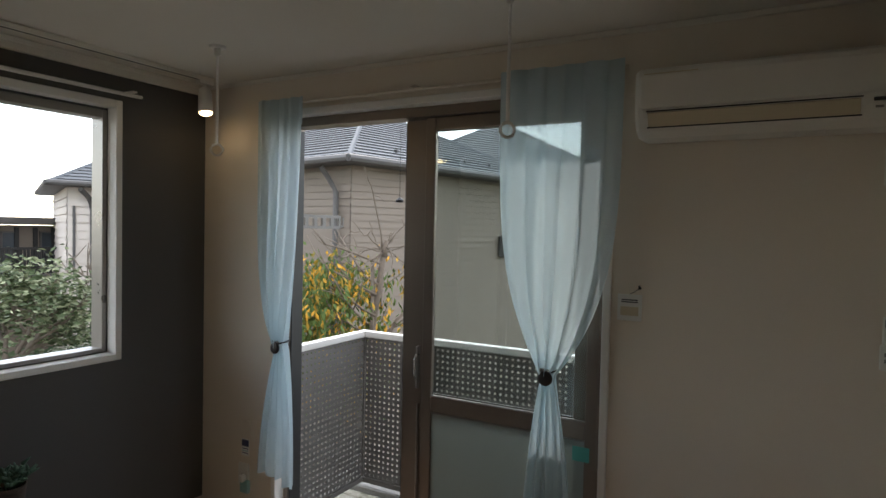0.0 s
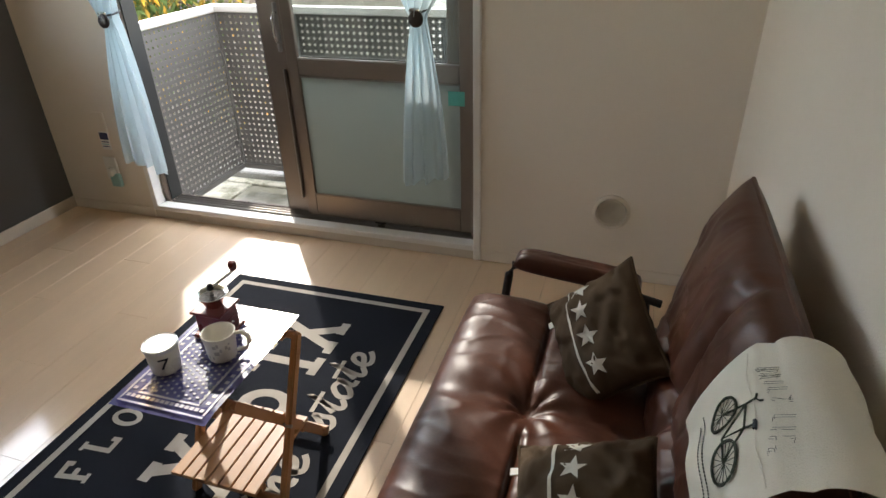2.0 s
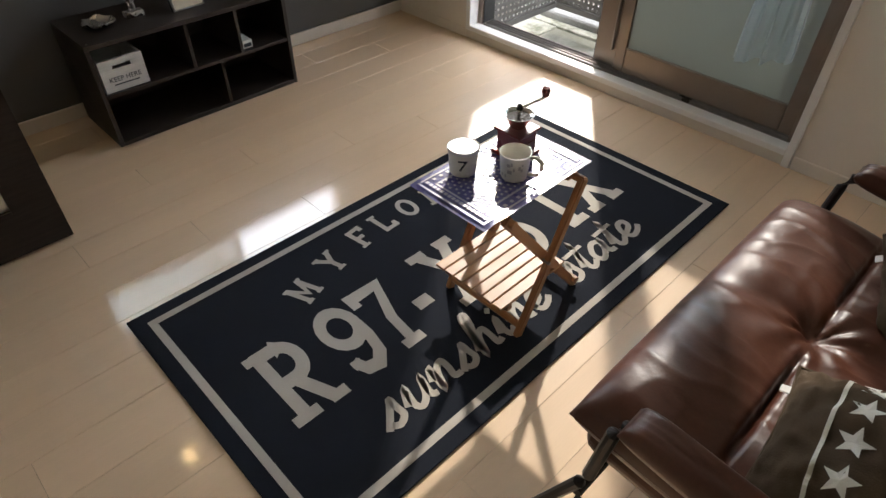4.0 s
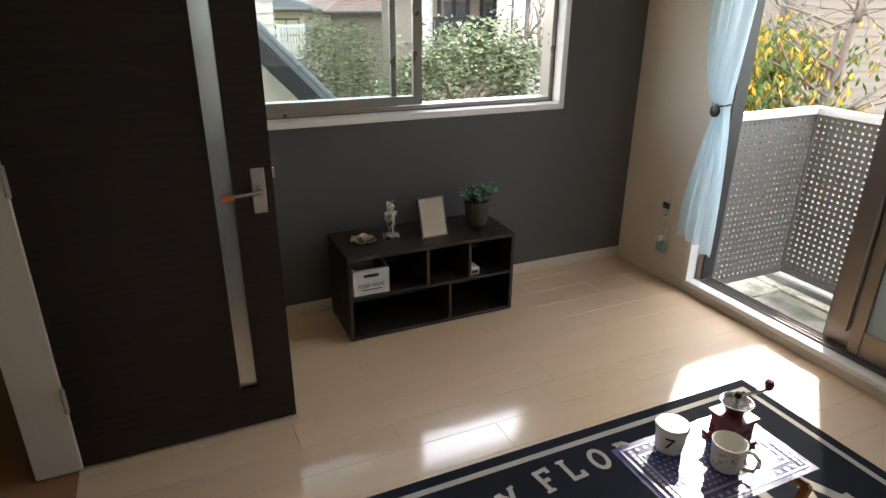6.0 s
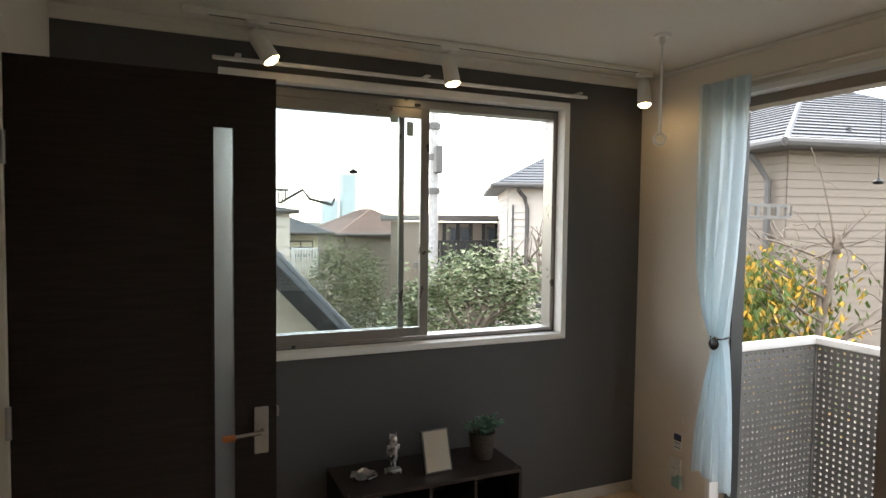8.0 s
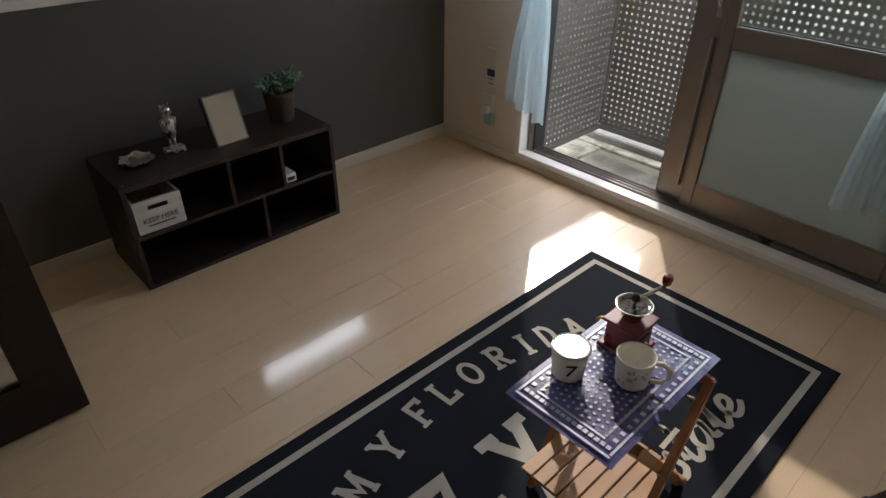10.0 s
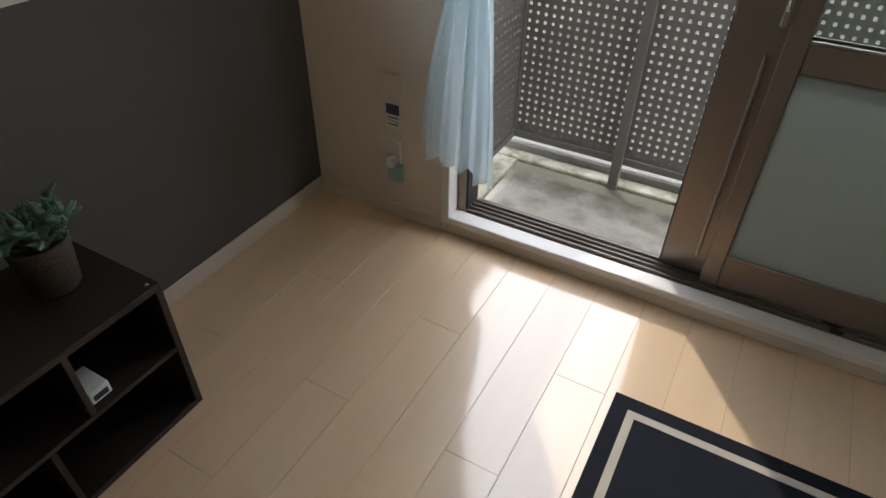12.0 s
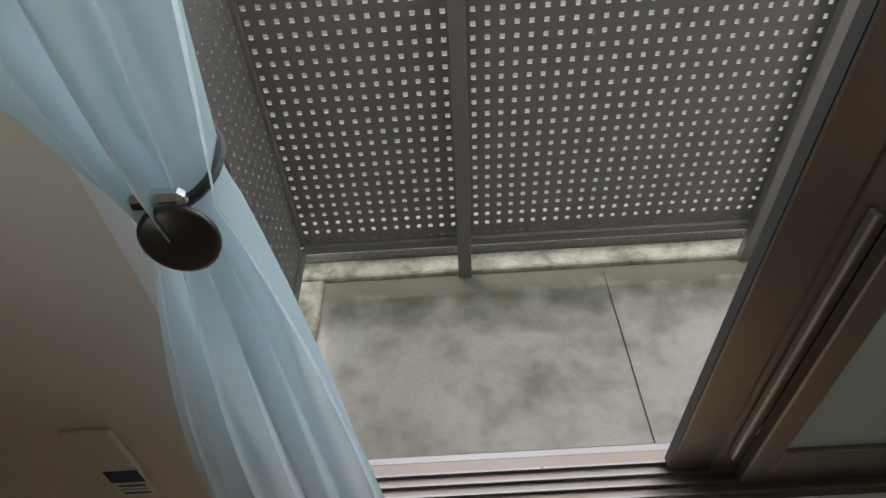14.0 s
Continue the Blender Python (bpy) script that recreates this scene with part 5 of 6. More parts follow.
def towel():
    """A printed linen cloth over the top of the sofa back."""
    t = thing("tea_towel", "natural linen towel printed with a bicycle, draped on the sofa back", "towel")
    w = 0.252
    nu, nv = 44, 24

    def spot(s, v, lift=0.0):
        """s: 0 at the front hem to 1 at the rear hem; v: across."""
        d = s * 0.42 + 0.006 * (1 + v) * (1 - s)
        front = 0.195
        off = 0.006 * math.sin(5 * v + 3 * s) * (1 - s)
        if d < front:
            lx, lz = 0.255 - (front - d), 0.0775 * max(1 - abs((0.255 - (front - d)) / 0.276) ** 4.4, 0) ** 0.42 + 0.014
        else:
            a = min((d - front) / 0.12, 1.0) * math.pi
            r = 0.05
            lx = 0.255 + r * math.sin(min(a, math.pi)) * 0.6
            lz = 0.05 * math.cos(a) - 0.005
            if d - front > 0.12:
                lx -= (d - front - 0.12)
                lz = -0.062
        return Vector((lx, v * w / 2 * (1 + 0.04 * math.sin(4 * s)) - 0.287 - 0.012 * s + off, lz + lift + 0.003 * math.sin(7 * v + 11 * s)))

    bm = bmesh.new()
    g = [[bm.verts.new(spot(i / nu, 2 * j / nv - 1)) for j in range(nv + 1)] for i in range(nu + 1)]
    for i in range(nu):
        for j in range(nv):
            bm.faces.new((g[i][j], g[i + 1][j], g[i + 1][j + 1], g[i][j + 1]))
    placed(bm, BACK)
    part("cloth", bm, M_LINEN, t, smooth=True)

    def draw(name, lines, w2, m=M_INK):
        bm = bmesh.new()
        for ln in lines:
            add_tube(bm, [BACK @ spot(s, v, 0.0028) for s, v in ln], w2, 4)
        part(name, bm, m, t)

    ring = lambda s, v, r: [(s + r * 0.36 * math.cos(a), v + r * math.sin(a)) for a in [k * math.pi / 14 for k in range(29)]]
    W1, W2, R = (0.265, 0.28), (0.26, -0.31), 0.20
    for wx in (W1, W2):
        draw("wheel", [ring(*wx, R), ring(*wx, R * 0.93)], 0.0013, M_INKG)
        draw("spokes", [[(wx[0] + R * 0.35 * math.cos(a), wx[1] + R * 0.97 * math.sin(a)), (wx[0] - R * 0.35 * math.cos(a), wx[1] - R * 0.97 * math.sin(a))] for a in [k * math.pi / 8 for k in range(8)]], 0.0005, M_INKG)
    draw("bicycle_frame", [[W1, (0.372, 0.16), (0.362, -0.14), W2], [(0.372, 0.16), (0.265, -0.06), (0.362, -0.14)], [W2, (0.265, -0.06)], [(0.372, 0.16), (0.41, 0.15), (0.418, 0.10), (0.43, 0.08)], [(0.41, 0.15), (0.418, 0.20)], [(0.362, -0.14), (0.40, -0.17)]], 0.0014, M_INKG)
    draw("bicycle_seat", [[(0.40, -0.23), (0.40, -0.12)]], 0.0026, M_INK)
    for k, (s, h) in enumerate(((0.145, 0.62), (0.115, 0.55))):
        draw("print_line", [[(s, -h + 0.04 * n), (s, -h + 0.04 * n + 0.025)] for n in range(int(2 * h / 0.04))], 0.0009, M_INKG)
    # outlined capitals that read from the sofa's north end
    caps = {"D": [[(0, 0), (0, 1), (0.5, 0.85), (0.6, 0.5), (0.5, 0.15), (0, 0)]], "A": [[(0, 0), (0.3, 1), (0.6, 0)], [(0.12, 0.4), (0.48, 0.4)]], "I": [[(0.3, 0), (0.3, 1)]], "L": [[(0.05, 1), (0.05, 0), (0.55, 0)]], "Y": [[(0, 1), (0.3, 0.5), (0.6, 1)], [(0.3, 0.5), (0.3, 0)]], "F": [[(0.05, 0), (0.05, 1), (0.55, 1)], [(0.05, 0.5), (0.45, 0.5)]], "E": [[(0.55, 0), (0.05, 0), (0.05, 1), (0.55, 1)], [(0.05, 0.5), (0.45, 0.5)]]}
    for n, ch in enumerate("DAILY LIFE"):
        if ch == " ":
            continue
        v = 0.56 - 0.12 * n
        dip = 0.02 * ((n - 4.5) / 4.5) ** 2
        for o in (-0.011, 0.011):
            draw("letter", [[(0.452 - dip + 0.036 * y + o * 0.2, v - 0.095 * x + o) for x, y in ln] for ln in caps[ch]], 0.00045, M_INKP)
    draw("fold_line", [[(0.40, v / 10) for v in range(-9, 10)]], 0.0007, M_LINEN)


M_INKP = mat("pale_ink", (0.16, 0.165, 0.145), 0.9)
M_INKG = mat("green_black_print", (0.035, 0.045, 0.03), 0.9)
towel()


# ---- folding table and what stands on it ----
M_CLOTH = mat("blue_bandana", (0.13, 0.13, 0.40), 0.3, var=0.12, scale=30, bump=0.03, fine=300, coat=0.12)
M_BLUE = mat("royal_blue_print", (0.07, 0.08, 0.34), 0.5, var=0.1)
M_PALEPRINT = mat("pale_print", (0.55, 0.55, 0.72), 0.3, var=0.1, coat=0.12)
TX0, TX1, TY0, TY1, TZ = 1.872, 2.104, -1.578, -1.20, 0.484


def folding_table():
    t = thing("folding_table", "small folding wooden table with a slatted lower shelf", "table")
    n = 7
    for k in range(n):
        x = TX0 + 0.008 + (TX1 - TX0 - 0.016) * k / n
        part("top_slat", box(x + 0.001, x + (TX1 - TX0 - 0.016) / n - 0.002, TY0 + 0.01, TY1 - 0.005, TZ - 0.014, TZ - 0.003, 0.002), M_WOOD, t)
    for y in (TY0 + 0.05, TY1 - 0.05):
        part("rail", box(TX0 + 0.01, TX1 - 0.01, y - 0.012, y + 0.012, TZ - 0.036, TZ - 0.0145, 0.003), M_WOOD, t)
    for x in (1.845, 2.115):
        for (ya, za), (yb, zb), dx in (((-1.225, 0.455), (-1.425, 0.008), 0.0), ((-1.505, 0.46), (-1.135, 0.008), -0.021 if x > 2 else 0.021)):
            a, b = Vector((x + dx, ya, za)), Vector((x + dx, yb, zb))
            d = (b - a).normalized()
            nrm = Vector((1, 0, 0)).cross(d)
            bm = bmesh.new()
            vs = []
            for p in (a, b):
                for sx, sn in ((-1, -1), (1, -1), (1, 1), (-1, 1)):
                    vs.append(bm.verts.new(p + Vector((0.009 * sx, 0, 0)) + nrm * 0.0135 * sn))
            for q in ((0, 1, 2, 3), (7, 6, 5, 4), (0, 4, 5, 1), (1, 5, 6, 2), (2, 6, 7, 3), (3, 7, 4, 0)):
                bm.faces.new([vs[i] for i in q])
            bmesh.ops.bevel(bm, geom=list(bm.edges), offset=0.004, segments=2, affect="EDGES")
            part("leg", bm, M_WOOD, t)
        part("bolt", tube([(x - 0.012, -1.335, 0.235), (x + 0.012, -1.335, 0.235)], 0.005, 10), M_SILVER, t)
    for y, z in ((-1.228, 0.448), (-1.49, 0.445), (-1.412, 0.04), (-1.155, 0.045)):
        part("stretcher", tube([(1.845, y, z), (2.115, y, z)], 0.011, 10), M_WOOD, t)
    for k in range(7):
        x = 1.857 + 0.0358 * k
        part("shelf_slat", box(x, x + 0.0315, -1.495, -1.225, 0.150, 0.160, 0.0015), M_SLAT, t)
    for y in (-1.46, -1.25):
        part("shelf_rail", box(1.855, 2.105, y - 0.01, y + 0.01, 0.132, 0.1495, 0.002), M_WOOD, t)


folding_table()


def bandana():
    c = thing("table_cloth", "glossy blue paisley mat spread on the table", "cloth")
    bm = bmesh.new()
    n = 30
    g = []
    for i in range(n + 1):
        row = []
        for j in range(n + 1):
            u, v = i / n, j / n
            z = TZ + 0.0015 * noise.noise(Vector((u * 4, v * 6, 1))) + 0.0015
            row.append(bm.verts.new((TX0 - 0.006 + (TX1 - TX0 + 0.012) * u, TY0 - 0.012 + (TY1 - TY0 + 0.02) * v, z - 0.004 * max(0, 0.08 - v) / 0.08)))
        g.append(row)
    for i in range(n):
        for j in range(n):
            bm.faces.new((g[i][j], g[i + 1][j], g[i + 1][j + 1], g[i][j + 1]))
    bmesh.ops.solidify(bm, geom=list(bm.faces), thickness=0.0012)
    part("cotton", bm, M_CLOTH, c, smooth=True)
    rnd = random.Random(6)
    bm = bmesh.new()
    z = TZ + 0.0036
    for k in range(2):
        o = 0.008 + 0.03 * k
        for bx in ((TX0 + o, TX1 - o, TY0 + o - 0.008, TY0 + o - 0.003), (TX0 + o, TX1 - o, TY1 - o - 0.003, TY1 - o + 0.002), (TX0 + o, TX0 + o + 0.005, TY0 + o, TY1 - o - 0.004), (TX1 - o - 0.005, TX1 - o, TY0 + o, TY1 - o - 0.004)):
            add_box(bm, *bx, z - 0.0006, z)
    part("border_print", bm, M_PALEPRINT, c, "pale border print")
    bm = bmesh.new()
    for i in range(11):
        for j in range(19):
            x, y = TX0 + 0.045 + i * 0.0145, TY0 + 0.045 + j * 0.0155 + (i % 2) * 0.007
            add_box(bm, x - 0.0028, x + 0.0028, y - 0.0028, y + 0.0028, z - 0.0006, z)
    for k in range(60):
        a = k / 60 * 4
        side, s = int(a), a - int(a)
        x = (TX0 + 0.022 + (TX1 - TX0 - 0.044) * s, TX1 - 0.022, TX1 - 0.022 - (TX1 - TX0 - 0.044) * s, TX0 + 0.022)[side]
        y = (TY0 + 0.02, TY0 + 0.02 + (TY1 - TY0 - 0.04) * s, TY1 - 0.02, TY1 - 0.02 - (TY1 - TY0 - 0.04) * s)[side]
        add_box(bm, x - 0.005, x + 0.004, y - 0.004, y + 0.005, z - 0.0006, z)
    part("dot_print", bm, M_PALEPRINT, c, "pale dots and paisley")


bandana()
M_CERAMIC = mat("cream_ceramic", (0.72, 0.69, 0.62), 0.3, var=0.06, bump=0.02)
M_TIN = mat("tin_lid", (0.68, 0.67, 0.65), 0.3, metal=0.85, var=0.06)
M_GREYINK = mat("grey_print", (0.45, 0.43, 0.40), 0.6)
CZ = TZ + 0.0045


def tin():
    c = thing("canister", "white canister numbered seven with a silver lid", "canister")
    x, y = 1.918, -1.462
    part("body", lathe([(0.030, 0.0), (0.032, 0.003), (0.037, 0.078), (0.036, 0.08)], 32, (x, y, CZ)), M_CERAMIC, c, smooth=True)
    part("lid", lathe([(0.0385, 0.077), (0.0395, 0.079), (0.0395, 0.086), (0.037, 0.088), (0.034, 0.0865), (0.001, 0.0865)], 32, (x, y, CZ)), M_TIN, c, "silver lid")
    d = Vector((0.66, -0.75, 0)).normalized()
    me = text_mesh("7", 0.05, 0.0006)
    b = bmesh.new()
    b.from_mesh(me)
    side = Vector((-d.y, d.x, 0))
    for v in b.verts:
        a = v.co.x / 0.036
        v.co = Vector((x, y, CZ + 0.042 + v.co.y)) + (d * math.cos(a) + side * math.sin(a)) * (0.0365 + (v.co.y * 0.055) + v.co.z)
    part("number", b, M_INK, c, "black number seven")


def mug():
    c = thing("mug", "cream mug with a grey print", "mug")
    x, y = 2.018, -1.388
    part("body", lathe([(0.030, 0.0), (0.032, 0.003), (0.038, 0.08), (0.039, 0.084), (0.0375, 0.0855), (0.0355, 0.083), (0.030, 0.008), (0.001, 0.006)], 36, (x, y, CZ)), M_CERAMIC, c, smooth=True)
    d = Vector((0.80, 0.30, 0)).normalized()
    o = Vector((x, y, CZ))
    part("handle", tube([o + d * 0.035 + Vector((0, 0, 0.076)), o + d * 0.052 + Vector((0, 0, 0.080)), o + d * 0.066 + Vector((0, 0, 0.066)), o + d * 0.066 + Vector((0, 0, 0.045)), o + d * 0.058 + Vector((0, 0, 0.024)), o + d * 0.036 + Vector((0, 0, 0.018))], 0.0055, 10), M_CERAMIC, c, smooth=True)
    bm = bmesh.new()
    f = Vector((0.45, -0.9, 0)).normalized()
    s = Vector((-f.y, f.x, 0))
    rnd = random.Random(2)
    for k in range(9):
        a, zz = rnd.uniform(-0.8, 0.8), rnd.uniform(0.02, 0.065)
        h, w = rnd.uniform(0.006, 0.016), rnd.uniform(0.05, 0.16)
        r = 0.0318 + zz * 0.078 + 0.0006
        q = [o + (f * math.cos(a + p * w) + s * math.sin(a + p * w)) * (r + (e - 0.5) * h * 0.078) + Vector((0, 0, zz + (e - 0.5) * h)) for p, e in ((-1, 0), (1, 0), (1, 1), (-1, 1))]
        bm.faces.new([bm.verts.new(p) for p in q])
    part("print", bm, M_GREYINK, c, "grey printed motif")


tin()
mug()
M_REDWOOD = mat("red_wood", (0.14, 0.018, 0.014), 0.3, var=0.2, scale=12, bump=0.03)
M_COFFEE = mat("coffee_beans", (0.02, 0.012, 0.008), 0.6, var=0.4, scale=120, bump=0.8)


def grinder():
    c = thing("coffee_grinder", "red wooden hand coffee grinder with a steel hopper", "coffee grinder")
    x, y = 1.952, -1.305
    part("base", box(x - 0.045, x + 0.045, y - 0.045, y + 0.045, CZ, CZ + 0.012, 0.004, 2), M_REDWOOD, c)
    part("body", box(x - 0.035, x + 0.035, y - 0.035, y + 0.035, CZ + 0.0125, CZ + 0.082, 0.003, 2), M_REDWOOD, c)
    dr = part("drawer", box(x + 0.0352, x + 0.039, y - 0.026, y + 0.026, CZ + 0.02, CZ + 0.055, 0.002), M_REDWOOD, c)
    part("drawer_knob", lathe([(0.003, 0.0), (0.006, 0.006), (0.001, 0.01)], 10, (x + 0.041, y, CZ + 0.036)), M_CHROME, dr)
    part("top_plate", box(x - 0.043, x + 0.043, y - 0.043, y + 0.043, CZ + 0.0825, CZ + 0.091, 0.003, 2), M_REDWOOD, c)
    part("hopper", lathe([(0.018, 0.0915), (0.02, 0.095), (0.027, 0.115), (0.037, 0.131), (0.039, 0.134), (0.0365, 0.134), (0.026, 0.117), (0.016, 0.1), (0.001, 0.1)], 32, (x, y, CZ)), M_CHROME, c, "steel hopper", True)
    part("beans", lathe([(0.001, 0.120), (0.031, 0.124), (0.001, 0.128)], 20, (x, y, CZ)), M_COFFEE, c)
    cr = part("crank", tube([(x, y, CZ + 0.10), (x, y, CZ + 0.15), (x + 0.004, y + 0.005, CZ + 0.154), (x + 0.025, y + 0.045, CZ + 0.172), (x + 0.03, y + 0.058, CZ + 0.178)], 0.004, 8), M_CHROME, c, "steel crank")
    part("crank_nut", lathe([(0.008, 0.148), (0.009, 0.152), (0.006, 0.164), (0.001, 0.167)], 12, (x, y, CZ)), M_BLACKMETAL, cr)
    part("knob", lathe([(0.004, 0.176), (0.009, 0.182), (0.011, 0.196), (0.009, 0.206), (0.001, 0.209)], 14, (x + 0.03, y + 0.058, CZ)), M_REDWOOD, cr, "dark red crank knob")
    b = thing("card_box", "small blue card box beside the coffee grinder", "box")
    part("carton", box(1.905, 1.94, -1.285, -1.215, CZ, CZ + 0.03, 0.0015), M_BLUE, b)
    part("print", box(1.912, 1.933, -1.275, -1.225, CZ + 0.0301, CZ + 0.0307), M_PALEPRINT, b)


grinder()
for ob in list(scene.objects):
    if ob.parent is None and ob.name.split('.')[0] in ('canister', 'mug', 'coffee_grinder'):
        for piece in ob.children_recursive:
            piece.data.transform(Matrix.Translation((0, 0, CZ)) @ Matrix.Diagonal((1, 1, 0.82, 1)) @ Matrix.Translation((0, 0, -CZ)))
# ---- outside ----
M_GROUND = mat("garden_ground", (0.10, 0.095, 0.075), 0.95, var=0.4, scale=0.8, bump=0.5, fine=20)
M_SIDING = mat("beige_siding", (0.215, 0.175, 0.14), 0.8, var=0.06, scale=2, bump=0.05)
M_SIDING2 = mat("pale_siding", (0.60, 0.53, 0.47), 0.8, var=0.05, scale=2, bump=0.05)
M_ROOF = mat("slate_roof", (0.15, 0.158, 0.17), 0.8, var=0.15, scale=3, bump=0.1, spec=0.25)
# near-black colour for the shaded gap under each row of slates
M_SLATE_SHADE = mat("slate_butt_shade", (0.035, 0.035, 0.038), 0.9)
M_ROOFRED = mat("red_brown_roof", (0.26, 0.16, 0.13), 0.7, var=0.15, scale=3, bump=0.1)
M_GUTTER = mat("grey_gutter", (0.085, 0.078, 0.074), 0.5, var=0.08)
M_DARKGLASS = mat("dark_house_glass", (0.05, 0.06, 0.07), 0.15, var=0.1, bump=0)
M_BARK = mat("grey_bark", (0.17, 0.135, 0.105), 0.9, var=0.3, scale=20, bump=0.5)
GZ = -3.2
# overhang added out of view to trim the sun patch from the wide window
structure(mesh_ob("roof_eave", box(-1.25, -0.17, -4.3, 0.9, 2.40, 2.52, 0.01), M_GUTTER), "unseen overhang added above the wide window to cut the sun", "roof")
structure(mesh_ob("ground", box(-600, 600, -600, 600, GZ - 0.5, GZ), M_GROUND), "dark garden ground far below the balcony", "ground")
structure(mesh_ob("wall_lower_storey", box(-0.16, 3.36, -4.3, 0.16, GZ, -0.32), M_SIDING), "storey below the room", "wall")


def courses(bm, p, q, z0, z1, pitch, out, depth=0.012):
    """Lapped boards on the wall from p to q."""
    p, q, out = Vector(p), Vector(q), Vector(out)
    z = z0
    while z < z1 - 0.01:
        h = min(z + pitch, z1)
        a = [bm.verts.new((*(r + out * o), zz)) for r, zz, o in ((p, z, depth), (q, z, depth), (q, h, 0.001), (p, h, 0.001))]
        bm.faces.new(a)
        b = [bm.verts.new((*(r + out * o), z)) for r, o in ((p, 0.0), (q, 0.0), (q, depth), (p, depth))]
        bm.faces.new(b)
        z += pitch
    return bm


def hip_house(name, label, corner, along, across, eave, rise, wall_m, roof_m, over=0.45, pitch=0.16, group=""):
    """A house with a hipped roof. corner: the near corner of its walls; along and across: its two wall vectors."""
    h = thing(name, label, "house", group)
    c, a, b = Vector(corner), Vector(along), Vector(across)
    an, bn = a.normalized(), b.normalized()
    pts = [c, c + a, c + a + b, c + b]
    bm = bmesh.new()
    lo, hi = [bm.verts.new((*p, GZ)) for p in pts], [bm.verts.new((*p, eave)) for p in pts]
    for k in range(4):
        bm.faces.new((lo[k], lo[(k + 1) % 4], hi[(k + 1) % 4], hi[k]))
    part("wall", bm, wall_m, h)
    bm = bmesh.new()
    courses(bm, pts[0], pts[1], GZ, eave - 0.12, pitch, -bn, 0.17 * pitch)
    courses(bm, pts[0], pts[3], GZ, eave - 0.12, pitch, -an, 0.17 * pitch)
    part("siding", bm, wall_m, h)
    o = [pts[0] - an * over - bn * over, pts[1] + an * over - bn * over, pts[2] + an * over + bn * over, pts[3] - an * over + bn * over]
    la, lb = (o[1] - o[0]).length, (o[3] - o[0]).length
    half = min(la, lb) / 2
    if la >= lb:
        r0, r1 = (o[0] + o[3]) / 2 + an * half, (o[1] + o[2]) / 2 - an * half
        faces = ((0, 1, "r1", "r0"), (1, 2, "r1"), (2, 3, "r0", "r1"), (3, 0, "r0"))
    else:
        r0, r1 = (o[0] + o[1]) / 2 + bn * half, (o[2] + o[3]) / 2 - bn * half
        faces = ((1, 2, "r1", "r0"), (2, 3, "r1"), (3, 0, "r0", "r1"), (0, 1, "r0"))
    P = {k: Vector((*v, eave)) for k, v in enumerate(o)}
    P["r0"], P["r1"] = Vector((*r0, eave + rise)), Vector((*r1, eave + rise))
    roof = bmesh.new()
    for f in faces:
        q = [P[k] for k in f]
        nrow = 22
        e0, e1 = q[0], q[1]
        t0, t1 = (q[3], q[2]) if len(q) == 4 else (q[2], q[2])
        nor = (e1 - e0).cross(t0 - e0).normalized()
        if nor.z < 0:
            nor = -nor
        for k in range(nrow):
            s, u = k / nrow, (k + 1) / nrow
            quad = [e0.lerp(t0, s) + nor * 0.028, e1.lerp(t1, s) + nor * 0.028, e1.lerp(t1, u) + nor * 0.004, e0.lerp(t0, u) + nor * 0.004]
            vs = [roof.verts.new(p) for p in quad]
            roof.faces.new(vs)
            # butt face coloured dark to paint the shadow line below the row
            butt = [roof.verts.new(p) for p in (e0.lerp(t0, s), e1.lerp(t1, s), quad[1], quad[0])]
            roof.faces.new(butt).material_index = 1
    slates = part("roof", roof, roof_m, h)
    slates.data.materials.append(M_SLATE_SHADE)
    tagged(slates, kind="stuff")
    bm = bmesh.new()
    for k in range(4):
        add_tube(bm, [P[k], P[(k + 1) % 4]], 0.07, 8)
    part("gutter", bm, M_GUTTER, h)
    bm = bmesh.new()
    so = [bm.verts.new(P[k] - Vector((0, 0, 0.06))) for k in range(4)]
    bm.faces.new(so)
    part("soffit", bm, M_GUTTER, h)
    bm = bmesh.new()
    for f in faces:
        if len(f) == 4:
            add_tube(bm, [P[f[0]], P[f[3]]], 0.05, 6)
            add_tube(bm, [P[f[1]], P[f[2]]], 0.05, 6)
    add_tube(bm, [P["r0"], P["r1"]], 0.06, 6)
    part("ridge", bm, roof_m, h)
    return h, P


def house_window(h, p, n, w, z0, z1):
    """A framed window on a house wall at p, facing n."""
    p, n = Vector((*p, 0)), Vector((*n, 0)).normalized()
    s = Vector((-n.y, n.x, 0))
    m = Matrix((s, n, Vector((0, 0, 1)))).transposed().to_4x4()
    m.translation = p
    bm = bmesh.new()
    for bx in ((-w / 2, -w / 2 + 0.05, z0, z1), (w / 2 - 0.05, w / 2, z0, z1), (-w / 2, w / 2, z0, z0 + 0.05), (-w / 2, w / 2, z1 - 0.05, z1), (-0.025, 0.025, z0, z1)):
        add_box(bm, bx[0], bx[1], 0.0, 0.05, bx[2], bx[3])
    f = part("window", placed(bm, m), M_GUTTER, h)
    part("pane", placed(box(-w / 2 + 0.04, w / 2 - 0.04, 0.012, 0.02, z0 + 0.04, z1 - 0.04), m), M_DARKGLASS, f)


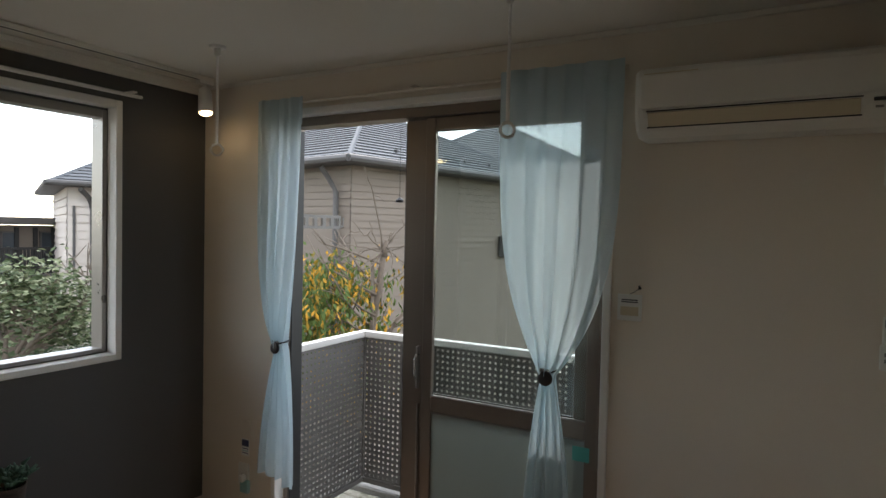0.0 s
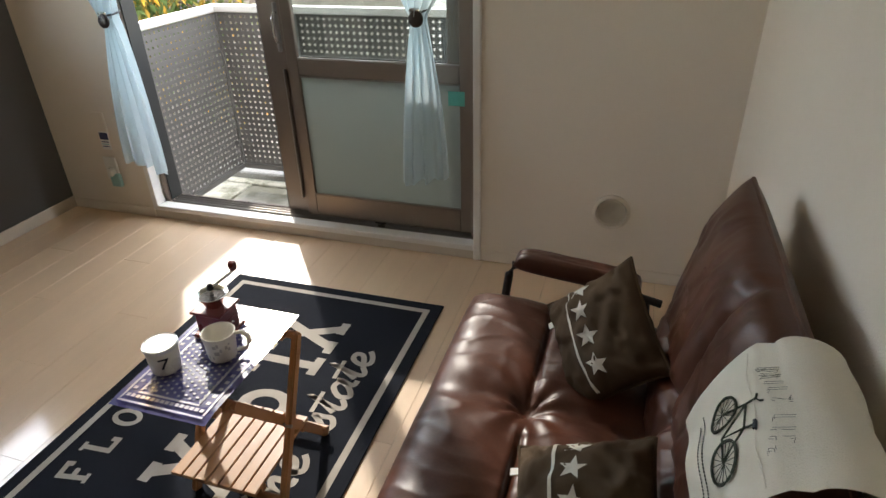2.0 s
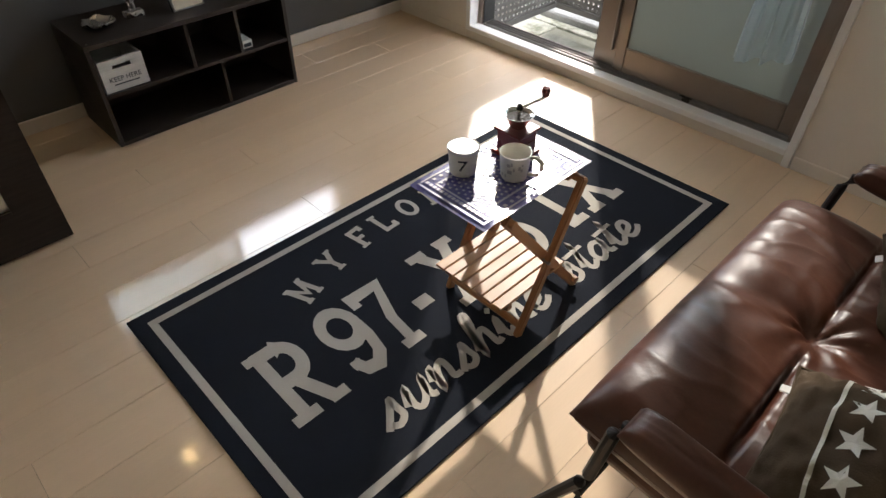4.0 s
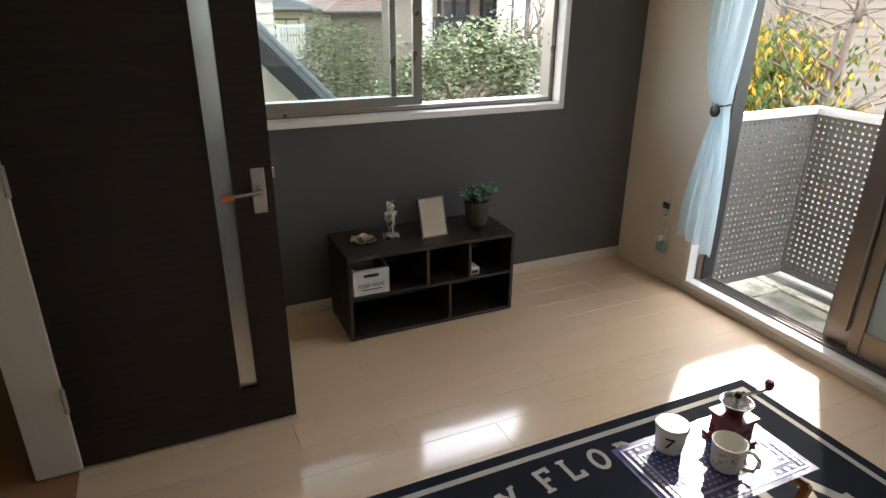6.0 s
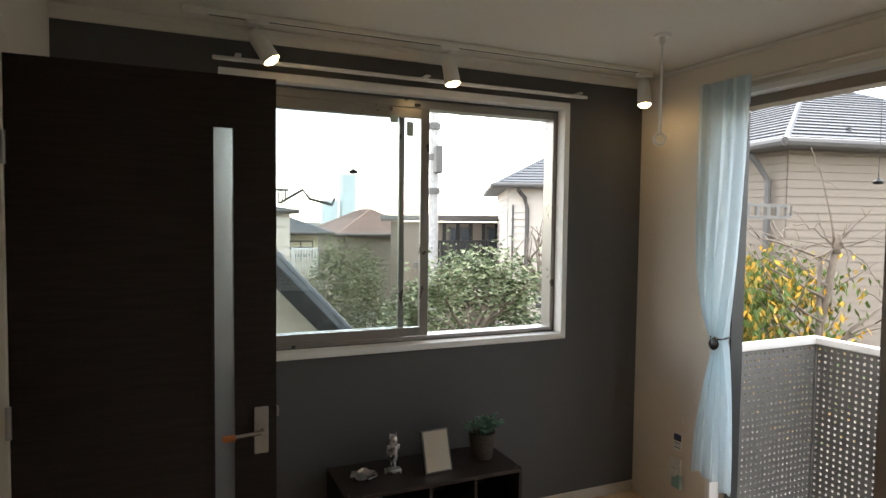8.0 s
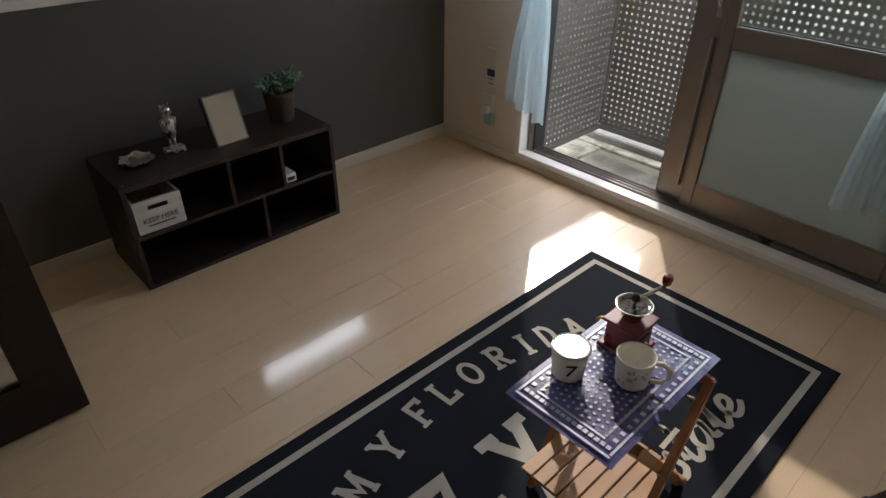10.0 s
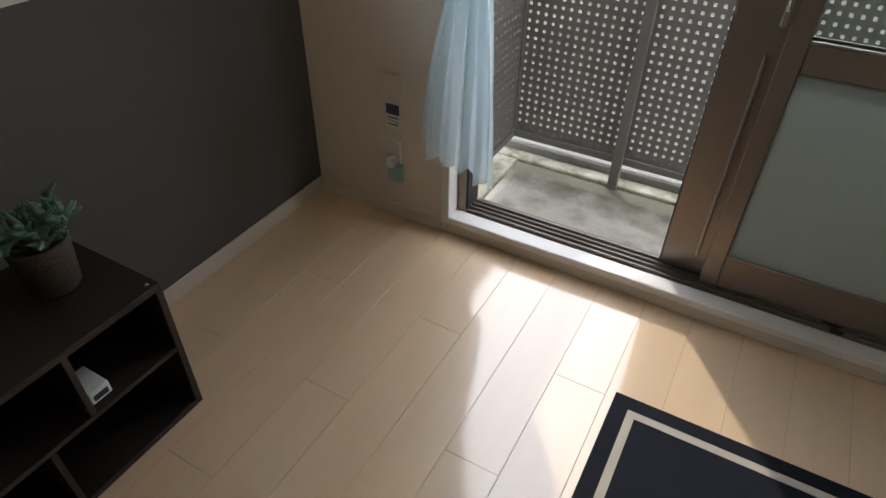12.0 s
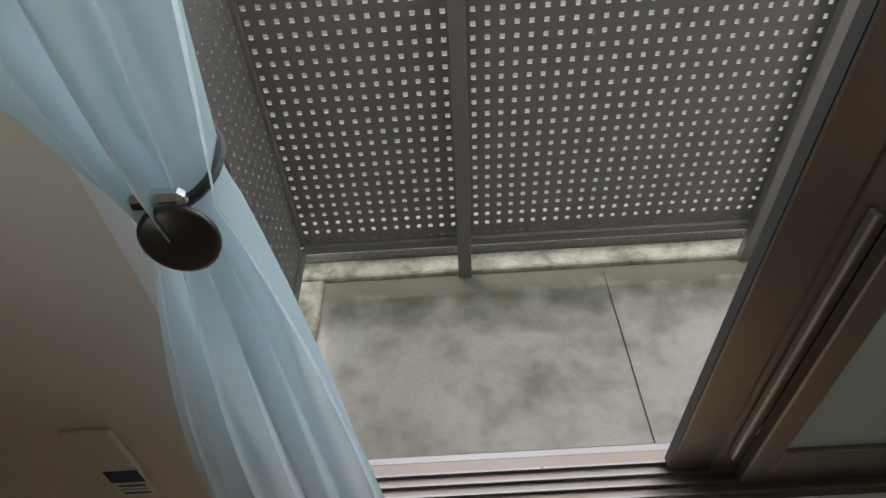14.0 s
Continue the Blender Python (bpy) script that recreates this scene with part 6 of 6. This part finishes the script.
# the beige house across from the balcony
ax, ay = Vector((0.205, 0.979)), Vector((-0.979, 0.205))
hn, P = hip_house("house", "beige sided house with a grey hipped roof, across the garden", (-3.9, 6.35), ax * 6.0, ay * 7.0, 2.78, 1.75, M_SIDING, M_ROOF, 0.45, 0.13)
c = Vector((-3.9, 6.35))
part("downpipe", tube([(-4.35, 6.05, 2.68), (-4.3, 6.2, 2.5), (-4.2, 6.3, 2.25), (-4.2, 6.3, GZ)], 0.05, 8), M_GUTTER, hn)
for d in (1.1, 1.9, 3.2, 4.1):
    q = P[0].lerp(P["r0"], 0.16) + Vector((*(ax * d), 0.03))
    part("snow_guard", box(q.x - 0.035, q.x + 0.035, q.y - 0.035, q.y + 0.035, q.z - 0.03, q.z + 0.04, 0.01), M_BLACK, hn)
q = c + ax * 4.6
part("wall_vent", box(q.x + 0.01, q.x + 0.16, q.y - 0.2, q.y + 0.2, 1.0, 1.5, 0.03), M_GUTTER, hn)
hip_house("house", "grey-roofed house behind the beige one", (-4.2, 15.0), ax * 6, ay * 6, 3.6, 2.0, M_SIDING2, M_ROOF)

# seen through the wide window
hw, P = hip_house("house", "pale sided house with a grey roof, beyond the shrubs", (-12.3, 6.15), Vector((2.6, 5.4)), Vector((-5.4, 2.6)), 2.52, 1.9, M_SIDING2, M_ROOF, 0.45, 0.2)
part("downpipe", tube([(-11.85, 6.2, 2.4), (-12.0, 6.5, 2.2), (-12.02, 6.6, 1.9), (-12.02, 6.6, GZ)], 0.06, 8), M_GUTTER, hw)
part("downpipe", tube([(-12.2, 6.25, 2.0), (-12.2, 6.25, 0.2)], 0.03, 8), M_GUTTER, hw)
house_window(hw, (-11.75, 7.3), (0.9, -0.43), 0.9, -0.9, 0.0)


def flat_house():
    h = thing("house", "long low house with a flat roof and many windows", "house")
    x, y0, y1 = -17.0, 6.0, 12.5
    part("wall", box(x - 5, x, y0, y1, GZ, 1.45), M_SIDING, h)
    part("roof", box(x - 5.3, x + 0.5, y0 - 0.4, y1, 1.5, 1.72, 0.03), M_GUTTER, h)
    part("balcony", box(x + 0.05, x + 1.2, y0 - 0.9, y1, -0.12, 0.1, 0.02), M_GUTTER, h)
    for k in range(14):
        part("panel", box(x + 0.01, x + 0.06, y0 + 0.2 + 0.52 * k, y0 + 0.32 + 0.52 * k, 0.12, 1.42), M_BLACK, h)
    for k in range(5):
        house_window(h, (x + 0.0, y0 + 0.9 + 1.5 * k), (1, 0), 0.9, 0.3, 1.3)
    for k in range(26):
        part("baluster", box(x + 1.1, x + 1.14, y0 - 0.85 + 0.1 * k, y0 - 0.79 + 0.1 * k, 0.1, 0.8), M_BLACK, h)
    part("top_rail", box(x + 1.08, x + 1.16, y0 - 0.9, y0 + 1.85, 0.8, 0.87), M_BLACK, h)


flat_house()
hr, P = hip_house("house", "small yellow house with a red-brown roof, far off", (-27.0, 5.3), Vector((-0.4, 4.0)), Vector((-6, 0)), 0.75, 1.3, M_SIDING, M_ROOFRED, 0.6, 0.3)
hy, P = hip_house("house", "cream house with a dark roof, far off", (-22.0, -1.6), Vector((0.0, 4.5)), Vector((-5, 0)), 0.95, 1.1, mat("cream_render", (0.62, 0.55, 0.40), 0.85, var=0.05), M_ROOF, 0.5, 0.3)
house_window(hy, (-22.0, 2.2), (1, 0), 1.0, -0.2, 0.65)
hl, P = hip_house("house", "grey house with a roof terrace, far off", (-16.0, -4.25), Vector((0.0, 5.0)), Vector((-5, 0)), 1.75, 0.5, M_SIDING2, M_ROOF, 0.2, 0.3)
for k in range(18):
    part("baluster", box(-16.0, -15.95, -1.1 + 0.1 * k, -1.06 + 0.1 * k, 1.95, 2.35), M_GUTTER, hl)
part("top_rail", box(-16.02, -15.93, -1.15, 0.72, 2.35, 2.42), M_GUTTER, hl)
part("aerial", tube([(-16.3, 0.5, 2.0), (-16.3, 1.2, 2.42), (-16.3, 1.4, 2.15), (-16.3, 2.1, 1.98), (-16.3, 2.2, 2.2)], 0.05, 6), M_BLACK, hl)


f = thing("slatted_screen", "white slatted balcony screen beyond the gable", "screen")
for k in range(9):
    part("slat", box(-12.03, -12.0, 0.16 + 0.065 * k, 0.195 + 0.065 * k, -0.55, 0.82, 0.004), M_RAIL, f)
for zz in (-0.5, 0.78):
    part("rail", box(-12.06, -12.031, 0.12, 0.76, zz, zz + 0.06, 0.004), M_RAIL, f)
for yy in (0.12, 0.72):
    part("post", box(-12.1, -12.061, yy, yy + 0.05, GZ, 0.86, 0.004), M_RAIL, f)


def near_gable():
    h = thing("neighbour_house", "neighbour's beige gable with a dark tiled verge", "house")
    x = -5.0
    bm = bmesh.new()
    vs = [bm.verts.new(p) for p in ((x, -4.0, GZ), (x, 2.0, GZ), (x, 2.0, -2.67), (x, -1.6, 1.22), (x, -4.0, -1.37))]
    bm.faces.new(vs)
    r = bmesh.ops.extrude_face_region(bm, geom=list(bm.faces))
    bmesh.ops.translate(bm, verts=[v for v in r["geom"] if isinstance(v, bmesh.types.BMVert)], vec=(-6, 0, 0))
    part("wall", bm, mat("gable_render", (0.58, 0.51, 0.42), 0.85, var=0.05), h)
    d = Vector((0, 1.0, -1.08)).normalized()
    up = Vector((0, 0.734, 0.679))
    top = Vector((x + 0.35, -1.62, 1.32))
    bm = bmesh.new()
    vs = []
    for p in (top, top + d * 4.6):
        for xx in (0.0, -6.4):
            for o in (0.0, 0.06):
                vs.append(bm.verts.new(p + Vector((xx, 0, 0)) + up * o))
    for q in ((0, 1, 3, 2), (4, 6, 7, 5), (0, 4, 5, 1), (2, 3, 7, 6), (1, 5, 7, 3), (0, 2, 6, 4)):
        bm.faces.new([vs[k] for k in q])
    part("roof", bm, M_ROOF, h)
    bm = bmesh.new()
    for k in range(34):
        p = top + d * (0.14 * k) + up * 0.08 - Vector((0.06, 0, 0))
        add_tube(bm, [p - d * 0.075, p + d * 0.07], 0.055, 8, True, 0.045)
    part("verge_tiles", bm, M_ROOF, h)
    part("barge_board", placed(box(-0.02, 0.02, 0, 4.6, -0.2, 0.0), Matrix.Translation(top) @ Matrix.Rotation(math.atan2(-1.08, 1.0), 4, "X")), M_BLACK, h)


near_gable()
p = thing("utility_pole", "grey utility pole with cables", "pole")
part("shaft", tube([(-14.0, 4.6, GZ), (-14.0, 4.6, 7.5)], 0.15, 12, 0.12), mat("pole_concrete", (0.36, 0.35, 0.34), 0.9, var=0.3, scale=8, bump=0.3), p)
for zz in (2.3, 3.3, 4.2, 5.2):
    part("band", tube([(-14.0, 4.6, zz), (-14.0, 4.6, zz + 0.18)], 0.19, 12), M_GUTTER, p)
part("transformer", box(-13.85, -13.6, 4.5, 4.72, 2.9, 3.7, 0.03), M_GUTTER, p)
for zz, sag in ((4.9, 0.6), (5.6, 0.5), (3.9, 0.4)):
    part("cable", tube([(-14.0 - 0.2 * k, 4.6 - 2.2 * k, zz - sag * math.sin(math.pi * k / 12)) for k in range(13)], 0.012, 5), M_BLACK, p)
t = thing("distant_tower", "pale blue-grey tower block in the haze", "tower")
part("block", box(-420, -410, 103.5, 112.5, GZ, 31.5), mat("hazy_glass", (0.50, 0.57, 0.60), 0.6, var=0.05, scale=0.05), t)
part("low_block", box(-425, -412, 92, 101, GZ, 13.5), bpy.data.materials["hazy_glass"], t)


# ---- trees ----
def leaf_mat(name, base, tip, per=0.4):
    m = mat(name, base, 0.6, var=0.35, scale=3, bump=0.05, fine=30, spec=0.25)
    nt = m.node_tree
    b = nt.nodes["Principled BSDF"]
    geo = nt.nodes.new("ShaderNodeNewGeometry")
    ramp = nt.nodes.new("ShaderNodeValToRGB")
    ramp.color_ramp.elements[0].color, ramp.color_ramp.elements[1].color = (*base, 1), (*tip, 1)
    ramp.color_ramp.elements[0].position, ramp.color_ramp.elements[1].position = per, 1.0
    nt.links.new(geo.outputs["Random Per Island"], ramp.inputs["Fac"])
    nt.links.new(ramp.outputs["Color"], b.inputs["Base Color"])
    return m


M_LEAF_Y = leaf_mat("autumn_leaf", (0.10, 0.15, 0.04), (0.74, 0.38, 0.04), 0.62)
M_LEAF_D = leaf_mat("glossy_leaf", (0.075, 0.105, 0.045), (0.34, 0.37, 0.22))
M_LEAF_H = leaf_mat("hedge_leaf", (0.09, 0.14, 0.075), (0.62, 0.64, 0.52))
M_LEAF_G = leaf_mat("garden_leaf", (0.085, 0.10, 0.045), (0.22, 0.23, 0.11))


def leaves(name, material, spots, length, width, rnd, droop=0.3):
    """Many single leaves, each a folded blade, in one mesh."""
    verts, faces = [], []
    for s in spots:
        a, d = rnd.uniform(0, 6.283), Vector((0, 0, 0))
        t = rnd.uniform(-0.5, 0.5) - droop
        d = Vector((math.cos(a) * math.cos(t), math.sin(a) * math.cos(t), math.sin(t)))
        n = d.cross(Vector((rnd.uniform(-1, 1), rnd.uniform(-1, 1), rnd.uniform(0.2, 1)))).normalized()
        l, w = length * rnd.uniform(0.6, 1.2), width * rnd.uniform(0.7, 1.2)
        up = n.cross(d)
        p = Vector(s)
        k = len(verts)
        verts += [p, p + d * l * 0.45 + n * w / 2 + up * w * 0.15, p + d * l, p + d * l * 0.45 - n * w / 2 + up * w * 0.15, p + d * l * 0.5]
        faces += [(k, k + 1, k + 4), (k + 1, k + 2, k + 4), (k + 2, k + 3, k + 4), (k + 3, k, k + 4)]
    me = bpy.data.meshes.new(name)
    me.from_pydata(verts, [], faces)
    me.materials.append(material)
    return new(name, me)


def grow(bm, p, d, length, r, depth, rnd, tips, bend=0.35, spread=0.8):
    """A limb that forks into thinner ones."""
    pts, q = [Vector(p)], Vector(d).normalized()
    for k in range(4):
        q = (q + Vector((rnd.uniform(-1, 1), rnd.uniform(-1, 1), rnd.uniform(-0.6, 1))) * bend * 0.5).normalized()
        pts.append(pts[-1] + q * length / 4)
        tips.append(pts[-1])
    add_tube(bm, pts, r, 7, True, r * 0.6)
    if depth:
        for k in range(rnd.choice((2, 3, 3))):
            e = (q + Vector((rnd.uniform(-1, 1), rnd.uniform(-1, 1), rnd.uniform(-0.5, 0.8))) * spread).normalized()
            grow(bm, rnd.choice(pts[2:]), e, length * rnd.uniform(0.55, 0.85), r * 0.55, depth - 1, rnd, tips, bend, spread)


def tree(name, label, root, height, r, seed, leaf_m, count, scatter, length, width, depth=3, limb=0.9, keep=lambda p: True, lean=(0, 0, 1), droop=0.3):
    rnd = random.Random(seed)
    t = thing(name, label, "tree")
    bm, tips = bmesh.new(), []
    top = Vector(root) + Vector((0.1, 0.05, height))
    add_tube(bm, [Vector(root), Vector(root).lerp(top, 0.4) + Vector((0.06, 0, 0)), Vector(root).lerp(top, 0.75) - Vector((0.03, 0, 0)), top], r, 9, True, r * 0.6)
    part("trunk", bm, M_BARK, t, smooth=True)
    bm = bmesh.new()
    for k in range(7):
        a = k * 0.9 + rnd.uniform(0, 0.6)
        grow(bm, top - Vector((0, 0, rnd.uniform(0, 0.25 * limb))), Vector((math.cos(a), math.sin(a), rnd.uniform(0.1, 0.9))) + Vector(lean) * 0.3, limb, r * 0.5, depth, rnd, tips)
    part("branching", bm, M_BARK, t, smooth=True)
    if count:
        good = [p for p in tips if keep(p)] or tips
        spots = []
        for k in range(count):
            p = rnd.choice(good)
            spots.append(p + Vector((rnd.gauss(0, scatter), rnd.gauss(0, scatter), rnd.gauss(0, scatter))))
        o = leaves("crown", leaf_m, spots, length, width, rnd, droop)
        o.parent = t
    return t


def pollard():
    """A cut-back trunk with a knob of long thin shoots."""
    rnd = random.Random(12)
    t = thing("tree", "small cut-back tree with long bare shoots beside the balcony", "tree")
    knob = Vector((-0.83, 2.97, 1.36))
    bm = bmesh.new()
    add_tube(bm, [(-0.86, 2.95, GZ), (-0.9, 2.93, -0.6), (-0.93, 2.92, 0.5), (-0.86, 2.95, 1.05), knob], 0.04, 9, True, 0.032)
    add_tube(bm, [knob - Vector((0.0, 0, 0.05)), knob + Vector((0.01, 0, 0.03)), knob + Vector((0.03, 0.01, 0.12))], 0.042, 9, True, 0.02)
    part("trunk", bm, M_BARK, t, smooth=True)
    side = Vector((0.49, 0.87, 0))
    # each shoot: how far it reaches sideways, up, how much it bows, and its girth
    shoots = ((-0.26, 0.86, 0.16, 9), (-0.48, 0.02, -0.10, 10), (-0.52, -0.06, -0.14, 9), (-0.34, 0.20, 0.05, 9), (-0.62, 0.05, 0.04, 6), (0.20, 0.14, 0.05, 10), (0.62, -0.08, 0.12, 6), (0.24, 0.36, 0.02, 7), (0.55, 0.42, -0.10, 6), (0.07, -0.28, 0.16, 9), (0.52, -0.42, 0.10, 5), (-0.14, 0.30, -0.05, 7), (0.10, 0.22, 0.02, 9), (-0.40, -0.20, 0.10, 6))
    for a, h, bow, girth in shoots:
        bm, pts, out = bmesh.new(), [], rnd.uniform(-0.3, 0.3)
        for k in range(9):
            u = k / 8
            p = knob + side * (a * u) + Vector((0, 0, h * u + 4 * bow * u * (1 - u)))
            pts.append(p + Vector((-0.87, 0.49, 0)) * out * u + Vector((rnd.gauss(0, 0.008), rnd.gauss(0, 0.008), rnd.gauss(0, 0.01))))
        add_tube(bm, pts, girth * 0.0013, 7, True, 0.003)
        for k in (4, 6):
            q = pts[k] + side * rnd.uniform(-0.15, 0.15) + Vector((0, 0, rnd.uniform(-0.1, 0.14)))
            add_tube(bm, [pts[k], pts[k].lerp(q, 0.5) + Vector((0, 0, 0.015)), q], 0.004, 5, True, 0.0015)
        part("shoot", bm, M_BARK, t, smooth=True)
    low = Vector((-0.60, 3.32, 0.86))
    bm = bmesh.new()
    add_tube(bm, [(-0.88, 2.94, 0.2), (-0.75, 3.1, 0.62), low], 0.022, 7, True, 0.014)
    for a, h in ((0.05, 0.34), (0.13, 0.30), (0.42, 0.12), (-0.2, 0.12), (0.3, -0.1)):
        add_tube(bm, [low, low + side * a * 0.5 + Vector((0, 0, h * 0.7)), low + side * a + Vector((0, 0, h))], 0.008, 6, True, 0.003)
    part("limb", bm, M_BARK, t, smooth=True)


pollard()
rnd = random.Random(31)
t = thing("leafy_bough", "drooping green and yellow leaves below the balcony tree", "tree")
bm, tips = bmesh.new(), []
for k in range(15):
    a = rnd.uniform(0, 6.28)
    grow(bm, (-0.9 + rnd.uniform(-0.15, 0.15), 2.9, -0.3 + 0.11 * k), (math.cos(a) - 0.5, math.sin(a) * 0.8, 0.45), 0.6, 0.014, 1, rnd, tips)
add_tube(bm, [(-0.95, 2.92, GZ), (-0.9, 2.9, -0.4), (-0.92, 2.9, 1.25)], 0.045, 8, True, 0.02)
part("branching", bm, M_BARK, t, smooth=True)
o = leaves("crown", M_LEAF_Y, [q + Vector((rnd.gauss(-0.22, 0.16), rnd.gauss(-0.12, 0.18), rnd.gauss(-0.14, 0.13))) for q in rnd.choices([p for p in tips if p.z < 1.3 and p.x < -0.6], k=5200)], 0.092, 0.034, rnd, 1.05)
o.parent = t

tree("shrub", "large glossy evergreen shrub outside the wide window", (-3.3, 0.45, GZ), 3.5, 0.06, 5, M_LEAF_D, 5200, 0.09, 0.08, 0.034, 3, 0.5, lambda p: p.z > 0.45, droop=-0.1)
tree("bare_tree", "bare branching tree beside the pale house", (-4.6, 2.36, GZ), 3.6, 0.06, 9, M_LEAF_D, 0, 0.1, 0.1, 0.04, 2, 0.8, lean=(0.1, -0.1, 2.2))


def hedge(label, cx, cy, sx, sy, z0, z1, count, m, seed, length=0.1, width=0.045):
    rnd = random.Random(seed)
    t = thing("shrub", label, "shrub")
    bm = bmesh.new()
    for k in range(9):
        x, y = cx + rnd.uniform(-0.4, 0.4) * sx, cy + rnd.uniform(-0.4, 0.4) * sy
        add_tube(bm, [(x, y, GZ), (x + rnd.uniform(-0.1, 0.1), y, (GZ + z0) / 2), (x + rnd.uniform(-0.2, 0.2), y + rnd.uniform(-0.2, 0.2), z0 + (z1 - z0) * rnd.uniform(0.4, 0.75))], 0.03, 7, True, 0.008)
    part("branching", bm, M_BARK, t)
    spots = []
    while len(spots) < count:
        u, v, w = rnd.uniform(-1, 1), rnd.uniform(-1, 1), rnd.uniform(-1, 1)
        r = u * u + v * v + w * w
        lump = 1 + 0.35 * noise.noise(Vector((u * 2.5 + seed, v * 2.5, w * 2.5)))
        if 0.35 < r ** 0.5 < lump:
            spots.append((cx + u * sx / 2, cy + v * sy / 2, (z0 + z1) / 2 + w * (z1 - z0) / 2))
    o = leaves("foliage", m, spots, length, width, rnd, 0.0)
    o.parent = t


hedge("pale variegated hedge below the wide window", -3.1, 1.35, 1.6, 1.9, -0.7, 0.5, 5200, M_LEAF_H, 3, 0.085, 0.038)
hedge("dark evergreen shrub below the hedge", -3.2, 0.40, 1.3, 0.9, -0.9, 0.45, 1900, M_LEAF_D, 7, 0.12, 0.05)
hedge("tall olive-green garden tree beyond the gable", -11.0, 1.15, 2.2, 1.9, -2.4, 1.2, 8000, M_LEAF_G, 13, 0.11, 0.04)
hedge("rounded dark garden shrub", -10.5, 2.9, 2.6, 2.2, -2.6, 0.1, 3600, M_LEAF_D, 17, 0.16, 0.06)
hedge("low yellow-green garden shrub", -8.0, 1.5, 2.6, 2.0, -2.6, -0.75, 3000, M_LEAF_G, 19, 0.14, 0.06)
lay_floor()
